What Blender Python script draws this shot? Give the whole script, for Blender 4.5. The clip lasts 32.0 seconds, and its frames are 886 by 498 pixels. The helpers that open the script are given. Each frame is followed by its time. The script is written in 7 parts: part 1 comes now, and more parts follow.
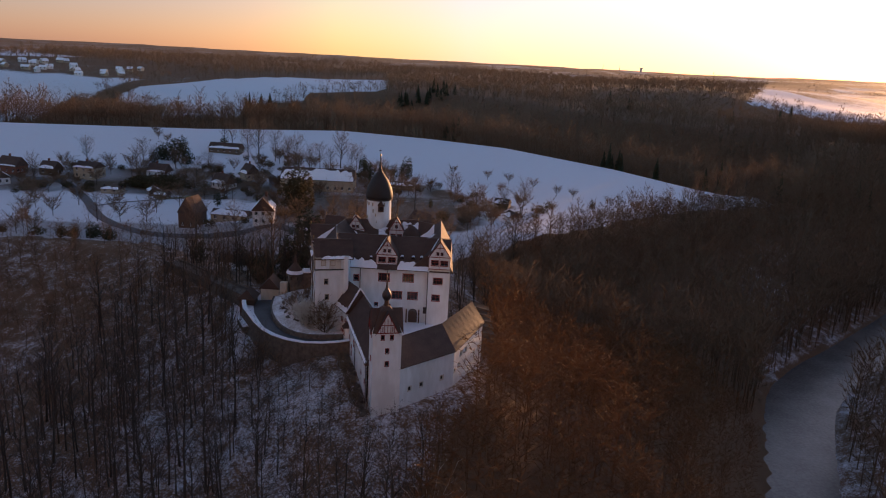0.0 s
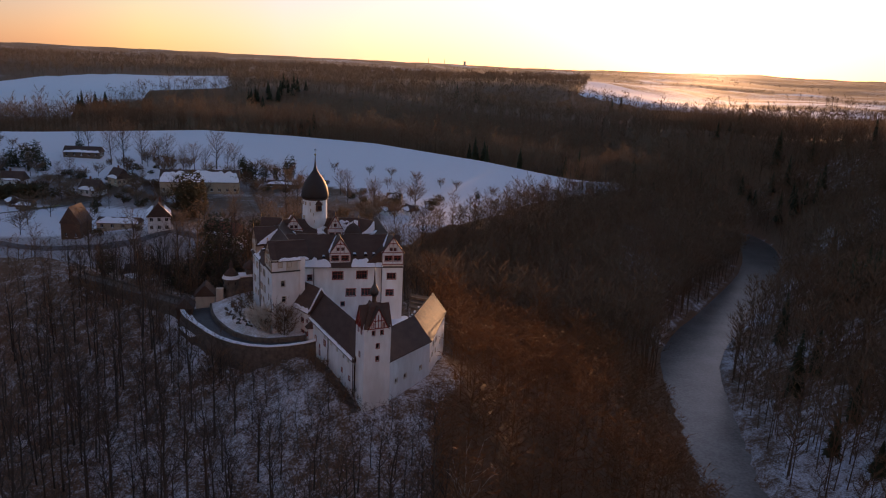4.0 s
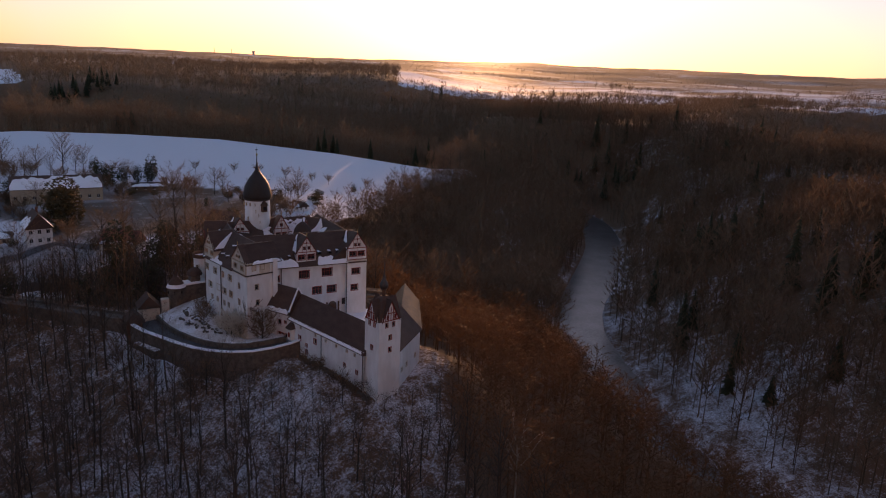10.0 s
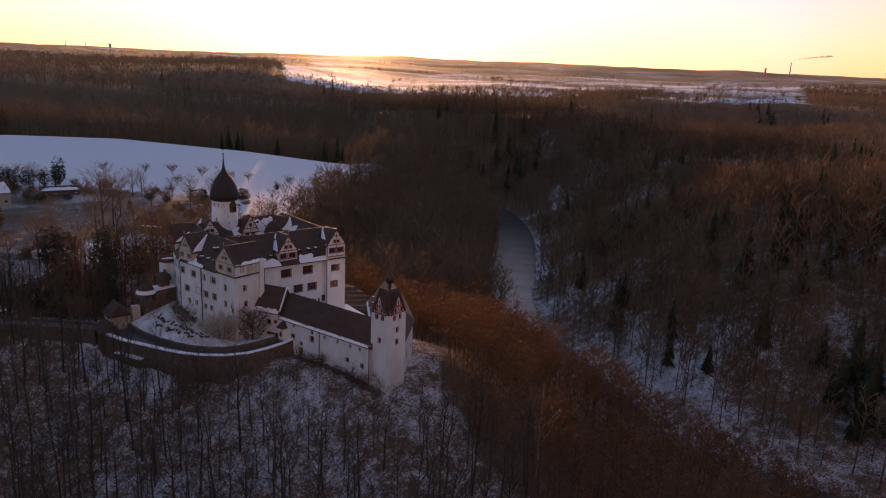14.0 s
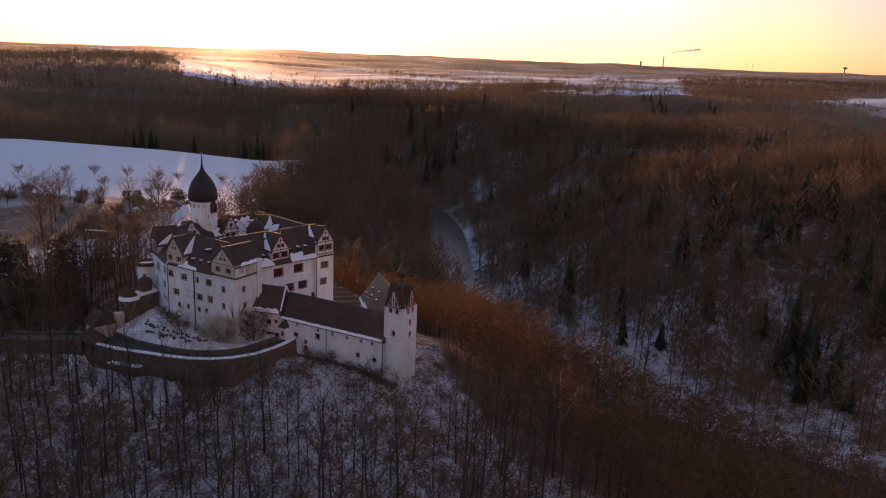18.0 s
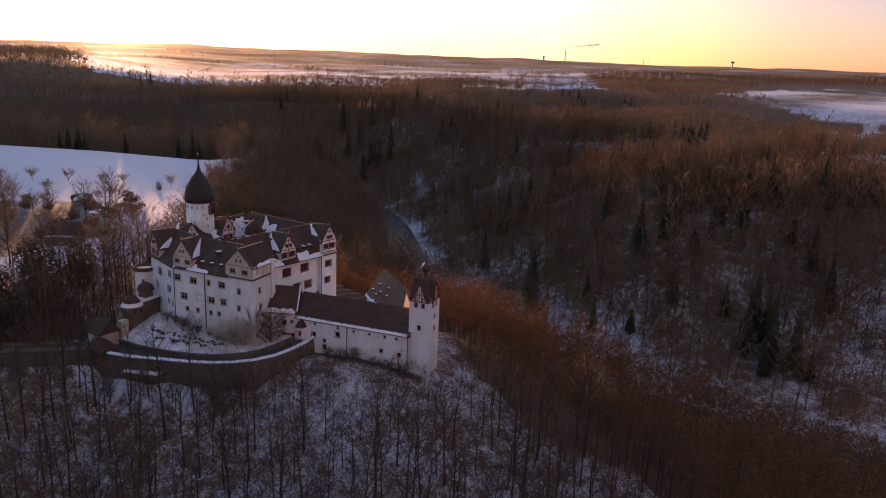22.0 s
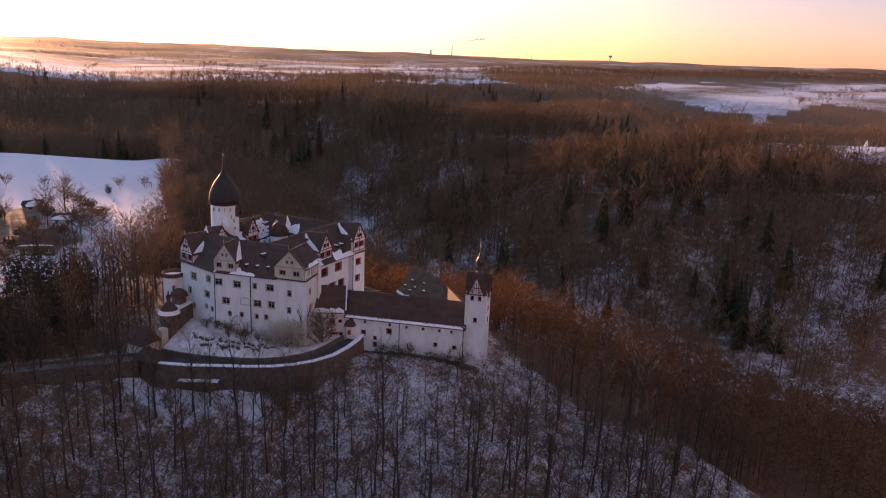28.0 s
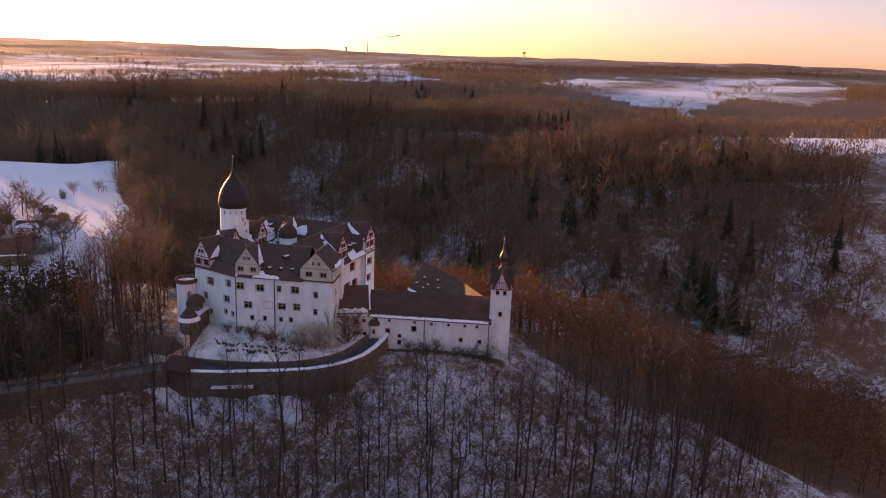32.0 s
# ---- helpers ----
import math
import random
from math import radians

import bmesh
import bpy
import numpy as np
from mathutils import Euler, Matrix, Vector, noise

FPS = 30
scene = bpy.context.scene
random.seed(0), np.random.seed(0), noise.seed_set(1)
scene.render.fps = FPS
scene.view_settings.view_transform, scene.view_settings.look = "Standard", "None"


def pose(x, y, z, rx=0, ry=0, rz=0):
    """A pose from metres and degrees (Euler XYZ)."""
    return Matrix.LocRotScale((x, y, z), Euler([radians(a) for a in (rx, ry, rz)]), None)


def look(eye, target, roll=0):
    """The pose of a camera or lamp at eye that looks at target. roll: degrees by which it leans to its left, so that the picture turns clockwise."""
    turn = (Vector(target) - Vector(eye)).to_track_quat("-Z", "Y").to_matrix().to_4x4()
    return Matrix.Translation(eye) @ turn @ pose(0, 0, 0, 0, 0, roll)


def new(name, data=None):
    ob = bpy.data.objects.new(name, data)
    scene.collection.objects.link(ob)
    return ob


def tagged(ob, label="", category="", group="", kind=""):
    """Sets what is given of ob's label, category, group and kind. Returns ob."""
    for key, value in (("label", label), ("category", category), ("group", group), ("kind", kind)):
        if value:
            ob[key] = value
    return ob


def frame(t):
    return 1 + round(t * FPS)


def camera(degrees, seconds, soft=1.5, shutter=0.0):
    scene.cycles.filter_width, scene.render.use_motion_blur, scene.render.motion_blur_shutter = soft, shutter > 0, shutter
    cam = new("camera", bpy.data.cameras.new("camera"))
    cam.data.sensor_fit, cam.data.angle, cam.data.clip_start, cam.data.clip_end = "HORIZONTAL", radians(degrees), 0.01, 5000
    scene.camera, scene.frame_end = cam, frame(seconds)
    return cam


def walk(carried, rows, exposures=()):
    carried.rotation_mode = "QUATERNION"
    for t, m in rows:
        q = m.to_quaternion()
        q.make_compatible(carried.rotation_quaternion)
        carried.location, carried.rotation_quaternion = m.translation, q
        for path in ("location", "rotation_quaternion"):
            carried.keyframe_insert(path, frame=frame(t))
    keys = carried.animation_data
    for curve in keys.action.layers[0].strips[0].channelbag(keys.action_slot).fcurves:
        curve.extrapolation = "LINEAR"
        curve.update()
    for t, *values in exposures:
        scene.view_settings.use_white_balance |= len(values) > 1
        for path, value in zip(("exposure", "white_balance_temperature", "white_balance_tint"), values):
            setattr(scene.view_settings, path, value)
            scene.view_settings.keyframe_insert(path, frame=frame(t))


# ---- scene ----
cam = camera(61.4, 32.0, soft=1.1)
METRES, EYE, TILT, LEAN, TURN = 190.0, 60.0, 0.0, 0.0, 0.0
ROWS = [
    (0.0, 0.0, 0.0, 0.0, 0.75, -14.21, -2.95),
    (0.5, -0.018, -0.0034, 0.0002, -0.58, -14.21, -2.94),
    (1.0, -0.0359, -0.0062, -0.0002, -2.5, -14.16, -2.95),
    (1.5, -0.0537, -0.0087, -0.0002, -4.45, -14.13, -2.86),
    (2.0, -0.0712, -0.0104, -0.0002, -6.17, -14.13, -2.79),
    (2.5, -0.089, -0.0116, -0.0003, -7.83, -14.1, -2.81),
    (3.0, -0.1065, -0.0122, -0.0004, -9.44, -14.1, -2.77),
    (3.5, -0.124, -0.0126, -0.0008, -11.0, -14.04, -2.77),
    (5.5, -0.192, -0.0096, -0.0003, -16.93, -14.03, -2.61),
    (6.0, -0.2089, -0.0077, -0.0001, -18.34, -14.04, -2.6),
    (6.5, -0.2258, -0.0056, -0.0002, -19.65, -14.03, -2.59),
    (7.0, -0.2423, -0.0029, -0.0001, -20.85, -14.03, -2.59),
    (7.5, -0.2589, 0.0004, -0.0005, -22.02, -14.01, -2.62),
    (8.0, -0.2752, 0.0037, -0.0, -23.18, -14.04, -2.58),
    (8.5, -0.2912, 0.008, 0.0003, -24.28, -14.08, -2.63),
    (9.0, -0.3072, 0.0114, 0.0003, -25.4, -14.06, -2.6),
    (9.5, -0.3229, 0.0157, 0.0009, -26.82, -14.07, -2.63),
    (10.0, -0.3385, 0.0199, 0.0009, -28.54, -14.06, -2.55),
    (10.5, -0.3541, 0.0251, 0.0004, -29.86, -14.04, -2.57),
    (11.0, -0.3693, 0.0303, 0.0004, -31.17, -14.06, -2.52),
    (11.5, -0.3845, 0.0359, 0.0001, -32.41, -14.06, -2.52),
    (12.0, -0.3991, 0.0417, 0.0004, -33.59, -14.12, -2.51),
    (12.5, -0.4138, 0.048, 0.0002, -34.8, -14.12, -2.5),
    (13.0, -0.4283, 0.054, 0.0002, -35.99, -14.12, -2.47),
    (13.5, -0.4425, 0.0607, 0.0005, -37.21, -14.13, -2.48),
    (14.0, -0.4566, 0.0676, 0.0006, -38.41, -14.13, -2.48),
    (14.5, -0.4702, 0.0746, 0.0003, -39.56, -14.12, -2.46),
    (16.5, -0.5225, 0.1079, -0.0002, -44.04, -14.21, -2.48),
    (17.0, -0.5349, 0.116, -0.0003, -45.08, -14.22, -2.45),
    (17.5, -0.5468, 0.125, -0.0, -46.11, -14.25, -2.43),
    (18.0, -0.5587, 0.1341, -0.0002, -47.11, -14.25, -2.43),
    (18.5, -0.5705, 0.1433, -0.0002, -48.12, -14.26, -2.43),
    (19.0, -0.5819, 0.1526, -0.0002, -49.12, -14.27, -2.43),
    (19.5, -0.5932, 0.1621, -0.0003, -50.11, -14.27, -2.4),
    (20.0, -0.6045, 0.172, -0.0008, -51.1, -14.26, -2.41),
    (20.5, -0.6151, 0.1821, -0.0004, -52.0, -14.32, -2.39),
    (21.0, -0.6257, 0.1923, -0.0008, -52.87, -14.31, -2.37),
    (21.5, -0.6359, 0.2032, -0.001, -53.66, -14.32, -2.37),
    (22.0, -0.646, 0.2139, -0.0011, -54.42, -14.33, -2.36),
    (22.5, -0.6559, 0.2247, -0.0014, -55.21, -14.33, -2.36),
    (23.0, -0.6655, 0.2359, -0.0017, -56.02, -14.33, -2.36),
    (23.5, -0.675, 0.247, -0.0019, -56.79, -14.34, -2.35),
    (24.0, -0.6843, 0.2582, -0.0022, -57.56, -14.33, -2.36),
    (24.5, -0.6934, 0.2695, -0.0022, -58.3, -14.35, -2.36),
    (25.0, -0.7024, 0.2812, -0.0024, -58.99, -14.36, -2.38),
    (25.5, -0.7111, 0.2928, -0.0026, -59.64, -14.37, -2.39),
    (27.5, -0.7441, 0.3399, -0.0032, -62.57, -14.38, -2.41),
    (28.0, -0.7521, 0.3519, -0.0031, -63.29, -14.4, -2.38),
    (28.5, -0.7598, 0.3639, -0.0034, -64.08, -14.39, -2.37),
    (29.0, -0.7674, 0.376, -0.0035, -64.87, -14.39, -2.34),
    (29.5, -0.7748, 0.3882, -0.0038, -65.66, -14.39, -2.32),
    (30.0, -0.7819, 0.4008, -0.0038, -66.47, -14.39, -2.31),
    (30.5, -0.7888, 0.4134, -0.0042, -67.3, -14.38, -2.29),
    (31.0, -0.7953, 0.4262, -0.0042, -68.07, -14.39, -2.25),
    (31.5, -0.8017, 0.4393, -0.0043, -68.94, -14.4, -2.23),
    (32.0, -0.8079, 0.4524, -0.0045, -69.87, -14.39, -2.23),
]
walk(cam, [(t, pose(0, 0, EYE, TILT, LEAN, TURN) @ pose(METRES * x, METRES * y, METRES * z, 90 + pitch, roll, yaw)) for t, x, y, z, yaw, pitch, roll in ROWS],
     [(0.0, 1.38, 6750, 20), (7.0, 1.24, 6850, 21), (13.0, 1.37, 7120, 26), (19.0, 1.64, 7180, 28), (25.0, 1.86, 7180, 29), (32.0, 2.16, 7330, 33)])

# ---- light: a low winter sun behind haze, a clear sky ----
SUN_YAW, SUN_ELEV = 31.7, 4.2          # degrees clockwise from +y, and above the horizon
sun_dir = Vector((math.sin(radians(SUN_YAW)) * math.cos(radians(SUN_ELEV)), math.cos(radians(SUN_YAW)) * math.cos(radians(SUN_ELEV)), math.sin(radians(SUN_ELEV))))
world = bpy.data.worlds.new("winter_sky")
scene.world = world
world.use_nodes = True
wn, wl = world.node_tree.nodes, world.node_tree.links
wn.clear()
w_out = wn.new("ShaderNodeOutputWorld")
w_bg = wn.new("ShaderNodeBackground")
w_sky = wn.new("ShaderNodeTexSky")
w_sky.sky_type, w_sky.sun_disc = "NISHITA", False
w_sky.sun_elevation, w_sky.sun_rotation = radians(SUN_ELEV), radians(SUN_YAW)
w_sky.altitude, w_sky.air_density, w_sky.dust_density, w_sky.ozone_density = 250, 1.0, 0.5, 2.6
w_bg.inputs["Strength"].default_value = 0.14
# bright haze round the low sun, a blue dusk band opposite
w_tc = wn.new("ShaderNodeTexCoord")
w_dot = wn.new("ShaderNodeVectorMath")
w_dot.operation = "DOT_PRODUCT"
w_dot.inputs[1].default_value = sun_dir
w_ramp = wn.new("ShaderNodeValToRGB")
cr = w_ramp.color_ramp
cr.interpolation = "B_SPLINE"
cr.elements[0].position, cr.elements[0].color = 0.0, (0.64, 1.6, 3.9, 1)
cr.elements[1].position, cr.elements[1].color = 1.0, (16.0, 13.5, 9.0, 1)
for p, c in ((0.30, (0.32, 0.82, 1.95, 1)), (0.52, (0.34, 0.36, 0.48, 1)), (0.66, (0.30, 0.26, 0.32, 1)), (0.76, (0.36, 0.26, 0.30, 1)), (0.84, (0.70, 0.44, 0.32, 1)), (0.90, (1.80, 1.18, 0.50, 1)), (0.945, (3.8, 2.85, 1.1, 1)), (0.978, (8.8, 7.6, 4.0, 1))):
    e = cr.elements.new(p)
    e.color = c
# the haze lies low: it thins out upwards
w_sep = wn.new("ShaderNodeSeparateXYZ")
w_low = wn.new("ShaderNodeMapRange")
w_low.interpolation_type = "SMOOTHSTEP"
w_low.inputs[1].default_value, w_low.inputs[2].default_value, w_low.inputs[3].default_value, w_low.inputs[4].default_value = 0.08, 0.95, 1.0, 0.0
w_mul = wn.new("ShaderNodeMix")
w_mul.data_type, w_mul.blend_type = "RGBA", "MULTIPLY"
w_mul.inputs[0].default_value = 1.0
wl.new(w_tc.outputs["Generated"], w_sep.inputs[0])
wl.new(w_sep.outputs[2], w_low.inputs[0])
wl.new(w_ramp.outputs[0], w_mul.inputs[6])
wl.new(w_low.outputs[0], w_mul.inputs[7])
w_add = wn.new("ShaderNodeMix")
w_add.data_type, w_add.blend_type = "RGBA", "ADD"
w_add.inputs[0].default_value = 1.0
wl.new(w_tc.outputs["Generated"], w_dot.inputs[0])
w_half = wn.new("ShaderNodeMath")
w_half.operation = "MULTIPLY_ADD"
w_half.inputs[1].default_value, w_half.inputs[2].default_value = 0.5, 0.5
wl.new(w_dot.outputs["Value"], w_half.inputs[0])
wl.new(w_half.outputs[0], w_ramp.inputs[0])
# dusty air tints the sky rose towards the horizon
w_rose, w_tint = wn.new("ShaderNodeMix"), wn.new("ShaderNodeMix")
w_rose.data_type = w_tint.data_type = "RGBA"
w_tint.blend_type = "MULTIPLY"
w_tint.inputs[0].default_value = 1.0
w_rose.inputs[6].default_value, w_rose.inputs[7].default_value = (1, 1, 1, 1), (0.54, 0.41, 0.50, 1)
wl.new(w_low.outputs[0], w_rose.inputs[0])
wl.new(w_sky.outputs[0], w_tint.inputs[6])
wl.new(w_rose.outputs[2], w_tint.inputs[7])
wl.new(w_tint.outputs[2], w_add.inputs[6])
wl.new(w_mul.outputs[2], w_add.inputs[7])
wl.new(w_add.outputs[2], w_bg.inputs["Color"])
wl.new(w_bg.outputs[0], w_out.inputs[0])
sun_data = bpy.data.lights.new("sun", "SUN")
sun_data.energy, sun_data.angle, sun_data.color = 3.0, radians(0.6), (1.0, 0.54, 0.25)
sun = new("sun", sun_data)
sun.matrix_world = look(sun_dir * 100, (0, 0, 0))

# ---- materials ----
def material(name, base, rough=0.8, spots=None, scale=4.0, amount=0.5, fine=40.0, bump=0.3, metal=0.0, stretch=(1, 1, 1), spec=0.3, coords="Object", each=0.0):
    """Two colours mixed by noise at two scales, with bump. each: how far pieces differ in brightness."""
    m = bpy.data.materials.new(name)
    m.use_nodes = True
    n, l = m.node_tree.nodes, m.node_tree.links
    b = n["Principled BSDF"]
    b.inputs["Roughness"].default_value, b.inputs["Metallic"].default_value = rough, metal
    b.inputs["Specular IOR Level"].default_value = spec
    tc, mp = n.new("ShaderNodeTexCoord"), n.new("ShaderNodeMapping")
    mp.inputs["Scale"].default_value = stretch
    l.new(tc.outputs[coords], mp.inputs[0])
    n1, n2 = n.new("ShaderNodeTexNoise"), n.new("ShaderNodeTexNoise")
    n1.inputs["Scale"].default_value, n2.inputs["Scale"].default_value = 1.0 / scale, fine / 10
    n1.inputs["Detail"].default_value, n2.inputs["Detail"].default_value = 5, 4
    for q in (n1, n2):
        l.new(mp.outputs[0], q.inputs["Vector"])
    mix = n.new("ShaderNodeMix")
    mix.data_type = "RGBA"
    mix.inputs[6].default_value = (*base, 1)
    mix.inputs[7].default_value = (*(spots or [c * 0.6 for c in base]), 1)
    ramp = n.new("ShaderNodeMapRange")
    ramp.inputs[1].default_value, ramp.inputs[2].default_value = 0.42, 0.70
    ramp.inputs[3].default_value, ramp.inputs[4].default_value = 0.0, amount
    s = n.new("ShaderNodeMath")
    s.operation = "MULTIPLY_ADD"
    s.inputs[1].default_value = 0.55
    l.new(n2.outputs[0], s.inputs[0])
    k = n.new("ShaderNodeMath")
    k.operation = "MULTIPLY"
    k.inputs[1].default_value = 0.55
    l.new(n1.outputs[0], k.inputs[0])
    l.new(k.outputs[0], s.inputs[2])
    l.new(s.outputs[0], ramp.inputs[0])
    l.new(ramp.outputs[0], mix.inputs[0])
    col = mix.outputs[2]
    if each:
        oi, hs, mr = n.new("ShaderNodeObjectInfo"), n.new("ShaderNodeHueSaturation"), n.new("ShaderNodeMapRange")
        mr.inputs[3].default_value, mr.inputs[4].default_value = 1 - each, 1 + each
        l.new(oi.outputs["Random"], mr.inputs[0])
        l.new(mr.outputs[0], hs.inputs["Value"])
        l.new(col, hs.inputs["Color"])
        col = hs.outputs[0]
    l.new(col, b.inputs["Base Color"])
    if bump:
        bp = n.new("ShaderNodeBump")
        bp.inputs["Strength"].default_value, bp.inputs["Distance"].default_value = bump, 0.05
        l.new(n2.outputs[0], bp.inputs["Height"])
        l.new(bp.outputs[0], b.inputs["Normal"])
    return m


def leafy(name, a, bcol, glow=0.25):
    """Twigs and needles: each island takes its own shade; thin, so some light comes through."""
    m = bpy.data.materials.new(name)
    m.use_nodes = True
    n, l = m.node_tree.nodes, m.node_tree.links
    b = n["Principled BSDF"]
    b.inputs["Roughness"].default_value, b.inputs["Specular IOR Level"].default_value = 0.85, 0.15
    tc, nz, ge = n.new("ShaderNodeTexCoord"), n.new("ShaderNodeTexNoise"), n.new("ShaderNodeNewGeometry")
    nz.inputs["Scale"].default_value = 0.02
    l.new(tc.outputs["Object"], nz.inputs["Vector"])
    ad = n.new("ShaderNodeMath")
    ad.operation = "MULTIPLY_ADD"
    ad.inputs[1].default_value = 0.5
    l.new(ge.outputs["Random Per Island"], ad.inputs[0])
    sub = n.new("ShaderNodeMath")
    sub.operation = "MULTIPLY"
    sub.inputs[1].default_value = 0.6
    l.new(nz.outputs[0], sub.inputs[0])
    l.new(sub.outputs[0], ad.inputs[2])
    mix = n.new("ShaderNodeMix")
    mix.data_type = "RGBA"
    mix.inputs[6].default_value, mix.inputs[7].default_value = (*a, 1), (*bcol, 1)
    l.new(ad.outputs[0], mix.inputs[0])
    l.new(mix.outputs[2], b.inputs["Base Color"])
    tr, ms = n.new("ShaderNodeBsdfTranslucent"), n.new("ShaderNodeMixShader")
    l.new(mix.outputs[2], tr.inputs[0])
    ms.inputs[0].default_value = glow
    l.new(b.outputs[0], ms.inputs[1])
    l.new(tr.outputs[0], ms.inputs[2])
    l.new(ms.outputs[0], n["Material Output"].inputs[0])
    return m


M_PLASTER = material("white_lime_plaster", (0.78, 0.82, 0.84), 0.9, (0.52, 0.53, 0.52), 4.0, 0.6, 9, 0.3, stretch=(1, 1, 0.35))
M_PLASTER_OLD = material("grey_weathered_plaster", (0.62, 0.58, 0.50), 0.9, (0.42, 0.38, 0.32), 3.0, 0.7, 12, 0.3, stretch=(1, 1, 0.4))
M_CREAM = material("ochre_plaster", (0.42, 0.36, 0.27), 0.9, (0.28, 0.235, 0.18), 4.0, 0.5, 9, 0.2)
M_SLATE = material("dark_slate", (0.070, 0.046, 0.038), 0.72, (0.115, 0.080, 0.066), 2.5, 0.7, 45, 0.6, stretch=(1, 1, 2.2), spec=0.12, each=0.12)
# lit copy of the slate: golden sunlight put into a warmer, smoother brown
M_SLATE_SUNLIT = material("sunlit_brown_slate", (0.115, 0.070, 0.038), 0.42, (0.045, 0.032, 0.024), 2.6, 0.95, 45, 0.35, stretch=(1, 1, 2.2), spec=0.12)
M_HOOD = material("weathered_hood_slate", (0.034, 0.027, 0.024), 0.6, (0.045, 0.04, 0.038), 1.2, 0.6, 40, 0.4, spec=0.25)
M_TILE = material("red_clay_tile", (0.20, 0.075, 0.045), 0.7, (0.10, 0.05, 0.04), 2.5, 0.7, 40, 0.6, stretch=(1, 1, 2))
M_SNOW = material("snow", (0.86, 0.88, 0.92), 0.75, (0.74, 0.77, 0.84), 3.0, 0.6, 18, 0.25, spec=0.2)
M_BANK = material("snow_over_rough_grass", (0.80, 0.82, 0.87), 0.85, (0.30, 0.25, 0.19), 3.2, 0.85, 30, 0.5, spec=0.15)
M_TIMBER = material("oxblood_timber", (0.27, 0.045, 0.035), 0.7, (0.15, 0.035, 0.03), 0.6, 0.7, 50, 0.2)
M_TIMBER_BROWN = material("brown_timber", (0.13, 0.075, 0.05), 0.8, (0.07, 0.045, 0.035), 0.6, 0.7, 50, 0.3)
M_SANDSTONE = material("sandstone_trim", (0.42, 0.36, 0.27), 0.85, (0.28, 0.24, 0.19), 0.8, 0.6, 40, 0.3)
M_STONE = material("rubble_stone", (0.16, 0.135, 0.11), 0.9, (0.07, 0.06, 0.055), 1.4, 0.9, 16, 0.9)
M_GLASS = material("dark_window_glass", (0.018, 0.02, 0.025), 0.12, (0.03, 0.03, 0.035), 2.0, 0.5, 10, 0.0, spec=0.6)
M_COPPER = material("dark_metal_cap", (0.06, 0.05, 0.05), 0.45, (0.10, 0.085, 0.075), 0.8, 0.6, 30, 0.2, metal=0.5)
M_SHUTTER = material("grey_shutter", (0.27, 0.25, 0.22), 0.85, (0.18, 0.165, 0.15), 0.5, 0.6, 30, 0.2)
# ridge tone: sunlight and thin snow put into the colour
M_LIT_RIDGE = material("sunlit_snowy_ridge", (0.17, 0.16, 0.15), 0.7, (0.10, 0.095, 0.09), 0.8, 0.6, 25, 0.2, spec=0.2)
M_GOLD = material("gilded_metal", (0.5, 0.33, 0.12), 0.35, (0.35, 0.22, 0.08), 0.5, 0.4, 20, 0.0, metal=1.0)
M_BARK = material("grey_brown_bark", (0.085, 0.066, 0.052), 0.95, (0.045, 0.036, 0.030), 1.0, 0.8, 60, 0.5, stretch=(1, 1, 0.2), each=0.3)
M_ASPHALT = material("wet_asphalt", (0.055, 0.054, 0.056), 0.6, (0.12, 0.12, 0.13), 3.0, 0.6, 30, 0.2)
M_GRASS = material("winter_grass", (0.20, 0.19, 0.05), 0.9, (0.11, 0.11, 0.035), 1.0, 0.8, 30, 0.5)
M_WOOD = material("weathered_boards", (0.16, 0.12, 0.085), 0.85, (0.09, 0.07, 0.055), 0.8, 0.7, 40, 0.3)
M_TWIG = leafy("bare_twigs", (0.130, 0.090, 0.059), (0.228, 0.157, 0.102), 0.13)
M_BROWNLEAF = leafy("dry_brown_crowns", (0.103, 0.065, 0.040), (0.176, 0.112, 0.068), 0.10)
# russet crowns, reddened further to carry the orange glow of the haze
M_RUSSET = leafy("haze_tinted_russet_crowns", (0.110, 0.055, 0.026), (0.195, 0.100, 0.046), 0.10)
M_NEEDLE = leafy("dark_needles", (0.028, 0.036, 0.020), (0.065, 0.065, 0.034), 0.15)
M_YEW = leafy("rusty_yew_needles", (0.045, 0.042, 0.022), (0.11, 0.085, 0.045), 0.2)
M_SHRUB = leafy("snow_dusted_scrub", (0.46, 0.41, 0.33), (0.74, 0.70, 0.62), 0.25)


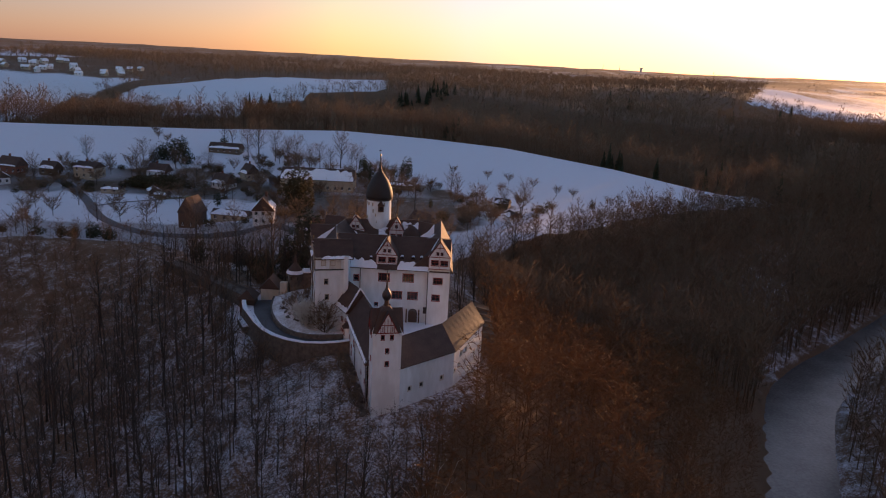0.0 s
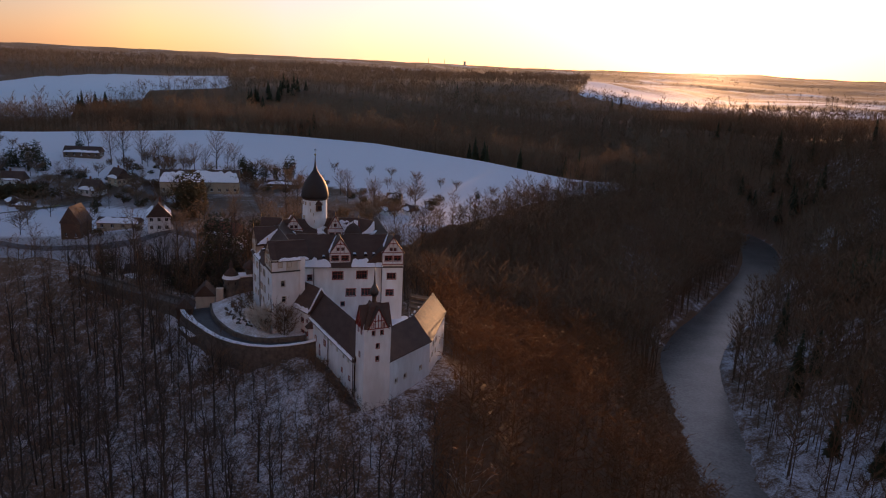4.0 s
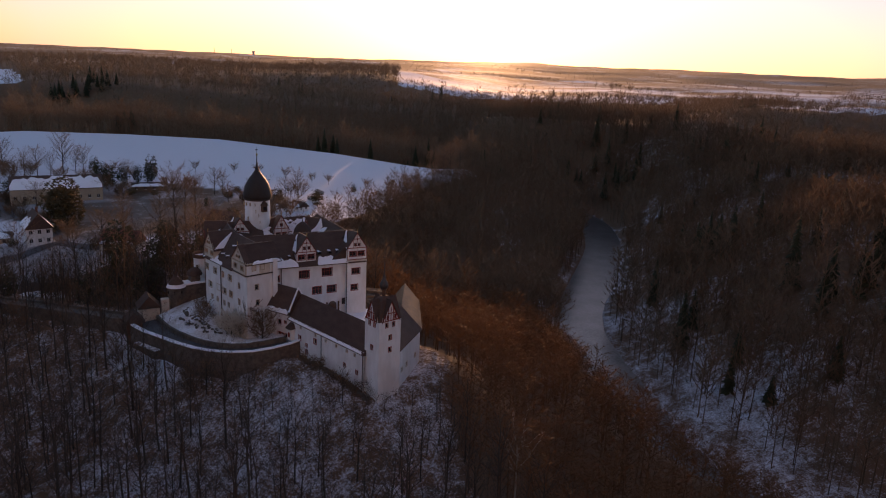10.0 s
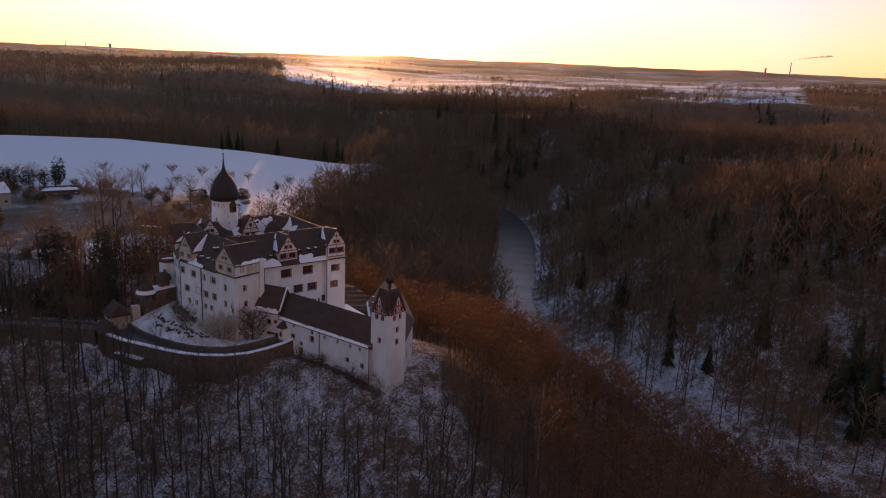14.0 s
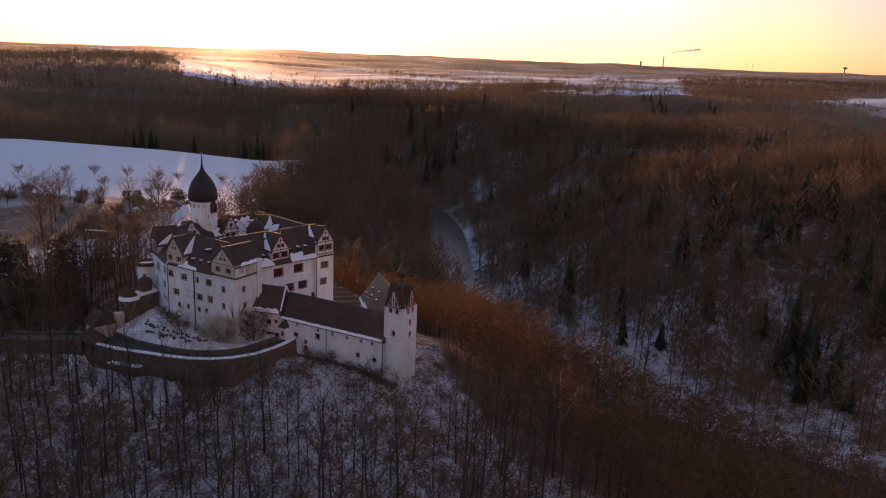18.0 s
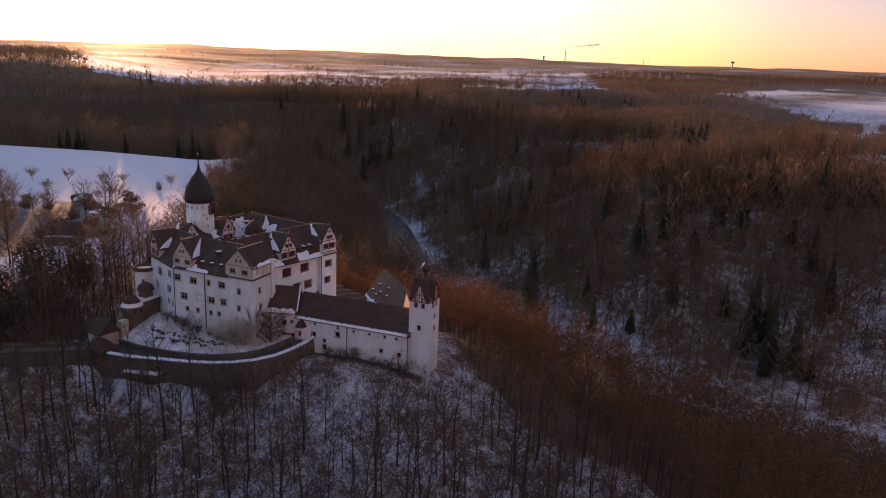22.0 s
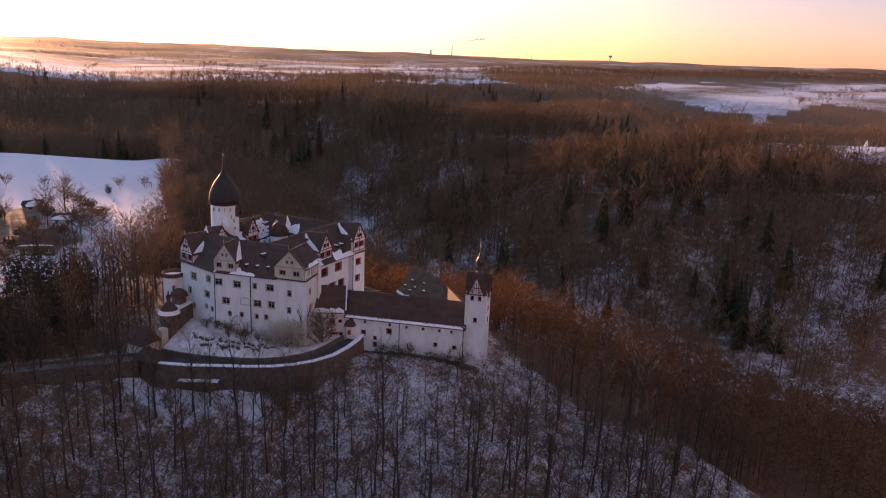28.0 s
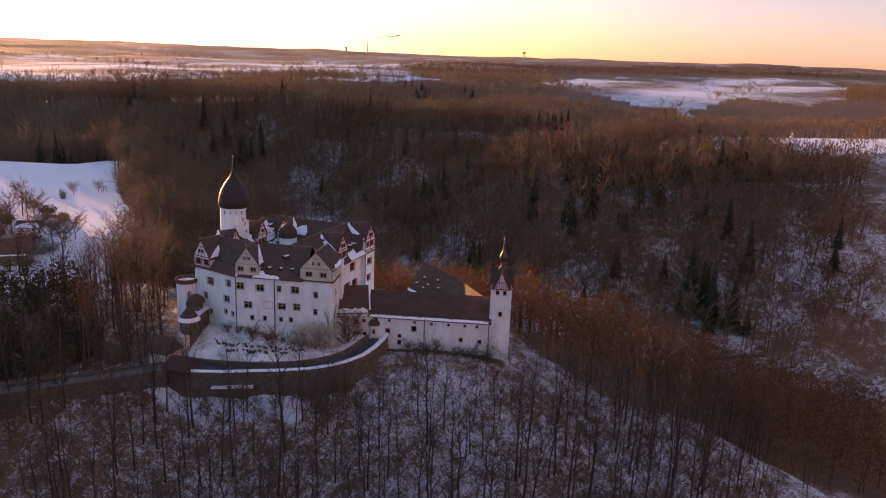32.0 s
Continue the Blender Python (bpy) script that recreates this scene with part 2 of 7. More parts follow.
def ground_material():
    """Snow on meadow, patchy snow over leaf litter in the woods; the share of litter is stored in the mesh as 'litter', bare earth as 'earth'."""
    m = bpy.data.materials.new("snowy_ground")
    m.use_nodes = True
    n, l = m.node_tree.nodes, m.node_tree.links
    b = n["Principled BSDF"]
    b.inputs["Roughness"].default_value, b.inputs["Specular IOR Level"].default_value = 0.85, 0.15
    tc = n.new("ShaderNodeTexCoord")

    def noise_at(scale, detail=6, rough=0.6):
        q = n.new("ShaderNodeTexNoise")
        q.inputs["Scale"].default_value, q.inputs["Detail"].default_value, q.inputs["Roughness"].default_value = scale, detail, rough
        l.new(tc.outputs["Object"], q.inputs["Vector"])
        return q.outputs[0]

    def calc(op, a, c, d=None):
        q = n.new("ShaderNodeMath")
        q.operation = op
        for i, v in enumerate((a, c, d)):
            if isinstance(v, (int, float)):
                q.inputs[i].default_value = v
            elif v is not None:
                l.new(v, q.inputs[i])
        return q.outputs[0]

    def blend(f, a, c):
        q = n.new("ShaderNodeMix")
        q.data_type = "RGBA"
        l.new(f, q.inputs[0])
        for i, v in ((6, a), (7, c)):
            if isinstance(v, tuple):
                q.inputs[i].default_value = (*v, 1)
            else:
                l.new(v, q.inputs[i])
        return q.outputs[2]

    litter, earth = n.new("ShaderNodeAttribute"), n.new("ShaderNodeAttribute")
    litter.attribute_name, earth.attribute_name = "litter", "earth"
    big, mid, fine = noise_at(0.03), noise_at(0.30, 8, 0.75), noise_at(2.2, 6, 0.75)
    mixd = calc("ADD", calc("MULTIPLY", big, 0.20), calc("ADD", calc("MULTIPLY", mid, 0.38), calc("MULTIPLY", fine, 0.42)))
    # bare patches where the mixed noise lies under the share of litter
    share = calc("SUBTRACT", calc("MULTIPLY_ADD", litter.outputs["Fac"], 0.55, 0.18), mixd)
    bare = calc("SMOOTH_MIN", calc("MAXIMUM", calc("MULTIPLY", share, 9.0), 0.0), 1.0, 0.2)
    snow = blend(fine, (0.58, 0.60, 0.66), (0.76, 0.78, 0.83))
    leaf = blend(mid, (0.10, 0.058, 0.034), (0.22, 0.132, 0.078))
    mud = blend(mid, (0.060, 0.044, 0.033), (0.16, 0.115, 0.080))
    c1 = blend(bare, snow, leaf)
    e2 = calc("MULTIPLY", earth.outputs["Fac"], calc("SMOOTH_MIN", calc("MAXIMUM", calc("MULTIPLY", calc("SUBTRACT", 0.66, mixd), 8.0), 0.0), 1.0, 0.2))
    l.new(blend(e2, c1, mud), b.inputs["Base Color"])
    bp = n.new("ShaderNodeBump")
    bp.inputs["Strength"].default_value, bp.inputs["Distance"].default_value = 0.5, 0.4
    l.new(calc("ADD", mid, calc("MULTIPLY", fine, 0.4)), bp.inputs["Height"])
    l.new(bp.outputs[0], b.inputs["Normal"])
    return m


M_GROUND = ground_material()
M_WATER = material("river_water", (0.030, 0.028, 0.026), 0.30, (0.17, 0.16, 0.155), 8.0, 0.7, 12, 0.9, spec=0.35)

# ---- helpers for building ----
class Shape:
    """Gathers faces, then becomes one mesh."""

    def __init__(self):
        self.v, self.f = [], []

    def face(self, *pts):
        k = len(self.v)
        self.v += [tuple(p) for p in pts]
        self.f.append(tuple(range(k, k + len(pts))))
        return self

    def loft(self, rings, close=True, cap=(True, True)):
        """Rings of equally many points, joined in order."""
        k, n = len(self.v), len(rings[0])
        for r in rings:
            self.v += [tuple(p) for p in r]
        for j in range(len(rings) - 1):
            for i in range(n if close else n - 1):
                a, b = k + j * n + i, k + j * n + (i + 1) % n
                self.f.append((a, b, b + n, a + n))
        if close and cap[0]:
            self.f.append(tuple(range(k + n - 1, k - 1, -1)))
        if close and cap[1]:
            self.f.append(tuple(range(k + (len(rings) - 1) * n, k + len(rings) * n)))
        return self

    def box(self, x0, x1, y0, y1, z0, z1):
        return self.loft([[(x0, y0, z), (x1, y0, z), (x1, y1, z), (x0, y1, z)] for z in (z0, z1)])

    def beam(self, a, b, w, h, up=(0, 0, 1)):
        """A rectangular bar from a to b."""
        a, b = Vector(a), Vector(b)
        d = (b - a).normalized()
        s = d.cross(Vector(up))
        s = s.normalized() if s.length > 1e-4 else Vector((1, 0, 0))
        u = s.cross(d)
        return self.loft([[p + s * i * w / 2 + u * j * h / 2 for i, j in ((-1, -1), (1, -1), (1, 1), (-1, 1))] for p in (a, b)])

    def tube(self, pts, radii, n=6):
        rings = []
        for i, p in enumerate(pts):
            p = Vector(p)
            d = Vector(pts[min(i + 1, len(pts) - 1)]) - Vector(pts[max(i - 1, 0)])
            d = d.normalized() if d.length > 1e-6 else Vector((0, 0, 1))
            s = d.orthogonal().normalized()
            u = d.cross(s)
            rings.append([p + (s * math.cos(t) + u * math.sin(t)) * radii[i] for t in (math.tau * k / n for k in range(n))])
        return self.loft(rings)

    def lathe(self, cx, cy, prof, n=16, turn=0.0):
        """prof: pairs of radius and height."""
        return self.loft([[(cx + r * math.cos(turn + math.tau * k / n), cy + r * math.sin(turn + math.tau * k / n), z) for k in range(n)] for r, z in prof])

    def mesh(self, name, mat, smooth=False):
        me = bpy.data.meshes.new(name)
        me.from_pydata(self.v, [], self.f)
        me.materials.append(mat)
        if smooth:
            me.shade_smooth()
        me.update()
        return me


def thing(name, label, category, group="", kind="", at=(0, 0, 0)):
    ob = new(name)
    ob.location = at
    ob.empty_display_size = 0.5
    return tagged(ob, label, category, group, kind)


def part(name, shape, mat, parent, label="", smooth=False):
    ob = new(name, shape.mesh(name, mat, smooth) if isinstance(shape, Shape) else shape)
    if parent is not None:
        ob.parent = parent
        if parent.parent is None:
            ob.matrix_parent_inverse = Matrix.Translation(-parent.location)
    return tagged(ob, label)


def smooth(a, b, x):
    t = np.clip((np.asarray(x, float) - a) / (b - a), 0, 1)
    return t * t * (3 - 2 * t)


def wave(x, y, s, k=0.0):
    """A cheap rolling pattern, -1 to 1, about s metres long."""
    return (np.sin(x / s * 6.28 + 1.7 * np.sin(y / s * 3.1 + k) + k) + np.sin(y / s * 5.3 + 1.3 * np.sin(x / s * 4.2 + 2 * k) + 2 + k)) / 2


def to_line(x, y, pts):
    """Distance to a polyline."""
    best = np.full(np.shape(x), 1e9)
    for (ax, ay), (bx, by) in zip(pts, pts[1:]):
        dx, dy = bx - ax, by - ay
        t = np.clip(((x - ax) * dx + (y - ay) * dy) / (dx * dx + dy * dy), 0, 1)
        best = np.minimum(best, np.hypot(x - ax - t * dx, y - ay - t * dy))
    return best


def inside(x, y, poly):
    res = np.zeros(np.shape(x), bool)
    for (ax, ay), (bx, by) in zip(poly, poly[1:] + poly[:1]):
        if ay != by:
            res ^= ((ay > y) != (by > y)) & (x < (bx - ax) * (y - ay) / (by - ay) + ax)
    return res


# ---- the lie of the land ----
RIVER = [(66, -300), (78, -60), (80, 40), (79, 88), (73, 112), (78, 135), (89, 160), (100, 190), (118, 223), (165, 266), (214, 315), (250, 368), (259, 405), (242, 452), (185, 508), (90, 560), (-80, 615), (-420, 640), (-900, 560)]
for _ in range(2):
    # round off the bends
    RIVER = [RIVER[0]] + [(a[0] + (b[0] - a[0]) * k, a[1] + (b[1] - a[1]) * k) for a, b in zip(RIVER, RIVER[1:]) for k in (0.25, 0.75)] + [RIVER[-1]]
WATER_Z = -36.0
RAVINE = [(168, 268), (235, 224), (300, 176), (375, 150), (480, 145)]
SPUR = [(-5, 137), (-11, 150), (-13, 172), (-13, 186), (-18, 215), (-40, 262)]
FIELD = [(-1500, 150), (-420, 215), (-200, 228), (-60, 236), (0, 240), (45, 268), (90, 318), (168, 376), (160, 410), (90, 452), (0, 480), (-150, 470), (-420, 420), (-1500, 300)]
FAR_SNOW = [[(-310, 715), (-230, 690), (-120, 722), (-66, 735), (-78, 930), (-188, 934), (-251, 840)],
            [(-900, 900), (-560, 960), (-520, 1040), (-700, 1120), (-1000, 1060)],
            [(-540, 655), (-430, 662), (-362, 690), (-318, 740), (-325, 775), (-385, 757), (-440, 742), (-540, 735)],
            [(-540, 735), (-440, 742), (-385, 757), (-325, 775), (-262, 800), (-290, 850), (-380, 865), (-480, 835), (-560, 790)],
            [(309, 788), (358, 705), (420, 675), (491, 662), (640, 672), (760, 680), (700, 740), (660, 800), (735, 985), (840, 1180), (1000, 1500), (900, 1800), (560, 1650), (470, 1150)],
            [(897, 330), (749, 238), (678, 165), (662, 118), (700, 90), (788, 65), (748, 43), (699, 0), (900, -60), (1500, -150), (2000, -170), (2150, -60), (1950, 150), (1650, 300), (1450, 390)],
            [(298, 115), (285, 80), (300, 20), (323, -10), (420, -20), (430, 90)],
            [(1206, 865), (1329, 772), (1900, 900), (1997, 1073), (1903, 1279), (1522, 1242)],
            [(570, 165), (640, 145), (645, 105), (575, 120)],
            [(628, 520), (612, 470), (650, 425), (730, 405), (800, 430), (1000, 540), (1300, 690), (1800, 980), (1600, 1500), (1050, 1500), (840, 1180), (735, 985), (670, 800), (760, 680), (720, 600)]]
COPSE = (692, 482, 24, 40)


RIDGE_E = [(1250, 660), (1700, 560), (2100, 400), (2480, 120), (2640, -220)]


def land(x, y):
    x, y = np.asarray(x, float), np.asarray(y, float)
    dr = to_line(x, y, RIVER)
    r = np.hypot(x, y)
    # the country round about
    high = 17 + 10 * smooth(400, 900, r) + 14 * smooth(1200, 3500, r) + 5 * wave(x, y, 900) + 4 * wave(x, y, 380, 1.0) * smooth(200, 500, r)
    high = high + 26 * smooth(1600, 4000, r) * smooth(0.3, 0.7, x / np.maximum(r, 1))
    north = smooth(200, 600, y - 1.2 * x)
    high = high + 10 * north * smooth(700, 1100, r) - 8 * np.exp(-(((x - 330) / 190) ** 2 + ((y - 600) / 170) ** 2))
    # a wooded dome, a dip behind it and a long wooded ridge in the east
    high = high + 13 * np.exp(-(((x - 390) / 75) ** 2 + ((y - 412) / 58) ** 2)) + 15 * np.exp(-(((x - 502) / 75) ** 2 + ((y - 464) / 60) ** 2)) + 8 * np.exp(-(np.hypot(x - 290, y - 510) / 70) ** 2) - 10 * np.exp(-(((x - 760) / 210) ** 2 + ((y - 470) / 170) ** 2))
    high = high - 9 * np.exp(-(((x - 600) / 120) ** 2 + ((y - 130) / 130) ** 2)) + 9 * np.exp(-(np.hypot(x - 545, y - 240) / 75) ** 2) + 22 * np.exp(-(np.hypot(x - 690, y - 470) / 120) ** 2)
    # the ground dips before the high snow band in the east; low hills close the horizon
    high = high - 11 * np.exp(-(to_line(x, y, [(200, 125), (232, 62), (255, -30)]) / 48) ** 2)
    high = high + (6 + 22 * smooth(0.955, 0.995, x / np.maximum(r, 1))) * np.exp(-((r - 4150) / 420) ** 2) * smooth(0.35, 0.8, x / np.maximum(r, 1)) * (0.65 + 0.35 * wave(x, y, 1500, 0.6))
    high = high - 17 * np.exp(-(((x - 520) / 110) ** 2 + ((y - 345) / 70) ** 2))
    high = high + 5 * np.exp(-(to_line(x, y, RIDGE_E) / 190) ** 2)
    # village terrace and snow field, with a crest
    cy = np.interp(x, [-600, -300, -152, -67, -15, 35, 98, 137, 158, 240], [400, 420, 434, 455, 455, 443, 419, 391, 373, 330])
    cz = np.interp(x, [-300, -152, -67, -15, 35, 98, 137, 158, 240], [12.0, 13.6, 14.9, 12.8, 10.7, 4.1, -0.7, -1.7, -8.0])
    foot = 0.8 - 5.0 * smooth(-55, -105, x) - 2.0 * smooth(40, 140, x)
    t = np.clip((y - 318) / np.maximum(cy - 318, 20), 0, 1)
    past = np.maximum(y - cy, 0)
    shelf = foot + (cz - foot) * t ** 1.15 - 0.0012 * past ** 2 - 0.05 * past + 0.5 * wave(x, y, 140) * (1 - t)
    near = smooth(230, 120, x - 0.25 * (y - 300)) * smooth(640, 520, y)
    base = high * (1 - near) + shelf * near
    # steep wooded sides above the river
    wide = 112 - 20 * near - 36 * np.exp(-(((x - 300) / 90) ** 2 + ((y - 420) / 130) ** 2))
    side = smooth(8, wide, dr)
    h = WATER_Z - 1.5 + (base - WATER_Z + 1.5) * side ** 0.8
    # a wooded ravine comes down to the river from the east
    cut = np.interp(x, [170, 300, 480], [-33, -17, 6]) + 0.6 * to_line(x, y, RAVINE) + 2 * wave(x, y, 40, 0.3)
    h = np.where(x > 150, np.minimum(h, cut), h)
    # the castle's spur falls away to the south and west
    ds = to_line(x, y, SPUR)
    spur = -0.8 - 0.50 * np.maximum(ds - 14, 0) + 0.0022 * np.maximum(ds - 14, 0) ** 2 + 0.5 * wave(x, y, 23)
    south = smooth(262, 225, y) * smooth(110, 60, x) * smooth(-500, -330, x)
    terrace = -3.6 - 0.5 * np.maximum(to_line(x, y, [(-16, 160), (-31, 164), (-36, 176)]) - 13, 0)
    saddle = -1.6 - 0.42 * np.maximum(to_line(x, y, [(-47, 184), (-57, 192), (-68, 203), (-95, 227), (-200, 240), (-420, 245)]) - 5, 0)
    # the ridge runs on southwards from the corner tower
    rx = np.interp(y, [-50, 50, 75, 92, 112, 124, 140], [-60, -18, -8, 1, 8, 8, 6])
    rz = np.interp(y, [-50, 50, 75, 92, 112, 122, 132], [-28, -19, -14, -10, -5.5, -3.0, -1.5])
    off = x - rx
    ridge = rz - np.where(off > 0, 0.55 * np.maximum(off - 3, 0), -0.20 * np.minimum(off + 2, 0)) - 30 * smooth(142, 150, y)
    low = np.maximum(np.maximum(np.maximum(spur, saddle), np.maximum(ridge, terrace)), -27 + 3 * wave(x, y, 120)) + 0.5 * wave(x, y, 9, 0.4) * smooth(14, 30, ds)
    h = h * (1 - south) + np.where(dr < 70, np.minimum(low, WATER_Z - 1.5 + 0.62 * dr), low) * south
    h = h + 1.8 * smooth(7.5, 11, dr) * smooth(60, 25, dr)
    h = np.where(dr < 8, np.minimum(h, WATER_Z - 0.8), h)
    return h


def east_side(x, y):
    """How far a place lies east of the ridge that carries the castle."""
    return np.asarray(x, float) - np.interp(y, [50, 75, 92, 112, 124, 150, 190, 215, 240], [8, 4, -2, 1, 6, 13, 14, 10, 12])


def left_bank(x, y):
    """Whether a place lies on the castle's side of the river."""
    return np.asarray(x, float) < np.interp(y, [40, 88, 112, 135, 160, 190, 223, 266, 315, 372, 450], [80, 79, 73, 78, 89, 100, 118, 165, 214, 250, 242])


def woods(x, y):
    """1 where trees stand, 0 on open ground."""
    x, y = np.asarray(x, float), np.asarray(y, float)
    w = np.ones(np.shape(x))
    w[inside(x, y, FIELD)] = 0
    for p in FAR_SNOW:
        w[inside(x, y, p)] = 0
    w[((x - COPSE[0]) / COPSE[2]) ** 2 + ((y - COPSE[1]) / COPSE[3]) ** 2 < 1] = 1
    w[to_line(x, y, RIVER) < 10.5] = 0
    ds = to_line(x, y, SPUR[:4])
    w[ds < 17.5] = 0
    w[inside(x, y, [(-22, 143), (-34, 145), (-44, 155), (-51, 168), (-52, 182), (-30, 192)])] = 0
    return w


def spread(lo, hi, step, far, grow):
    inner = list(np.arange(lo, hi + 0.1, step))
    left, right, s = [], [], step
    a, b = inner[0], inner[-1]
    while b < far or a > -far:
        s *= grow
        a, b = a - s, b + s
        left.append(a), right.append(b)
    return np.array(left[::-1] + inner + right)


gx, gy = spread(-190, 330, 3.5, 4700, 1.06), spread(60, 500, 3.5, 4700, 1.06)
GX, GY = np.meshgrid(gx, gy)
GZ = land(GX, GY)
nx, ny = len(gx), len(gy)
ids = np.arange(nx * ny).reshape(ny, nx)
quads = np.stack([ids[:-1, :-1], ids[:-1, 1:], ids[1:, 1:], ids[1:, :-1]], -1).reshape(-1, 4)


def fast_mesh(name, verts, faces, mat, size):
    me = bpy.data.meshes.new(name)
    me.vertices.add(len(verts))
    me.vertices.foreach_set("co", np.asarray(verts, np.float32).ravel())
    me.loops.add(faces.size)
    me.loops.foreach_set("vertex_index", faces.astype(np.int32).ravel())
    me.polygons.add(len(faces))
    me.polygons.foreach_set("loop_start", np.arange(0, faces.size, size, dtype=np.int32))
    me.materials.append(mat)
    me.update(calc_edges=True)
    return me


me = fast_mesh("ground", np.stack([GX, GY, GZ], -1).reshape(-1, 3), quads, M_GROUND, 4)
WOOD_AT = woods(GX, GY)
dr_at = to_line(GX, GY, RIVER)
spur_at = to_line(GX, GY, SPUR[:4])
ripple = 8 * wave(GX, GY, 31, 0.3) + 5 * wave(GX, GY, 13, 1.1)
west_slope = smooth(4, -3, east_side(GX, GY) + 0.25 * ripple) * smooth(262, 225, GY)
across = smooth(70, 90, GX - 0.25 * (GY - 130)) * smooth(380, 300, GY + ripple) * smooth(420, 300, GX + ripple)
wooded = 0.97 - (0.23 - 0.07 * smooth(-42, -95, GX)) * west_slope - (0.095 + 0.12 * smooth(-0.2, 0.7, wave(GX, GY, 64, 1.9) + 0.5 * wave(GX, GY, 23, 0.7)) + 0.04 * smooth(190, 120, GY)) * across * (1 - west_slope) - 0.09 * across * smooth(38, 14, dr_at + ripple)
bend_slope = np.exp(-(to_line(GX, GY, [(262, 280), (305, 350), (312, 420)]) / 34) ** 2) * (1 - west_slope)
wooded = wooded - 0.17 * bend_slope * smooth(-0.3, 0.5, wave(GX, GY, 70, 0.4))
litter = np.where(WOOD_AT > 0, wooded, 0.20 + 0.14 * wave(GX, GY, 60, 0.8) + 0.10 * wave(GX, GY, 17, 0.2))
# no snow lies on the steep slope down to the river
litter = litter + 0.25 * smooth(-2, 5, east_side(GX, GY)) * left_bank(GX, GY) * (WOOD_AT > 0) * smooth(215, 195, GY)
# litter share of the far plain, set so its tan imitates distant haze
plain = smooth(1150, 1350, np.hypot(GX, GY)) * smooth(0.6, -0.2, wave(GX, GY, 420, 0.2) + 0.6 * wave(GX, GY, 150, 1.0))
plain = plain * smooth(150, 260, to_line(GX, GY, RIDGE_E))
litter = litter * (1 - plain) + (0.79 + 0.10 * wave(GX, GY, 300, 0.9)) * plain
# stubble and furrows show through the snow on the eastern fields
strips = 0.66 + 0.10 * np.sin((GX * 0.35 + GY) / 38) + 0.08 * wave(GX, GY, 240, 0.4)
litter = np.where((WOOD_AT <= 0) & (GX > 480) & (dr_at > 100), np.maximum(litter, strips), litter)
litter = np.where(inside(GX, GY, FAR_SNOW[3]), 0.86, np.where(inside(GX, GY, FAR_SNOW[2]), 0.52, litter))
litter = np.where((WOOD_AT <= 0) & (dr_at < 14), np.where(left_bank(GX, GY), 1.05, 0.72), litter)
litter = np.where((WOOD_AT <= 0) & (spur_at < 30), 0.76, litter)
litter = np.where((WOOD_AT > 0) & (GY > 186 + ripple) & (GX < 0), np.maximum(litter, 0.80), litter)
RIM = [(6, 236), (45, 264), (92, 313), (150, 364)]
rim_at = to_line(GX, GY, RIM)
litter = np.where((WOOD_AT > 0) & (rim_at < 16), np.minimum(litter, 0.84 + 0.008 * rim_at), litter)
earth = np.where(inside(GX, GY, [(-60, 262), (-25, 262), (5, 275), (5, 322), (-45, 322), (-62, 300)]), 0.95, 0.0)
earth = np.where(inside(GX, GY, [(-400, 225), (-60, 232), (-30, 250), (-60, 262), (-110, 268), (-400, 240)]), 0.6, earth)
earth = np.where(inside(GX, GY, [(-215, 312), (-205, 352), (-120, 366), (-78, 345), (-50, 352), (-8, 344), (30, 312), (8, 262), (-60, 256), (-70, 300), (-95, 318), (-150, 322)]), np.maximum(earth, 0.85 + 0.35 * wave(GX, GY, 26, 0.5)), earth)
for key, val in (("litter", litter), ("earth", earth)):
    at = me.attributes.new(key, "FLOAT", "POINT")
    at.data.foreach_set("value", val.astype(np.float32).ravel())
me.shade_smooth()
ground = tagged(new("ground", me), "snowy wooded hills with meadows and leaf litter", "ground", kind="structure")


def z_at(x, y):
    return float(land(np.array([x]), np.array([y]))[0])


# ---- the river ----
rv = Shape()
ring_l, ring_r = [], []
for i, (x, y) in enumerate(RIVER):
    a, b = RIVER[max(i - 1, 0)], RIVER[min(i + 1, len(RIVER) - 1)]
    d = Vector((b[0] - a[0], b[1] - a[1], 0)).normalized()
    s = Vector((d.y, -d.x, 0))
    ring_l.append(Vector((x, y, WATER_Z)) - s * 16)
    ring_r.append(Vector((x, y, WATER_Z)) + s * 16)
rv.loft([[a, b] for a, b in zip(ring_l, ring_r)], close=False)
tagged(new("water", rv.mesh("water", M_WATER)), "grey rippled winter river with thin ice between wooded banks", "river", kind="structure")

# ---- the castle ----
def along(p0, p1):
    a, b = Vector((*p0, 0)), Vector((*p1, 0))
    d = (b - a).normalized()
    return a, d, Vector((d.y, -d.x, 0)), (b - a).length      # start, way, outward, length


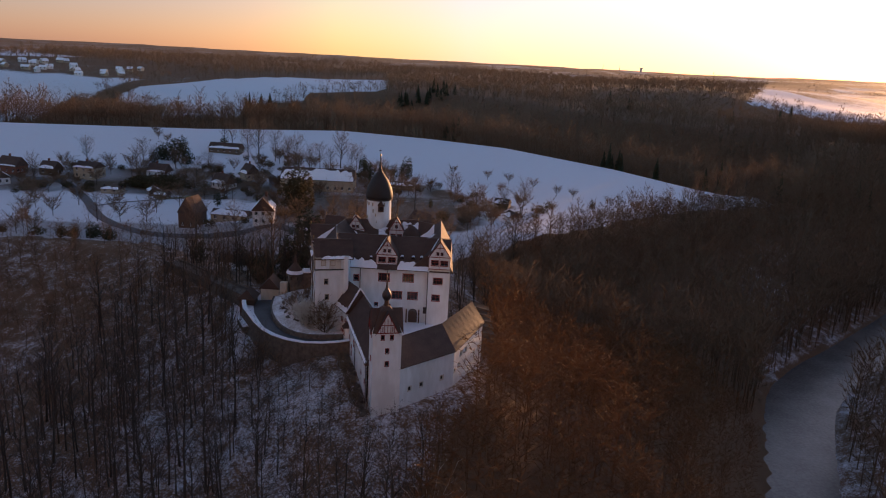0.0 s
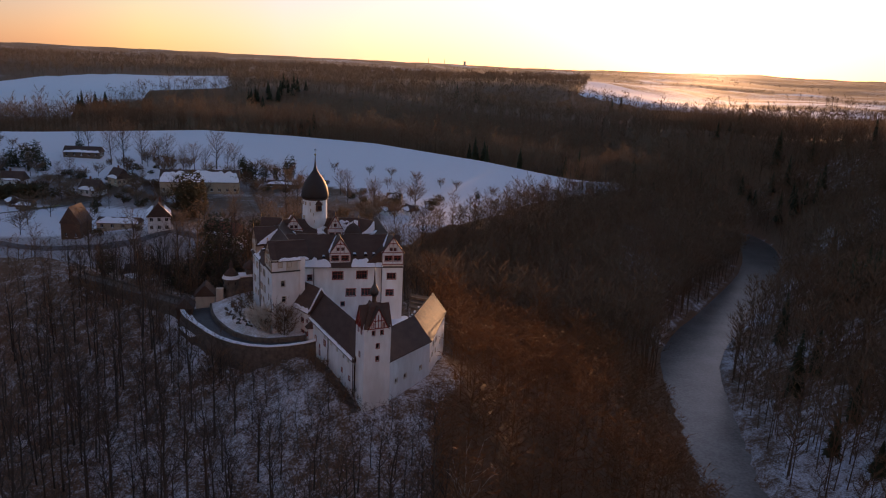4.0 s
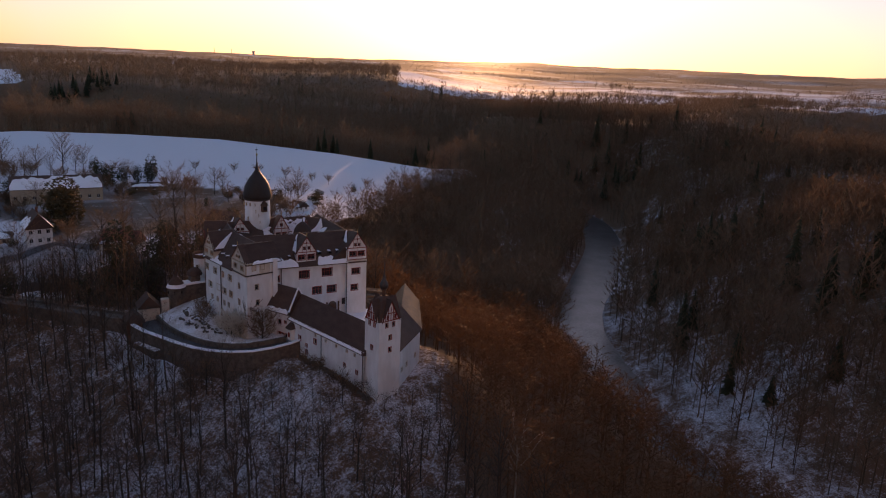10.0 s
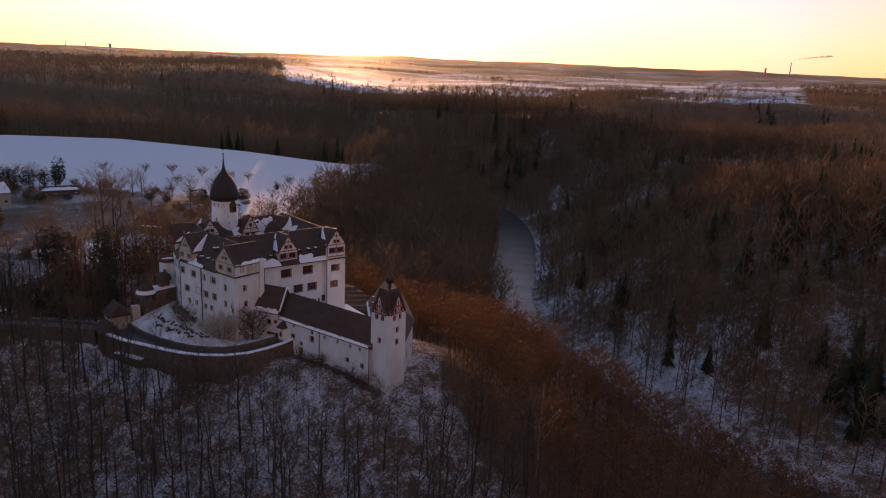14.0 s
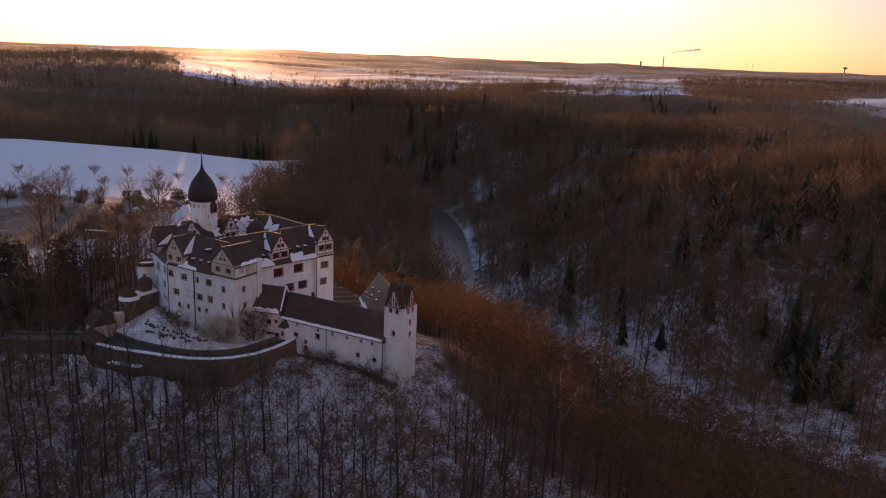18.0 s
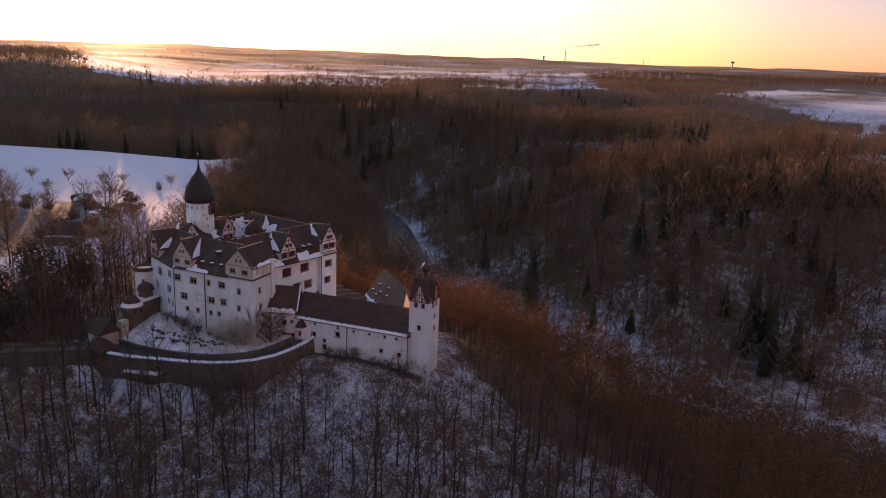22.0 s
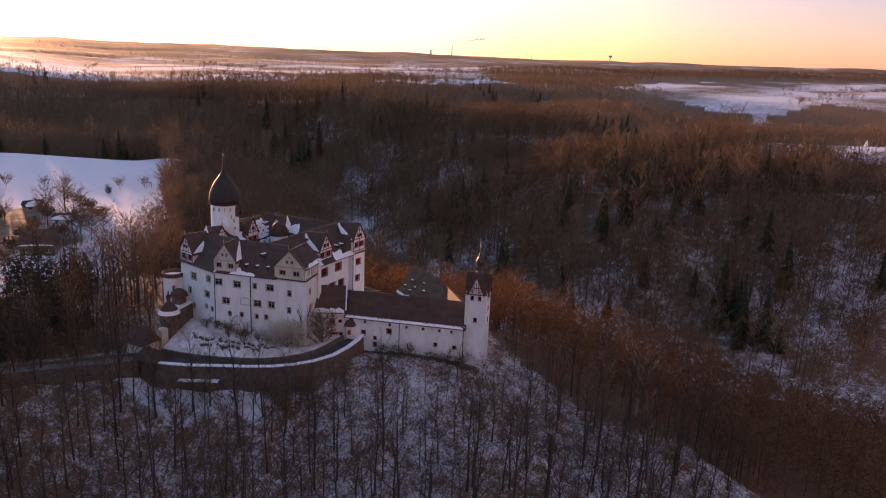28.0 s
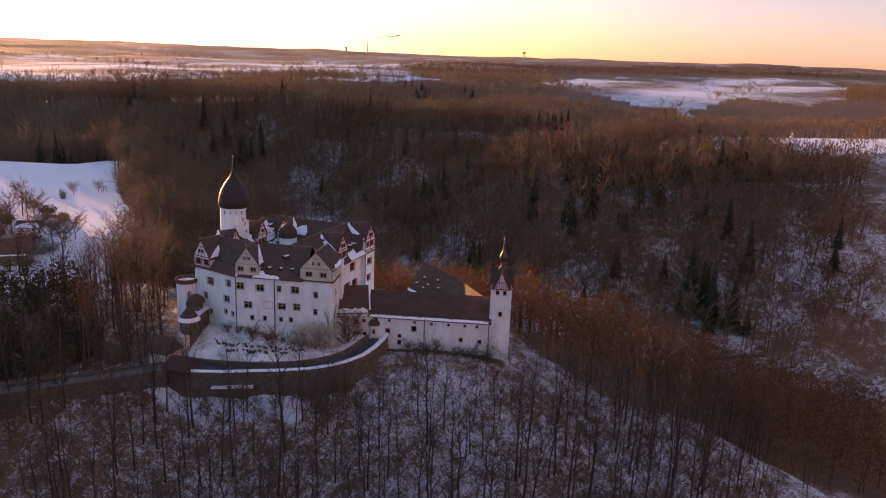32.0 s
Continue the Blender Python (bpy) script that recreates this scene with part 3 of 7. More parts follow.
def wall(shape, p0, p1, z0, z1, holes=(), deep=0.35, cap=True):
    """An upright wall face from p0 to p1 (the inside lies to the left) with openings (u, z, w, h) by their centres, each with its reveal."""
    a, d, o, ln = along(p0, p1)
    hs = [(u - w / 2, u + w / 2, z - h / 2, z + h / 2) for u, z, w, h, *_ in holes]
    us = sorted({0.0, ln, *[v for q in hs for v in q[:2] if 0 < v < ln]})
    zs = sorted({z0, z1, *[v for q in hs for v in q[2:] if z0 < v < z1]})
    at = lambda u, z, k=0.0: a + d * u + Vector((0, 0, z)) - o * k
    for u, v in zip(us, us[1:]):
        for s, t in zip(zs, zs[1:]):
            cu, cz = (u + v) / 2, (s + t) / 2
            if not any(q[0] < cu < q[1] and q[2] < cz < q[3] for q in hs):
                shape.face(at(u, s), at(v, s), at(v, t), at(u, t))
    for q in hs:
        l, r, s, t = q
        shape.face(at(l, s), at(l, s, deep), at(l, t, deep), at(l, t)).face(at(r, s, deep), at(r, s), at(r, t), at(r, t, deep))
        shape.face(at(l, t), at(l, t, deep), at(r, t, deep), at(r, t)).face(at(l, s, deep), at(l, s), at(r, s), at(r, s, deep))


def window(parent, p0, p1, u, z, w, h, style="stone"):
    """A casement: surround, sash bars and dark pane set back in its opening. Wide ones have more lights."""
    a, d, o, ln = along(p0, p1)
    at = lambda x, y, k: a + d * (u + x) + Vector((0, 0, z + y)) + o * k
    trim, sash = {"stone": (M_SANDSTONE, M_SANDSTONE), "red": (M_TIMBER, M_TIMBER), "plain": (M_PLASTER_OLD, M_TIMBER_BROWN), "blind": (M_PLASTER_OLD, M_WOOD)}[style]
    t = min(0.16, w * 0.16)
    fr = Shape()
    for x in (-w / 2 - t / 2, w / 2 + t / 2):
        fr.beam(at(x, -h / 2 - t, 0.0), at(x, h / 2 + t, 0.0), t, 0.12, d)
    for y in (-h / 2 - t / 2, h / 2 + t / 2):
        fr.beam(at(-w / 2 - t, y, 0.012), at(w / 2 + t, y, 0.012), 0.13, t)
    win = part("window", fr, trim, parent)
    part("pane", Shape().face(at(-w / 2, -h / 2, -0.2), at(w / 2, -h / 2, -0.2), at(w / 2, h / 2, -0.2), at(-w / 2, h / 2, -0.2)), M_SHUTTER if style == "blind" else M_GLASS, win)
    bars = Shape()
    n = max(1, round(w / 0.65))
    for i in range(1, n):
        bars.beam(at(-w / 2 + i * w / n, -h / 2, -0.15), at(-w / 2 + i * w / n, h / 2, -0.15), 0.10, 0.08, d)
    if h > 1.0:
        bars.beam(at(-w / 2, h * 0.14, -0.155), at(w / 2, h * 0.14, -0.155), 0.08, 0.08)
    if bars.f:
        part("sash", bars, sash, win)
    return win


def ridge_roof(a0, a1, half0, half1, z_eave, z_ridge, over=0.45, hip=(0.0, 0.0), thick=0.16):
    """A closed pitched roof over a ridge line a0-a1; half0/half1: widths to the left and right."""
    a, d, o, ln = along(a0, a1)
    rise0, rise1 = (z_ridge - z_eave) / half0, (z_ridge - z_eave) / half1
    s = Shape()
    e0, e1 = -0.25 if not hip[0] else -over, ln + (0.25 if not hip[1] else over)
    P = lambda u, k, z: a + d * u + o * k + Vector((0, 0, z))
    l0, r0 = -(half0 + over), half1 + over
    zl, zr = z_eave - rise0 * over, z_eave - rise1 * over
    lo = [P(e0, l0, zl), P(e1, l0, zl), P(e1, r0, zr), P(e0, r0, zr)]
    lb = [p - Vector((0, 0, thick)) for p in lo]
    t0, t1 = P(e0 + hip[0], 0, z_ridge), P(e1 - hip[1], 0, z_ridge)
    s.face(lo[1], lo[0], t0, t1).face(lo[3], lo[2], t1, t0).face(lo[0], lo[3], t0).face(lo[2], lo[1], t1)
    for i in range(4):
        s.face(lb[i], lb[(i + 1) % 4], lo[(i + 1) % 4], lo[i])
    s.face(*lb[::-1])
    return s


def roof_snow_shape(shape, a0, a1, side, half, z_eave, z_ridge, u0, u1, v0, v1, over=0.45, seed=0, step=0.5):
    """A ragged sheet of snow on one slope (side -1 left, 1 right); u along the ridge, v from 0 at the eave to 1 at the ridge."""
    a, d, o, ln = along(a0, a1)
    rnd = random.Random(seed)
    n = max(2, int((u1 - u0) / step))
    up = []
    lowr, upr = [], []
    for i in range(n + 1):
        u = u0 + (u1 - u0) * i / n
        taper = min(1, i / 1.2, (n - i) / 1.2)
        top = v0 + (v1 - v0) * (0.35 + 0.65 * taper) * (0.8 + 0.4 * rnd.random())
        bot = v0 + (0.0 if v0 < 0.02 else 0.12 * (v1 - v0) * rnd.random())
        for v, lst in ((bot, lowr), (top, upr)):
            k = half + over - (half + over) * v
            z = z_eave - (z_ridge - z_eave) / half * over + ((z_ridge - z_eave) / half) * (half + over) * v
            lst.append(a + d * u + o * side * k + Vector((0, 0, z)))
    lift = Vector((0, 0, 0.14))
    nrm = (o * side + Vector((0, 0, 1))).normalized()
    if side < 0:
        lowr, upr = lowr[::-1], upr[::-1]
    low2 = [p + lift for p in lowr]
    up2 = [p + Vector((0, 0, 0.04)) for p in upr]
    shape.loft([lowr, low2, up2], close=False)


def roof_snow(roof, *args, **kw):
    """One sheet of snow as a part of a roof."""
    s = Shape()
    roof_snow_shape(s, *args, **kw)
    return part("snow_patch", s, M_SNOW, roof)


def gable(parent, p0, p1, u, w, z0, z1, apex, back, style, low=(), top=(), name="gable_dormer", ridge_drop=0.0, snow_side=0):
    """A dormer gable flush with the wall: upright front of height z0..z1, triangle to the apex, own little pitched roof running back into the main roof."""
    a, d, o, ln = along(p0, p1)
    at = lambda x, z, k=0.0: a + d * (u + x) + Vector((0, 0, z)) + o * k
    body = Shape()
    q0, q1 = at(-w / 2, 0, 0.06), at(w / 2, 0, 0.06)
    wall(body, (q0.x, q0.y), (q1.x, q1.y), z0, z1, [(x + w / 2, z, ww, hh) for x, z, ww, hh in low], 0.25)
    body.face(at(-w / 2, z1, 0.06), at(w / 2, z1, 0.06), at(0, apex, 0.06))
    body.face(at(-w / 2, z0, -back), at(-w / 2, z0, 0.06), at(-w / 2, z1, 0.06), at(-w / 2, z1, -back))
    body.face(at(w / 2, z0, 0.06), at(w / 2, z0, -back), at(w / 2, z1, -back), at(w / 2, z1, 0.06))
    plaster = M_PLASTER_OLD if style == "stone" else M_PLASTER
    g = part(name, body, plaster, parent)
    roof = Shape()
    ov, th = 0.28, 0.14
    sl = (apex - z1) / (w / 2)
    for s in (-1, 1):
        e, f = at(s * (w / 2 + ov), z1 - sl * ov, ov), at(0, apex, ov)
        e2, f2 = at(s * (w / 2 + ov), z1 - sl * ov, -back), at(0, apex - max(0.0, apex - 20.9), -back)
        up = Vector((0, 0, th))
        roof.loft([[e, f, f + up, e + up], [e2, f2, f2 + up, e2 + up]])
    part("dormer_roof", roof, M_SLATE, g)
    part("ridge_cap", Shape().beam(at(0, apex + th + 0.02, ov), at(0, apex - max(0.0, apex - 20.9) + th + 0.02, -back), 0.12, 0.06), M_LIT_RIDGE, g)
    if snow_side:
        s = snow_side
        # drifted into the valley between the dormer and the main roof
        sn = Shape()
        low_, high_ = [], []
        for i in range(9):
            q = i / 8 * 0.80
            x, z = s * (w / 2 + ov * 0.6) * (1 - q) + s * 0.05 * q, z1 - sl * ov * 0.6 + (apex - z1 + sl * ov * 0.6) * q - sl * 0.05 * q
            deep = min(back, max(0.3, (z - z0) / 0.95))
            wide_ = (deep + 0.1) * (1 - q) ** 1.7 * 0.92 + 0.10
            low_.append(at(x, z + th + 0.03, -deep)), high_.append(at(x, z + th + 0.03, -deep + wide_))
        bump_ = Vector((0, 0, 0.14))
        sn.loft([low_, [p + bump_ for p in low_], [p.lerp(r_, 0.3) + bump_ for p, r_ in zip(high_, low_)], high_], close=False)
        part("snow", sn, M_SNOW, g)
    beams = Shape()
    tm = M_SANDSTONE if style == "stone" else M_TIMBER
    t = 0.16
    for z in (z0 + t / 2, z1):
        beams.beam(at(-w / 2, z, 0.09), at(w / 2, z, 0.09), 0.08, t)
    for s in (-1, 1):
        beams.beam(at(s * w / 2, z1, 0.10), at(0, apex - 0.1, 0.10), 0.10, t * 1.3)
        beams.beam(at(s * (w / 2 - t / 2), z0, 0.085), at(s * (w / 2 - t / 2), z1, 0.085), t, 0.07, d)
    if style == "red":
        beams.beam(at(0, z0, 0.083), at(0, z1, 0.083), t, 0.06, d)
        zm = z1 + (apex - z1) * 0.58
        half = w / 2 * 0.42
        beams.beam(at(-half, zm, 0.087), at(half, zm, 0.087), 0.07, t)
        for s in (-0.9, 0, 0.9):
            if abs(s) < w / 2 * 0.8:
                beams.beam(at(s, z1, 0.082), at(s, z1 + (apex - z1) * (1 - abs(s) / (w / 2)) - 0.1, 0.082), t * 0.8, 0.06, d)
    part("timber_frame" if style == "red" else "cornice", beams, tm, g)
    for x, z, ww, hh in low:
        window(g, (q0.x, q0.y), (q1.x, q1.y), x + w / 2, z, ww, hh, "red" if style == "red" else "stone")
    for x, z, ww, hh in top:
        b = Shape()
        b.beam(at(x, z - hh / 2, 0.10), at(x, z + hh / 2, 0.10), ww + 0.14, 0.10, d)
        wv = part("window", b, tm, g)
        part("pane", Shape().face(at(x - ww / 2, z - hh / 2, 0.155), at(x + ww / 2, z - hh / 2, 0.155), at(x + ww / 2, z + hh / 2, 0.155), at(x - ww / 2, z + hh / 2, 0.155)), M_GLASS, wv)
    sp = Shape().lathe(*at(0, 0, ov * 0.9).xy, [(0.06, apex), (0.05, apex + 0.45), (0.11, apex + 0.55), (0.02, apex + 0.95)], 6)
    part("finial", sp, M_GOLD, g)
    return g


# two roof slopes meeting in a mitre at the bend
def slopes(rings, over=0.25, thick=0.15):
    """rings: (outer eave, ridge, inner eave) from one end to the other; one closed mitred roof."""
    s = Shape()
    up = Vector((0, 0, thick))
    full = []
    for q0, q1 in zip(rings, rings[1:]):
        full += [[Vector(p).lerp(Vector(q), k / 8) for p, q in zip(q0, q1)] for k in range(9)]
    s.loft([[a, a.lerp(b, 0.5), b, c.lerp(b, 0.5), c, c + up, c.lerp(b, 0.5) + up, b + up, a.lerp(b, 0.5) + up, a + up] for a, b, c in full])
    return s


def quad_snow(roof, e0, e1, r1, r0, u0, u1, v0, v1, seed):
    """A ragged sheet of snow on one roof slope given by its eave e0-e1 and ridge r0-r1; u runs along, v up the slope."""
    e0, e1, r1, r0 = map(Vector, (e0, e1, r1, r0))
    rr = random.Random(seed)
    n = max(3, int((u1 - u0) * (e1 - e0).length / 0.5))
    lo, hi = [], []
    for i in range(n + 1):
        u = u0 + (u1 - u0) * i / n
        taper = min(1, i / 1.2, (n - i) / 1.2)
        top = v0 + (v1 - v0) * (0.35 + 0.65 * taper) * rr.uniform(0.8, 1.2)
        a, b = e0.lerp(e1, u), r0.lerp(r1, u)
        lo.append(a.lerp(b, v0) + Vector((0, 0, 0.15))), hi.append(a.lerp(b, top) + Vector((0, 0, 0.19)))
    return part("snow_patch", Shape().loft([lo, [p + Vector((0, 0, 0.13)) for p in lo], hi], close=False), M_SNOW, roof)


# main house: outline, inside on the left
C_, B_, A_, D_ = (-28.9, 185.5), (-31.6, 173.6), (-27.1, 153.8), (-20.3, 155.6)
E0, E1, F0, F1 = (-20.3, 159.4), (-3.0, 159.4), (-3.0, 158.4), (1.8, 158.3)
G_, H_ = (1.9, 184.0), (0.2, 190.0)
palace = thing("castle_palace", "white plastered castle with slate roofs and half-timbered gables", "castle", at=(-13, 172, 0))
S2, S1 = (1.55, 1.25), (0.75, 1.15)           # double and single casement
west1 = [(16.8, 12.1, *S1), (16.7, 8.5, *S1), (16.0, 4.3, *S1), (18.2, 4.3, *S1), (5.2, 12.7, *S2), (9.2, 12.8, *S1), (12.5, 12.8, *S2), (1.0, 12.8, *S2),
         (2.6, 8.9, *S2), (9.7, 9.1, *S2), (12.8, 9.2, 1.3, 1.25), (3.4, 6.2, 0.7, 0.95), (6.1, 6.3, 0.7, 0.95), (9.5, 6.3, 0.7, 0.95), (11.6, 6.4, 0.7, 0.95)]
west2 = [(4.8, 12.3, 1.9, 1.5), (3.2, 8.9, 0.9, 1.3), (4.6, 5.7, 0.75, 1.0), (10.2, 12.9, 1.3, 1.25), (9.6, 9.4, *S2), (9.2, 6.6, 0.7, 0.95), (11.2, 6.5, 0.7, 0.95)]
sblock = [(1.7, 16.5, 0.8, 1.0), (3.7, 16.5, 0.8, 1.0), (2.3, 12.3, *S1), (2.5, 8.8, *S1), (3.0, 4.3, *S1)]
south = [(1.3, 12.1, 0.95, 1.2), (7.5, 12.5, 2.3, 1.7), (12.9, 12.6, 2.3, 1.7), (10.5, 8.5, 2.1, 1.6), (14.0, 8.5, 2.1, 1.6), (8.7, 5.8, 0.75, 0.95), (5.9, 6.1, 0.7, 0.75)]
sproj = [(2.2, 12.5, 1.9, 1.3), (1.9, 8.6, 1.6, 1.3)]
north = [(4, 11, *S1), (10, 11, *S1), (16, 11, *S1), (22, 11, *S1)]
body = Shape()
TOP = 15.0
wall(body, C_, B_, -3, TOP, west2)
wall(body, B_, A_, -4, TOP, west1)
wall(body, A_, D_, -4, 17.7, sblock)
wall(body, D_, E0, -2, 17.7)
wall(body, E0, E1, -1, 15.1, south)
wall(body, E1, F0, -1, 15.2)
wall(body, F0, F1, -1, 15.2, sproj)
wall(body, F1, G_, -6, 15.2, north)
wall(body, G_, H_, -6, 15.2)
wall(body, H_, C_, -3, TOP, north)
part("outer_wall", body, M_PLASTER, palace)
# raised half-storey of the corner block
blk = Shape()
i0 = (-28.5, 160.1)
wall(blk, E0, i0, TOP, 17.7)
part("corner_block_wall", blk, M_PLASTER_OLD, palace)
court = Shape()
for q0, q1 in (((-19.5, 170.5), (-19.5, 179)), ((-6.5, 170.5), (-19.5, 170.5)), ((-19.5, 179.0), (-6.5, 179.0)), ((-6.5, 179.0), (-6.5, 170.5))):
    wall(court, q0, q1, 0, 15.3)
part("courtyard_wall", court, M_PLASTER, palace)
for lst, p0, p1 in ((west2, C_, B_), (west1, B_, A_), (sblock, A_, D_)):
    for q in lst:
        window(palace, p0, p1, *q, "stone")
for lst, p0, p1 in ((south, E0, E1), (sproj, F0, F1)):
    for q in lst:
        window(palace, p0, p1, *q, "red")
window(palace, B_, A_, 6.9, 9.2, 1.7, 1.3, "blind")
for lst, p0, p1 in ((north, F1, G_), (north, H_, C_)):
    for q in lst:
        window(palace, p0, p1, *q, "plain")
# roofs: west, south, north and east wings, corner block
roofs = {"south_wing_roof": ((-27.0, 165.3), (1.6, 164.6), 5.6, 6.1, 15.1, 20.7, (3.6, 0.0)),
         "north_wing_roof": ((-0.6, 184.6), (-28.4, 181.2), 4.4, 5.1, 15.0, 20.6, (3.2, 3.2)),
         "east_wing_roof": ((-0.6, 159.3), (-0.9, 187.5), 6.0, 2.6, 15.3, 20.6, (0.0, 2.6))}
roof_obs = {}
for nm, (a0, a1, h0, h1, ze, zr, hp) in roofs.items():
    roof_obs[nm] = part(nm, ridge_roof(a0, a1, h0, h1, ze, zr, 0.45, hp), M_SLATE, palace)
WRING = [((-29.1, 186.0, 14.7), (-24.4, 183.0, 20.4), (-19.2, 186.0, 14.9)), ((-32.1, 173.6, 14.75), (-25.6, 172.6, 20.5), (-19.2, 172.6, 14.9)), ((-28.9, 159.6, 14.75), (-23.6, 160.4, 20.5), (-18.8, 160.4, 14.9))]
roof_obs["west_wing_roof"] = part("west_wing_roof", slopes(WRING), M_SLATE, palace)
blk_roof = part("corner_block_roof", ridge_roof((-26.6, 157.2), (-20.2, 158.7), 3.4, 3.2, 17.7, 20.9, 0.3, (0.0, 0.0)), M_SLATE, palace)
a0, a1, h0, h1, ze, zr, hp = roofs["south_wing_roof"]
for i, (u0, u1, v1) in enumerate(((6.2, 12.8, 0.22), (17.3, 24.4, 0.24), (7.0, 10.2, 0.27))):
    roof_snow(roof_obs["south_wing_roof"], a0, a1, 1, h1, ze, zr, u0, u1, 0.0, v1, seed=i)
e0, r0, e1, r1 = WRING[1][0], WRING[1][1], WRING[2][0], WRING[2][1]
for i, (u0, u1, v1) in enumerate(((0.27, 0.66, 0.10), (0.02, 0.05, 0.10), (0.30, 0.45, 0.20))):
    quad_snow(roof_obs["west_wing_roof"], e0, e1, r1, r0, u0, u1, 0.0, v1, 10 + i)
a0, a1, h0, h1, ze, zr, hp = roofs["north_wing_roof"]
rnd = random.Random(4)
# ragged streaks of melting snow on the courtyard slope
for u_from, u_to, count, full in ((2.0, 10.2, 90, 1.0), (13.6, 16.0, 14, 0.8), (20.2, 24.5, 26, 0.9)):
    streaks = Shape()
    for i in range(count):
        u0 = u_from + rnd.random() * (u_to - u_from - 0.8)
        v = 0.04 + rnd.random() * 0.82 * full
        roof_snow_shape(streaks, a0, a1, -1, h0, ze, zr, u0, min(u_to, u0 + 0.9 + 1.6 * rnd.random()), v, v + 0.05 + 0.08 * rnd.random(), seed=20 + i)
    part("snow_patch", streaks, M_SNOW, roof_obs["north_wing_roof"])
roof_snow(blk_roof, (-26.6, 157.2), (-20.2, 158.7), 1, 3.2, 17.7, 20.9, 0.0, 6.6, 0.0, 0.16, over=0.3, seed=31)
for k, (u0, u1, v) in enumerate(((14, 17.5, 0.45), (9, 12, 0.3), (18, 21, 0.15))):
    roof_snow(roof_obs["east_wing_roof"], (-0.6, 159.3), (-0.9, 187.5), -1, 6.0, 15.3, 20.6, u0, u1, v, v + 0.3, seed=70 + k)
# ridge caps, their pale tone standing for sun and snow along them
caps = Shape()
for p, q in (((-24.4, 183.0, 20.55), (-25.6, 172.6, 20.65)), ((-25.6, 172.6, 20.65), (-23.6, 160.4, 20.65)), ((-3.8, 184.2, 20.75), (-25.2, 181.6, 20.75)), ((-23.4, 165.2, 20.85), (1.6, 164.6, 20.85)), ((-0.6, 163.8, 20.75), (-0.9, 184.9, 20.75)), ((-26.6, 157.2, 21.05), (-20.2, 158.7, 21.05))):
    caps.beam(p, q, 0.12, 0.05)
part("ridge_cap", caps, M_LIT_RIDGE, palace)
# gables
gable(palace, B_, A_, 2.6, 5.0, 15.2, 17.5, 21.0, 5.5, "stone", [(-1.35, 16.45, 1.1, 0.9), (1.3, 16.45, 1.1, 0.9)], [(-0.45, 18.7, 0.5, 0.6), (0.45, 18.7, 0.5, 0.6), (0, 19.6, 0.3, 0.3)], snow_side=1)
gable(palace, B_, A_, 16.9, 6.6, 15.0, 17.5, 21.0, 5.5, "stone", [(-1.5, 16.35, 1.2, 0.9), (1.45, 16.35, 1.2, 0.9)], [(-0.55, 18.65, 0.5, 0.6), (0.55, 18.65, 0.5, 0.6), (0, 19.6, 0.3, 0.3)])
gable(palace, C_, B_, 2.4, 4.9, 14.6, 17.2, 20.8, 5.0, "red", [(-1.2, 16.1, 1.5, 1.1), (1.2, 16.1, 1.5, 1.1)], [(-0.45, 18.4, 0.5, 0.65), (0.45, 18.4, 0.5, 0.65)], snow_side=1)
gable(palace, E0, E1, 8.0, 4.6, 15.0, 17.7, 21.2, 5.0, "red", [(-1.1, 16.55, 1.5, 1.05), (1.1, 16.55, 1.5, 1.05)], [(-0.5, 18.65, 0.6, 0.75), (0.5, 18.65, 0.6, 0.75), (0, 19.9, 0.3, 0.35)], snow_side=-1)
gable(palace, F0, F1, 2.4, 4.75, 15.2, 18.0, 21.6, 5.5, "red", [(-1.0, 16.65, 1.5, 1.05), (1.05, 16.65, 1.5, 1.05)], [(-0.45, 18.8, 0.6, 0.75), (0.45, 18.8, 0.6, 0.75), (0, 20.1, 0.3, 0.35)], snow_side=-1)
gable(palace, (-30, 180.2), (5, 180.2), 8.1, 4.5, 15.5, 18.4, 21.8, 4.0, "red", [(-1.0, 16.8, 1.3, 1.0), (1.0, 16.8, 1.3, 1.0)], [(-0.5, 19.1, 0.65, 0.7), (0.5, 19.1, 0.65, 0.7)], snow_side=-1)
gable(palace, (-30, 180.2), (5, 180.2), 18.2, 3.6, 15.5, 18.6, 21.9, 4.0, "red", [(-0.8, 17.0, 1.0, 1.0), (0.8, 17.0, 1.0, 1.0)], [(0, 19.5, 0.7, 0.8)])
gable(palace, (-6.0, 184), (-6.0, 166), 6.0, 3.6, 15.5, 18.2, 21.6, 3.6, "red", [(-0.7, 17.0, 0.9, 0.9), (0.7, 17.0, 0.9, 0.9)], [(0, 19.2, 0.7, 0.7)], snow_side=1)


def eyelid(x, y, z, yaw, size=0.55, snowy=True):
    """A small hooded roof light."""
    m = pose(x, y, z, 0, 0, yaw)
    s = Shape()
    prof = [(math.cos(t) * size, math.sin(t) * size * 1.1) for t in (math.pi * k / 7 for k in range(8))]
    s.loft([[m @ Vector((px, 0, pz)) for px, pz in prof], [m @ Vector((px, 1.6, pz)) for px, pz in prof]], cap=(False, False))
    g = part("roof_light", s, M_COPPER, palace)
    s2 = Shape().face(*[m @ Vector((px * 0.9, 0.05, pz * 0.9)) for px, pz in prof])
    part("pane", s2, M_GLASS, g)
    if snowy:
        s3 = Shape().loft([[m @ Vector((px * 1.12, k, pz * 1.12 + 0.05)) for px, pz in prof[2:6]] for k in (-0.1, 1.2)], close=False)
        part("snow", s3, M_SNOW, g)


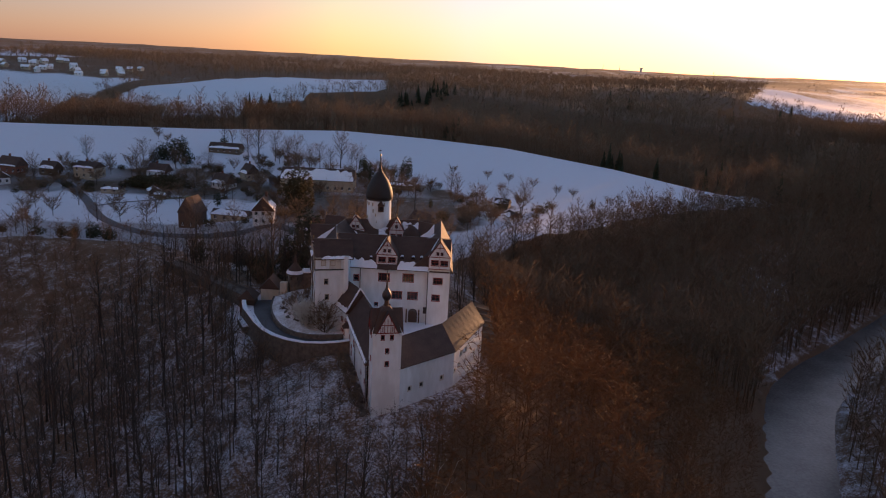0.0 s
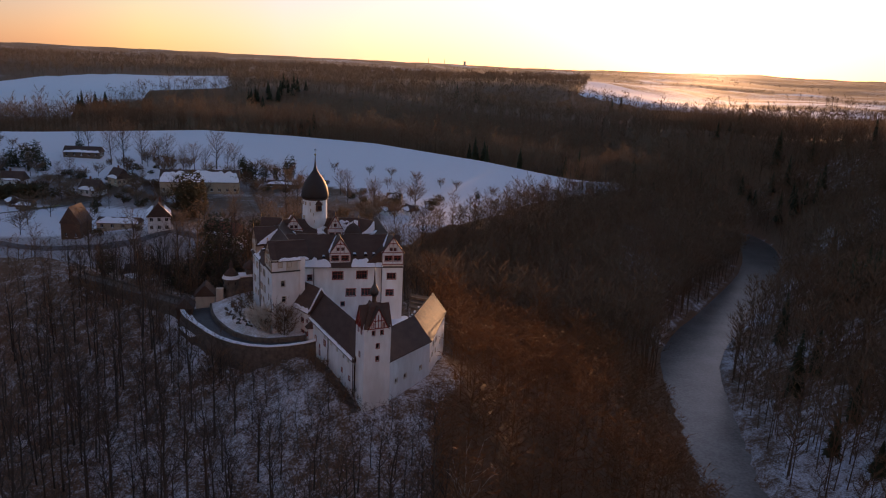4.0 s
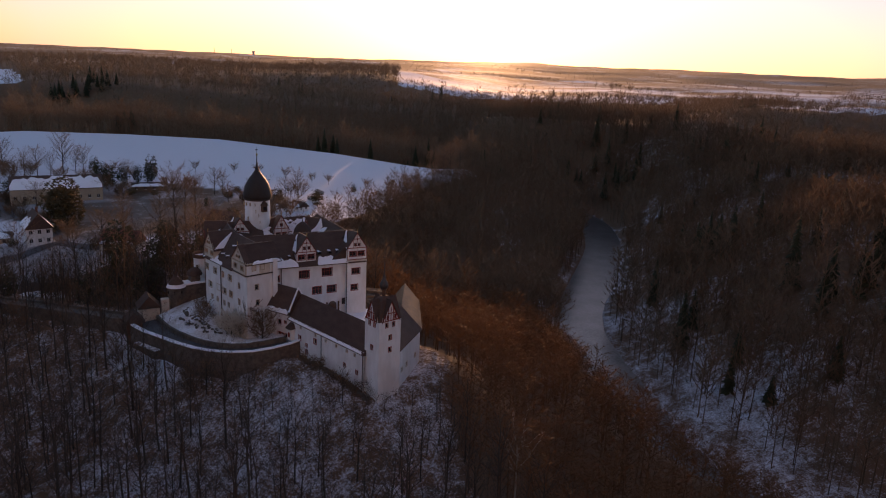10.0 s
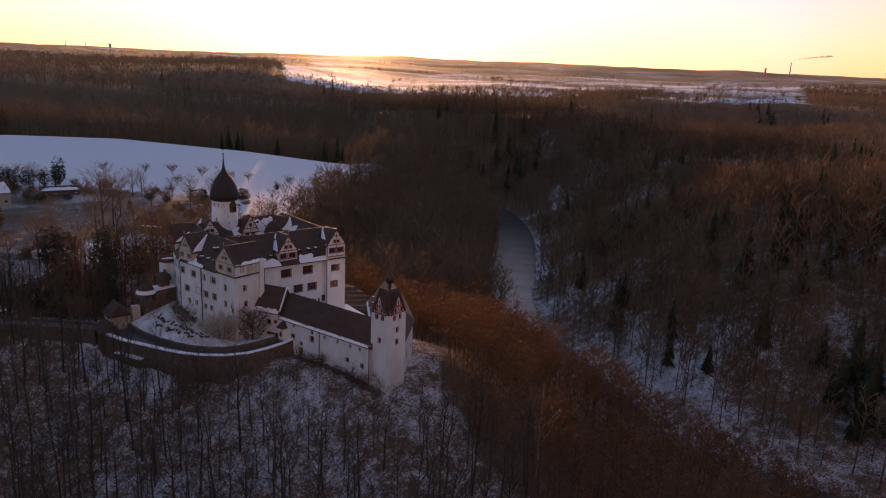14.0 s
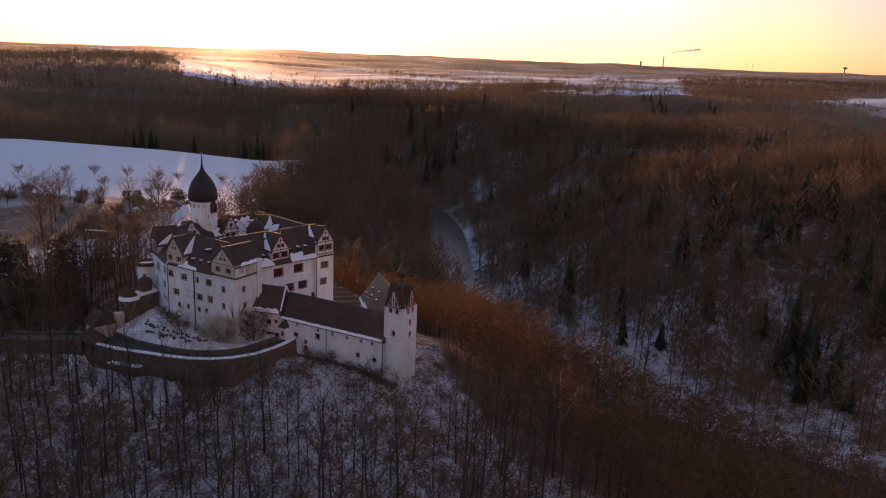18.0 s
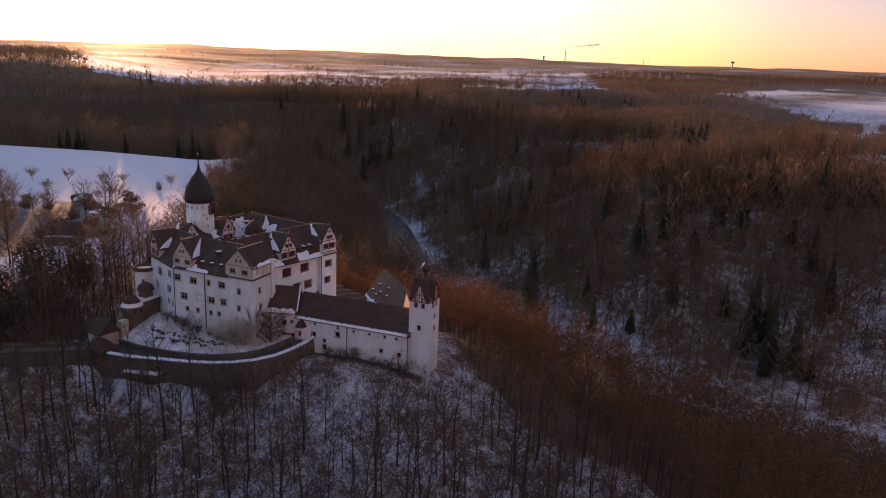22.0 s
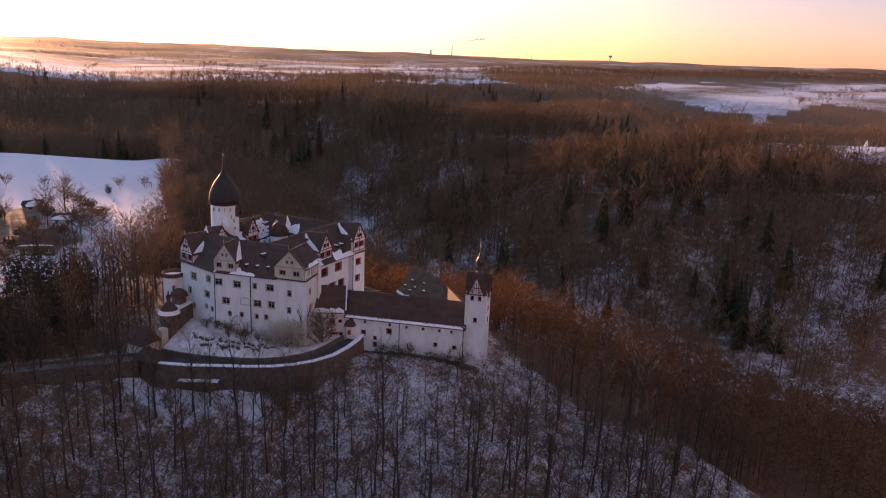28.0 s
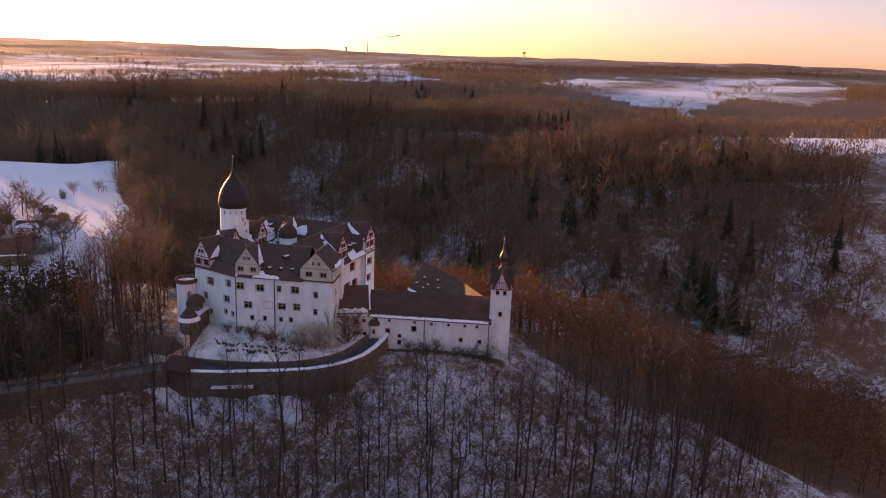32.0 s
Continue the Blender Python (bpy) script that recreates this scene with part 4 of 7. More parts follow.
for x in (-9.0, -6.5, -4.6):
    eyelid(x, 160.0, 16.75, 0, 0.5)
eyelid(-15.9, 160.0, 16.4, 0, 0.4)
for u in (6.6, 9.0, 11.4):
    k = u / 20.3
    eyelid(B_[0] + (A_[0] - B_[0]) * k + 0.9, B_[1] + (A_[1] - B_[1]) * k + 0.2, 16.3, -103, 0.5)
eyelid(-27.3, 164.8, 18.5, -103, 0.5, True)
for x in (-13.5, -2.0):
    eyelid(x, 163.0, 19.4, 0, 0.35, False)
# dark string course under the corner block
band = Shape()
for p0, p1, u0, u1 in ((B_, A_, 13.5, 20.4), (A_, D_, -0.1, 7.1)):
    a, d, o, ln = along(p0, p1)
    band.beam(a + d * u0 + o * 0.12 + Vector((0, 0, 15.02)), a + d * u1 + o * 0.12 + Vector((0, 0, 15.02)), 0.26, 0.22)
part("string_course", band, M_COPPER, palace)
# drain pipes, cornice, doorway
pp = Shape()
a, d, o, ln = along(B_, A_)
for u, z1 in ((8.25, 15.0),):
    p = a + d * u + o * 0.12
    pp.tube([p + Vector((0, 0, 0)), p + Vector((0, 0, z1))], [0.11, 0.11], 6)
part("drain_pipe", pp, M_COPPER, palace)
for x, y in ((-31.62, 173.5), (-18.1, 159.28), (-3.05, 158.3)):
    part("drain_pipe", Shape().tube([(x, y, 0), (x, y, 15)], [0.09, 0.09], 6), M_COPPER, palace)
for p0, p1, z in ((B_, A_, 14.85), (E0, E1, 14.9), (F0, F1, 15.0), (C_, B_, 14.6)):
    a, d, o, ln = along(p0, p1)
    cn = Shape().beam(a + o * 0.08 + Vector((0, 0, z)), a + d * ln + o * 0.08 + Vector((0, 0, z)), 0.26, 0.28)
    part("cornice", cn, M_PLASTER_OLD, palace)
for p0, p1 in ((A_, D_), (i0, A_)):
    a, d, o, ln = along(p0, p1)
    for z in (15.0, 17.55):
        cn = Shape().beam(a + o * 0.1 + Vector((0, 0, z)), a + d * ln + o * 0.1 + Vector((0, 0, z)), 0.26, 0.26)
        part("cornice", cn, M_SANDSTONE, palace)
part("chimney_shaft", Shape().box(-21.2, -20.2, 154.9, 155.7, 5, 18.0), M_PLASTER, palace)
a, d, o, ln = along(E0, E1)
arch = Shape()
pr = [(-0.85, 0), (0.85, 0), (0.85, 1.9)] + [(0.85 * math.cos(t), 1.9 + 0.85 * math.sin(t)) for t in (math.pi * k / 8 for k in range(1, 9))]
arch.loft([[a + d * (14.2 + x * s) + Vector((0, 0, 2.2 + z * s)) + o * k for x, z in pr] for s, k in ((1.2, -0.1), (1.2, 0.10), (1.0, 0.10), (1.0, 0.03))])
door = part("doorway", arch, M_STONE, palace)
part("door_leaf", Shape().loft([[a + d * (14.2 + x) + Vector((0, 0, 2.2 + z)) + o * k for x, z in pr] for k in (0.05, 0.12)]), M_TIMBER_BROWN, door)
for u in (12.8, 15.6):
    p = a + d * u + o * 0.35
    part("gate_post", Shape().box(p.x - 0.15, p.x + 0.15, p.y - 0.15, p.y + 0.15, 1.5, 5.4), M_TIMBER_BROWN, palace)
p = a + d * 16.9 + o * 0.1
part("notice_board", Shape().box(p.x - 0.4, p.x + 0.4, p.y - 0.06, p.y + 0.06, 4.5, 6.0), M_COPPER, palace)

# round keep with its bulbous hood
keep = thing("keep_tower", "round white castle keep with a bulbous dark hood", "tower", at=(-16.6, 184.0, 0))
kx, ky = -16.6, 184.0
part("shaft", Shape().lathe(kx, ky, [(3.15, 0), (3.1, 18), (3.0, 25.9)], 32), M_PLASTER, keep, smooth=True)
part("eaves_ring", Shape().lathe(kx, ky, [(3.0, 25.4), (3.3, 25.6), (3.3, 25.9), (3.0, 26.0)], 32), M_COPPER, keep)
hood = [(3.35, 25.9), (3.4, 26.4), (3.32, 27.2), (3.1, 28.3), (2.65, 29.5), (1.95, 30.7), (1.15, 31.7), (0.6, 32.5), (0.3, 33.4), (0.16, 34.6), (0.08, 36.2)]
part("hood", Shape().lathe(kx, ky, hood, 24), M_HOOD, keep, "dark slate bulbous hood", smooth=True)
part("spire_ball", Shape().lathe(kx, ky, [(0.02, 36.1), (0.2, 36.25), (0.26, 36.45), (0.2, 36.65), (0.02, 36.8)], 10), M_GOLD, keep)
part("weather_vane", Shape().tube([(kx, ky, 36.7), (kx, ky, 38.2)], [0.035, 0.02], 5).box(kx - 0.35, kx + 0.25, ky - 0.02, ky + 0.02, 37.5, 37.7), M_COPPER, keep)
for ang, z, w, h in ((-100, 22.0, 0.5, 0.6), (-115, 24.6, 0.45, 0.6), (-60, 24.6, 0.45, 0.6), (-160, 24.6, 0.45, 0.6), (-138, 24.6, 0.45, 0.6), (-112, 23.0, 0.5, 0.7), (-95, 20.3, 0.4, 0.45), (-150, 21.2, 0.45, 0.6), (-185, 24.6, 0.45, 0.6)):
    t = radians(ang)
    d = Vector((-math.sin(t), math.cos(t), 0))
    o = Vector((math.cos(t), math.sin(t), 0))
    c = Vector((kx, ky, z)) + o * 3.02
    wv = part("window", Shape().beam(c - Vector((0, 0, h / 2 + 0.08)), c + Vector((0, 0, h / 2 + 0.08)), w + 0.16, 0.14, d), M_SANDSTONE, keep)
    part("pane", Shape().beam(c - Vector((0, 0, h / 2)) + o * 0.05, c + Vector((0, 0, h / 2)) + o * 0.05, w, 0.1, d), M_GLASS, wv)
t = radians(-77)
d, o = Vector((-math.sin(t), math.cos(t), 0)), Vector((math.cos(t), math.sin(t), 0))
c = Vector((kx, ky, 22.9)) + o * 3.2
q = Shape().loft([[c + d * x + o * k + Vector((0, 0, z)) for x, z in ((-0.65, 0), (0.65, 0), (0.65, 1.6), (-0.65, 1.6))] for k in (-0.4, 0.6)])
bay = part("bay", q, M_TIMBER_BROWN, keep, "dark timber bay")
part("bay_roof", Shape().loft([[c + d * x + o * k + Vector((0, 0, z)) for x, z in ((-0.85, 1.6), (0.85, 1.6), (0, 2.75))] for k in (-0.6, 0.75)]), M_SLATE, bay)
part("pane", Shape().loft([[c + d * x + o * k + Vector((0, 0, z)) for x, z in ((-0.42, 0.35), (0.42, 0.35), (0.42, 1.35), (-0.42, 1.35))] for k in (0.55, 0.63)]), M_GLASS, bay)

# stair turret in the courtyard
stair = thing("stair_turret", "round white stair turret with a dark slate dome", "turret", at=(-7.8, 175.8, 0))
part("shaft", Shape().lathe(-7.8, 175.8, [(2.0, 0), (2.0, 18.0)], 16), M_PLASTER, stair, smooth=True)
part("dome", Shape().lathe(-7.8, 175.8, [(2.25, 17.8), (2.25, 18.0), (2.05, 19.0), (1.5, 20.0), (0.7, 20.7), (0.15, 21.0), (0.05, 21.9)], 16), M_SLATE, stair, smooth=True)

# link house, west wing, east wing
link = thing("gate_house", "white gate house with a slate roof and snow-covered parapet", "house", at=(-19, 152, 0))
K0, K1 = (-23.0, 155.0), (-19.4, 149.4)
K2, K3 = (-14.6, 152.3), (-17.5, 158.0)
lb = Shape()
lw = [(4.0, 5.0, 0.75, 0.9), (5.6, 5.2, 0.5, 0.55), (3.9, 2.3, 0.65, 0.85), (4.75, 2.2, 0.6, 0.85), (5.75, 2.2, 0.6, 0.85)]
wall(lb, K0, K1, -4, 7.7, lw)
wall(lb, K1, K2, -2, 7.7)
wall(lb, K2, K3, -1, 7.7)
ka, kd, ko, kl = along(K1, K2)
lb.face(ka + Vector((0, 0, 7.7)), ka + kd * kl + Vector((0, 0, 7.7)), ka + kd * (kl / 2) + Vector((0, 0, 12.0)))
part("wall", lb, M_PLASTER, link)
for q in lw:
    window(link, K0, K1, *q, "red")
lr = part("roof", ridge_roof((-20.2, 156.6), (-17.0, 151.0), 2.8, 2.9, 7.6, 12.1, 0.35), M_SLATE, link)
for q in ((-19.6, 149.1, 7.7), (-14.4, 152.2, 7.9)):
    part("parapet", Shape().beam(q, (-17.0, 150.7, 12.35), 0.24, 0.28), M_SNOW, link, "snow-covered parapet")
roof_snow(lr, (-20.2, 156.6), (-17.0, 151.0), 1, 2.9, 7.6, 12.1, 0.0, 6.4, 0.0, 0.16, 0.35, 3)

west = thing("west_wing", "long white castle wing with a dark slate roof", "house", at=(-15, 137, 0))
W0, W1 = (-19.4, 149.3), (-12.6, 124.9)
W2, W3 = (-6.6, 126.7), (-13.4, 151.0)
ww = [(3.9, 3.1, 0.8, 1.0), (9.4, 4.0, 0.85, 1.0), (6.4, 2.2, 0.55, 0.7), (6.4, 0.8, 0.65, 0.9), (1.2, 5.5, 0.6, 0.6), (4.2, 5.5, 0.5, 0.6), (9.5, 5.4, 0.5, 0.6), (13.1, 5.3, 0.5, 0.6), (16.6, 5.3, 0.5, 0.6),
      (20.0, 5.3, 0.5, 0.6), (22.5, 5.3, 0.5, 0.6), (19.3, 2.2, 0.6, 0.75), (23.2, 2.0, 0.6, 0.75)]
wb = Shape()
wall(wb, W0, W1, -6, 6.7, ww)
wall(wb, W2, W3, -2, 6.7)
wall(wb, W3, W0, 0, 6.7)
part("wall", wb, M_PLASTER, west)
for q in ww:
    window(west, W0, W1, *q, "red" if q[2] > 0.52 else "plain")
WR = ((-16.2, 150.3), (-9.4, 125.9))
wr = part("roof", ridge_roof(*WR, 3.1, 3.3, 6.7, 11.0, 0.4), M_SLATE, west)
roof_snow(wr, *WR, 1, 3.3, 6.7, 11.0, 0.0, 25.0, 0.0, 0.085, 0.4, 8)
roof_snow(wr, *WR, -1, 3.1, 6.7, 11.0, 2.0, 15.0, 0.0, 0.12, 0.4, 9)
wa, wd, wo, wln = along(W0, W1)
part("drain_pipe", Shape().tube([wa + wd * 11.6 + wo * 0.1 + Vector((0, 0, -1)), wa + wd * 11.6 + wo * 0.1 + Vector((0, 0, 6.6))], [0.08, 0.08], 5), M_COPPER, west)
part("drain_pipe", Shape().tube([wa + wd * 25.0 + wo * 0.1 + Vector((0, 0, -3)), wa + wd * 25.0 + wo * 0.1 + Vector((0, 0, 6.6))], [0.08, 0.08], 5), M_COPPER, west)
# rubble plinth that follows the ground
pl = thing("rubble_plinth", "low dark rubble ledge at the foot of the castle wing", "rocks", at=(-16, 136, -2))
rp = random.Random(9)
for i in range(44):
    u = 4.0 + i * 0.56
    p = wa + wd * u + wo * rp.uniform(0.5, 1.3)
    p.z = z_at(p.x, p.y)
    sz = rp.uniform(0.3, 0.6)
    st = Shape().lathe(p.x, p.y, [(sz, p.z - 0.4), (sz * 1.1, p.z + 0.1), (sz * 0.7, p.z + 0.32), (sz * 0.2, p.z + 0.4)], 6, rp.random())
    st.v = [(x + rp.uniform(-0.15, 0.15), y + rp.uniform(-0.15, 0.15), z + rp.uniform(-0.06, 0.06)) for x, y, z in st.v]
    part("stone", st, M_STONE, pl)
# oriel and gate arch at the wing's north end; a dark panel is the arch's shade
P = lambda u, k, z: wa + wd * u + wo * k + Vector((0, 0, z))
oriel = part("oriel", Shape().loft([[P(0.1, 0, z), P(2.0, 0, z), P(1.7, 0.8, z), P(0.4, 0.8, z)] for z in (2.0, 4.6)]), M_PLASTER, west)
part("oriel_roof", Shape().loft([[P(-0.3, -0.1, 4.6), P(2.4, -0.1, 4.6), P(2.0, 1.2, 4.45), P(0.1, 1.2, 4.45)], [P(0.3, -0.1, 5.6), P(1.8, -0.1, 5.6), P(1.6, 0.2, 5.6), P(0.5, 0.2, 5.6)]]), M_SLATE, oriel)
part("pane", Shape().loft([[P(0.7, k, 2.6), P(1.4, k, 2.6), P(1.4, k, 3.4), P(1.05, k, 3.8), P(0.7, k, 3.4)] for k in (0.75, 0.86)]), M_TIMBER, oriel)
prg = [(-1.2, 0), (1.2, 0)] + [(1.2 * math.cos(t), 1.2 * math.sin(t)) for t in (math.pi * k / 8 for k in range(0, 9))][1:-1]
part("gate_arch_shade", Shape().loft([[P(0.9 + x, k, 0.2 + z) for x, z in prg] for k in (0.02, 0.08)]), M_GLASS, west, "dark panel for the shaded gate archway")

east = thing("east_wing", "bent white castle wing with a slate roof lit by low sun", "house", at=(0, 136, 0))
Q0, Q1, Q2, Q3, Q4, Q5 = (-6.7, 122.7), (3.2, 132.8), (9.0, 145.6), (2.9, 149.6), (-7.6, 131.6), (-9.0, 130.0)
e1 = [(2.8, 2.1, 0.7, 0.85), (5.7, 2.1, 0.7, 0.85), (11.0, 2.0, 0.7, 0.85)]
e2 = [(3.3, 5.0, 0.8, 1.0), (5.7, 5.0, 0.8, 1.0), (2.4, 2.9, 0.6, 0.9), (5.4, 2.6, 0.6, 0.9), (0.6, 2.4, 0.5, 0.7), (10.0, 3.0, 0.5, 1.0), (12.2, 3.2, 0.5, 1.0)]
eb = Shape()
wall(eb, Q0, Q1, -5, 6.7, e1)
wall(eb, Q1, Q2, -6, 6.5, e2)
eb.face((Q1[0], Q1[1], 6.5), (Q2[0], Q2[1], 6.5), (Q2[0], Q2[1], 7.5))
wall(eb, Q2, Q3, -4, 6.0)
wall(eb, Q3, Q4, -1, 5.0)
wall(eb, Q4, Q5, -1, 4.9)
eb.face((Q2[0], Q2[1], 6.0), (Q3[0], Q3[1], 6.0), (6.3, 147.2, 11.6), (Q2[0], Q2[1], 7.5))
part("wall", eb, M_PLASTER, east)
for q in e1:
    window(east, Q0, Q1, *q, "plain")
for q in e2:
    window(east, Q1, Q2, *q, "plain")
er1 = [((-6.5, 122.3, 6.7), (-8.6, 127.6, 10.2), (-9.8, 129.6, 6.0)), ((3.5, 132.5, 6.45), (0.6, 136.6, 10.5), (-8.4, 131.0, 4.6))]
er2 = [((3.5, 132.5, 6.45), (0.6, 136.6, 10.5), (-8.4, 131.0, 4.6)), ((9.4, 145.6, 7.9), (6.6, 147.5, 11.7), (2.5, 149.9, 5.5))]
r1 = part("roof", slopes(er1), M_SLATE, east, "dark slate roof")
r2 = part("roof", slopes(er2), M_SLATE_SUNLIT, east, "slate roof in orange sunlight")
up = Vector((0, 0, 0.17))
for (a, b), (s, e) in zip((((-2.9, 140.5, 5.05), (2.5, 149.9, 5.5)),) * 3, ((0.35, 1.0), (0.0, 0.3), (0.3, 0.5))):
    pa, pb = Vector(a), Vector(b)
    qa, qb = Vector((0.6, 136.6, 10.5)), Vector((6.6, 147.5, 11.7))
    sn = Shape()
    n = 9
    lo, hi = [], []
    for i in range(n + 1):
        u = s + (e - s) * i / n
        f = 0.05 + 0.08 * random.Random(i * 7 + int(s * 90)).random()
        p, t = pa.lerp(pb, u), qa.lerp(qb, u)
        lo.append(p + up), hi.append(p.lerp(t, f) + up + Vector((0, 0, 0.04)))
    sn.loft([[p - Vector((0, 0, 0.1)) for p in lo], [p + Vector((0, 0, 0.1)) for p in lo], hi], close=False)
    part("snow_patch", sn, M_SNOW, r2)
for u, f in ((0.25, 0.45), (0.55, 0.4), (0.4, 0.65), (0.75, 0.55), (0.62, 0.25), (0.85, 0.3)):
    p = Vector((-2.9, 140.5, 5.05)).lerp(Vector((2.5, 149.9, 5.5)), u).lerp(Vector((0.6, 136.6, 10.5)).lerp(Vector((6.6, 147.5, 11.7)), u), f)
    s = Shape().loft([[p + Vector((x, y, z)) for x, y in ((-0.18, -0.28), (0.18, -0.28), (0.18, 0.28), (-0.18, 0.28))] for z in (0.0, 0.42)])
    hat = part("roof_light", s, M_COPPER, r2)
    part("snow", Shape().loft([[p + Vector((x * k, y * k, z)) for x, y in ((-0.20, -0.32), (0.20, -0.32), (0.20, 0.32), (-0.20, 0.32))] for z, k in ((0.42, 1), (0.54, 0.6))]), M_SNOW, hat)

# corner tower with half-timbered crown
ctower = thing("corner_tower", "square white corner tower with red half-timbered gables and onion spire", "tower", at=(-9.3, 123.6, 0))
fx, fy = Vector((0.972, 0.235, 0)), Vector((-0.235, 0.972, 0))
cc = Vector((-9.35, 123.85, 0))
crn = [cc + fx * a * 2.55 + fy * b * 2.15 for a, b in ((-1, -1), (1, -1), (1, 1), (-1, 1))]
cxy = [(p.x, p.y) for p in crn]
tw = {0: [(1.75, 12.8, 0.5, 0.85), (3.35, 12.8, 0.5, 0.85), (2.6, 10.3, 0.55, 0.9), (2.6, 7.9, 0.55, 0.9)], 1: [(1.3, 12.8, 0.5, 0.85), (3.0, 12.8, 0.5, 0.85)], 2: [(1.8, 12.8, 0.5, 0.85), (3.3, 12.8, 0.5, 0.85)],
      3: [(1.4, 12.9, 0.5, 0.85), (2.9, 12.9, 0.5, 0.85), (2.2, 8.3, 0.55, 0.9)]}
tb = Shape()
for i in range(4):
    wall(tb, cxy[i], cxy[(i + 1) % 4], -6, 13.6, tw[i], 0.3)
part("shaft", tb, M_PLASTER, ctower)
for i in range(4):
    for q in tw[i]:
        window(ctower, cxy[i], cxy[(i + 1) % 4], *q, "red")
for i in range(4):
    a, d, o, ln = along(cxy[i], cxy[(i + 1) % 4])
    at = lambda x, z, k=0.0: a + d * (ln / 2 + x) + Vector((0, 0, z)) + o * k
    h = ln / 2 * 0.76
    g = part("gable", Shape().loft([[at(-h, 13.6, k), at(h, 13.6, k), at(0, 17.4, k)] for k in (-0.3, 0.12)]), M_PLASTER, ctower)
    tf = Shape()
    tf.beam(at(-h, 13.68, 0.17), at(h, 13.68, 0.17), 0.1, 0.18).beam(at(-h * 0.55, 15.1, 0.165), at(h * 0.55, 15.1, 0.165), 0.1, 0.15)
    for s in (-1, 1):
        tf.beam(at(s * h, 13.6, 0.18), at(0, 17.3, 0.18), 0.12, 0.2)
        tf.beam(at(s * h * 0.62, 13.6, 0.16), at(s * h * 0.62, 14.9, 0.16), 0.14, 0.1, d)
    for s in (-0.28, 0.28, 0):
        tf.beam(at(s * h, 13.6, 0.162), at(s * h, 16.2, 0.162), 0.13, 0.1, d)
    part("timber_frame", tf, M_TIMBER, g)
    for s in (-0.45, 0.45):
        part("shutter", Shape().beam(at(s * h, 13.95, 0.17), at(s * h, 14.85, 0.17), 0.42, 0.1, d), M_TIMBER, g)
    rf = Shape()
    for s in (-1, 1):
        e, f = at(s * (h + 0.2), 13.3, 0.35), at(0, 17.45, 0.35)
        e2, f2 = at(s * 0.1, 16.8, -1.6), at(0, 17.45, -1.6)
        u = Vector((0, 0, 0.14))
        rf.loft([[e, f, f + u, e + u], [e2, f2, f2 + u, e2 + u]])
    part("gable_roof", rf, M_SLATE, g)
hip = Shape().loft([[p + Vector((0, 0, 13.5)) for p in crn], [cc + (p - cc) * 0.45 + Vector((0, 0, 17.3)) for p in crn], [cc + (p - cc) * 0.22 + Vector((0, 0, 17.9)) for p in crn]])
part("roof", hip, M_SLATE, ctower)
part("lantern", Shape().lathe(cc.x, cc.y, [(0.62, 17.4), (0.62, 17.75), (0.38, 17.85), (0.38, 18.95), (0.6, 19.05)], 8), M_TIMBER_BROWN, ctower)
part("onion_spire", Shape().lathe(cc.x, cc.y, [(0.42, 19.0), (0.72, 19.35), (0.84, 19.8), (0.78, 20.2), (0.5, 20.75), (0.24, 21.2), (0.13, 22.3), (0.04, 24.4)], 12), M_COPPER, ctower, "dark onion spire", smooth=True)
part("weather_vane", Shape().tube([(cc.x, cc.y, 24.2), (cc.x, cc.y, 25.6)], [0.03, 0.02], 5).box(cc.x - 0.3, cc.x + 0.2, cc.y - 0.02, cc.y + 0.02, 25.1, 25.25), M_COPPER, ctower)

# ---- terrace, ramp and outworks west of the palace ----
PARAPET = [(-17.6, 146.0, 2.6), (-20.5, 145.6, 2.1), (-24.0, 145.8, 1.6), (-28.0, 146.5, 1.2), (-32.0, 148.2, 1.0), (-35.5, 150.5, 1.0), (-38.3, 153.4, 1.0), (-41.0, 157.5, 1.0), (-43.4, 162.0, 1.0), (-46.0, 167.0, 0.9), (-47.6, 171.8, 0.8), (-48.4, 176.8, 0.6)]


def offset(line, k):
    res = []
    for i, p in enumerate(line):
        a, b = Vector(line[max(i - 1, 0)]), Vector(line[min(i + 1, len(line) - 1)])
        d = (b - a)
        d.z = 0
        d.normalize()
        res.append(Vector(p) + Vector((d.y, -d.x, 0)) * k)
    return res


ramp_wall = thing("terrace_wall", "curved dark rubble retaining wall with snow-capped parapet", "retaining wall", at=(-36, 152, -6))
out, inn = offset(PARAPET, -0.35), offset(PARAPET, 0.35)
part("wall", Shape().loft([[Vector((o.x, o.y, -9)) + (o - i) * 1.2, o, i, Vector((i.x, i.y, -9))] for o, i in zip(out, inn)]), M_STONE, ramp_wall)
o2, i2 = offset(PARAPET, -0.55), offset(PARAPET, 0.5)
part("snow_cap", Shape().loft([[o + Vector((0, 0, 0.003)), o + Vector((0, 0, 0.16)), (o + i) / 2 + Vector((0, 0, 0.27)), i + Vector((0, 0, 0.14)), i + Vector((0, 0, 0.003))] for o, i in zip(o2, i2)]), M_SNOW, ramp_wall, "white snow cap")
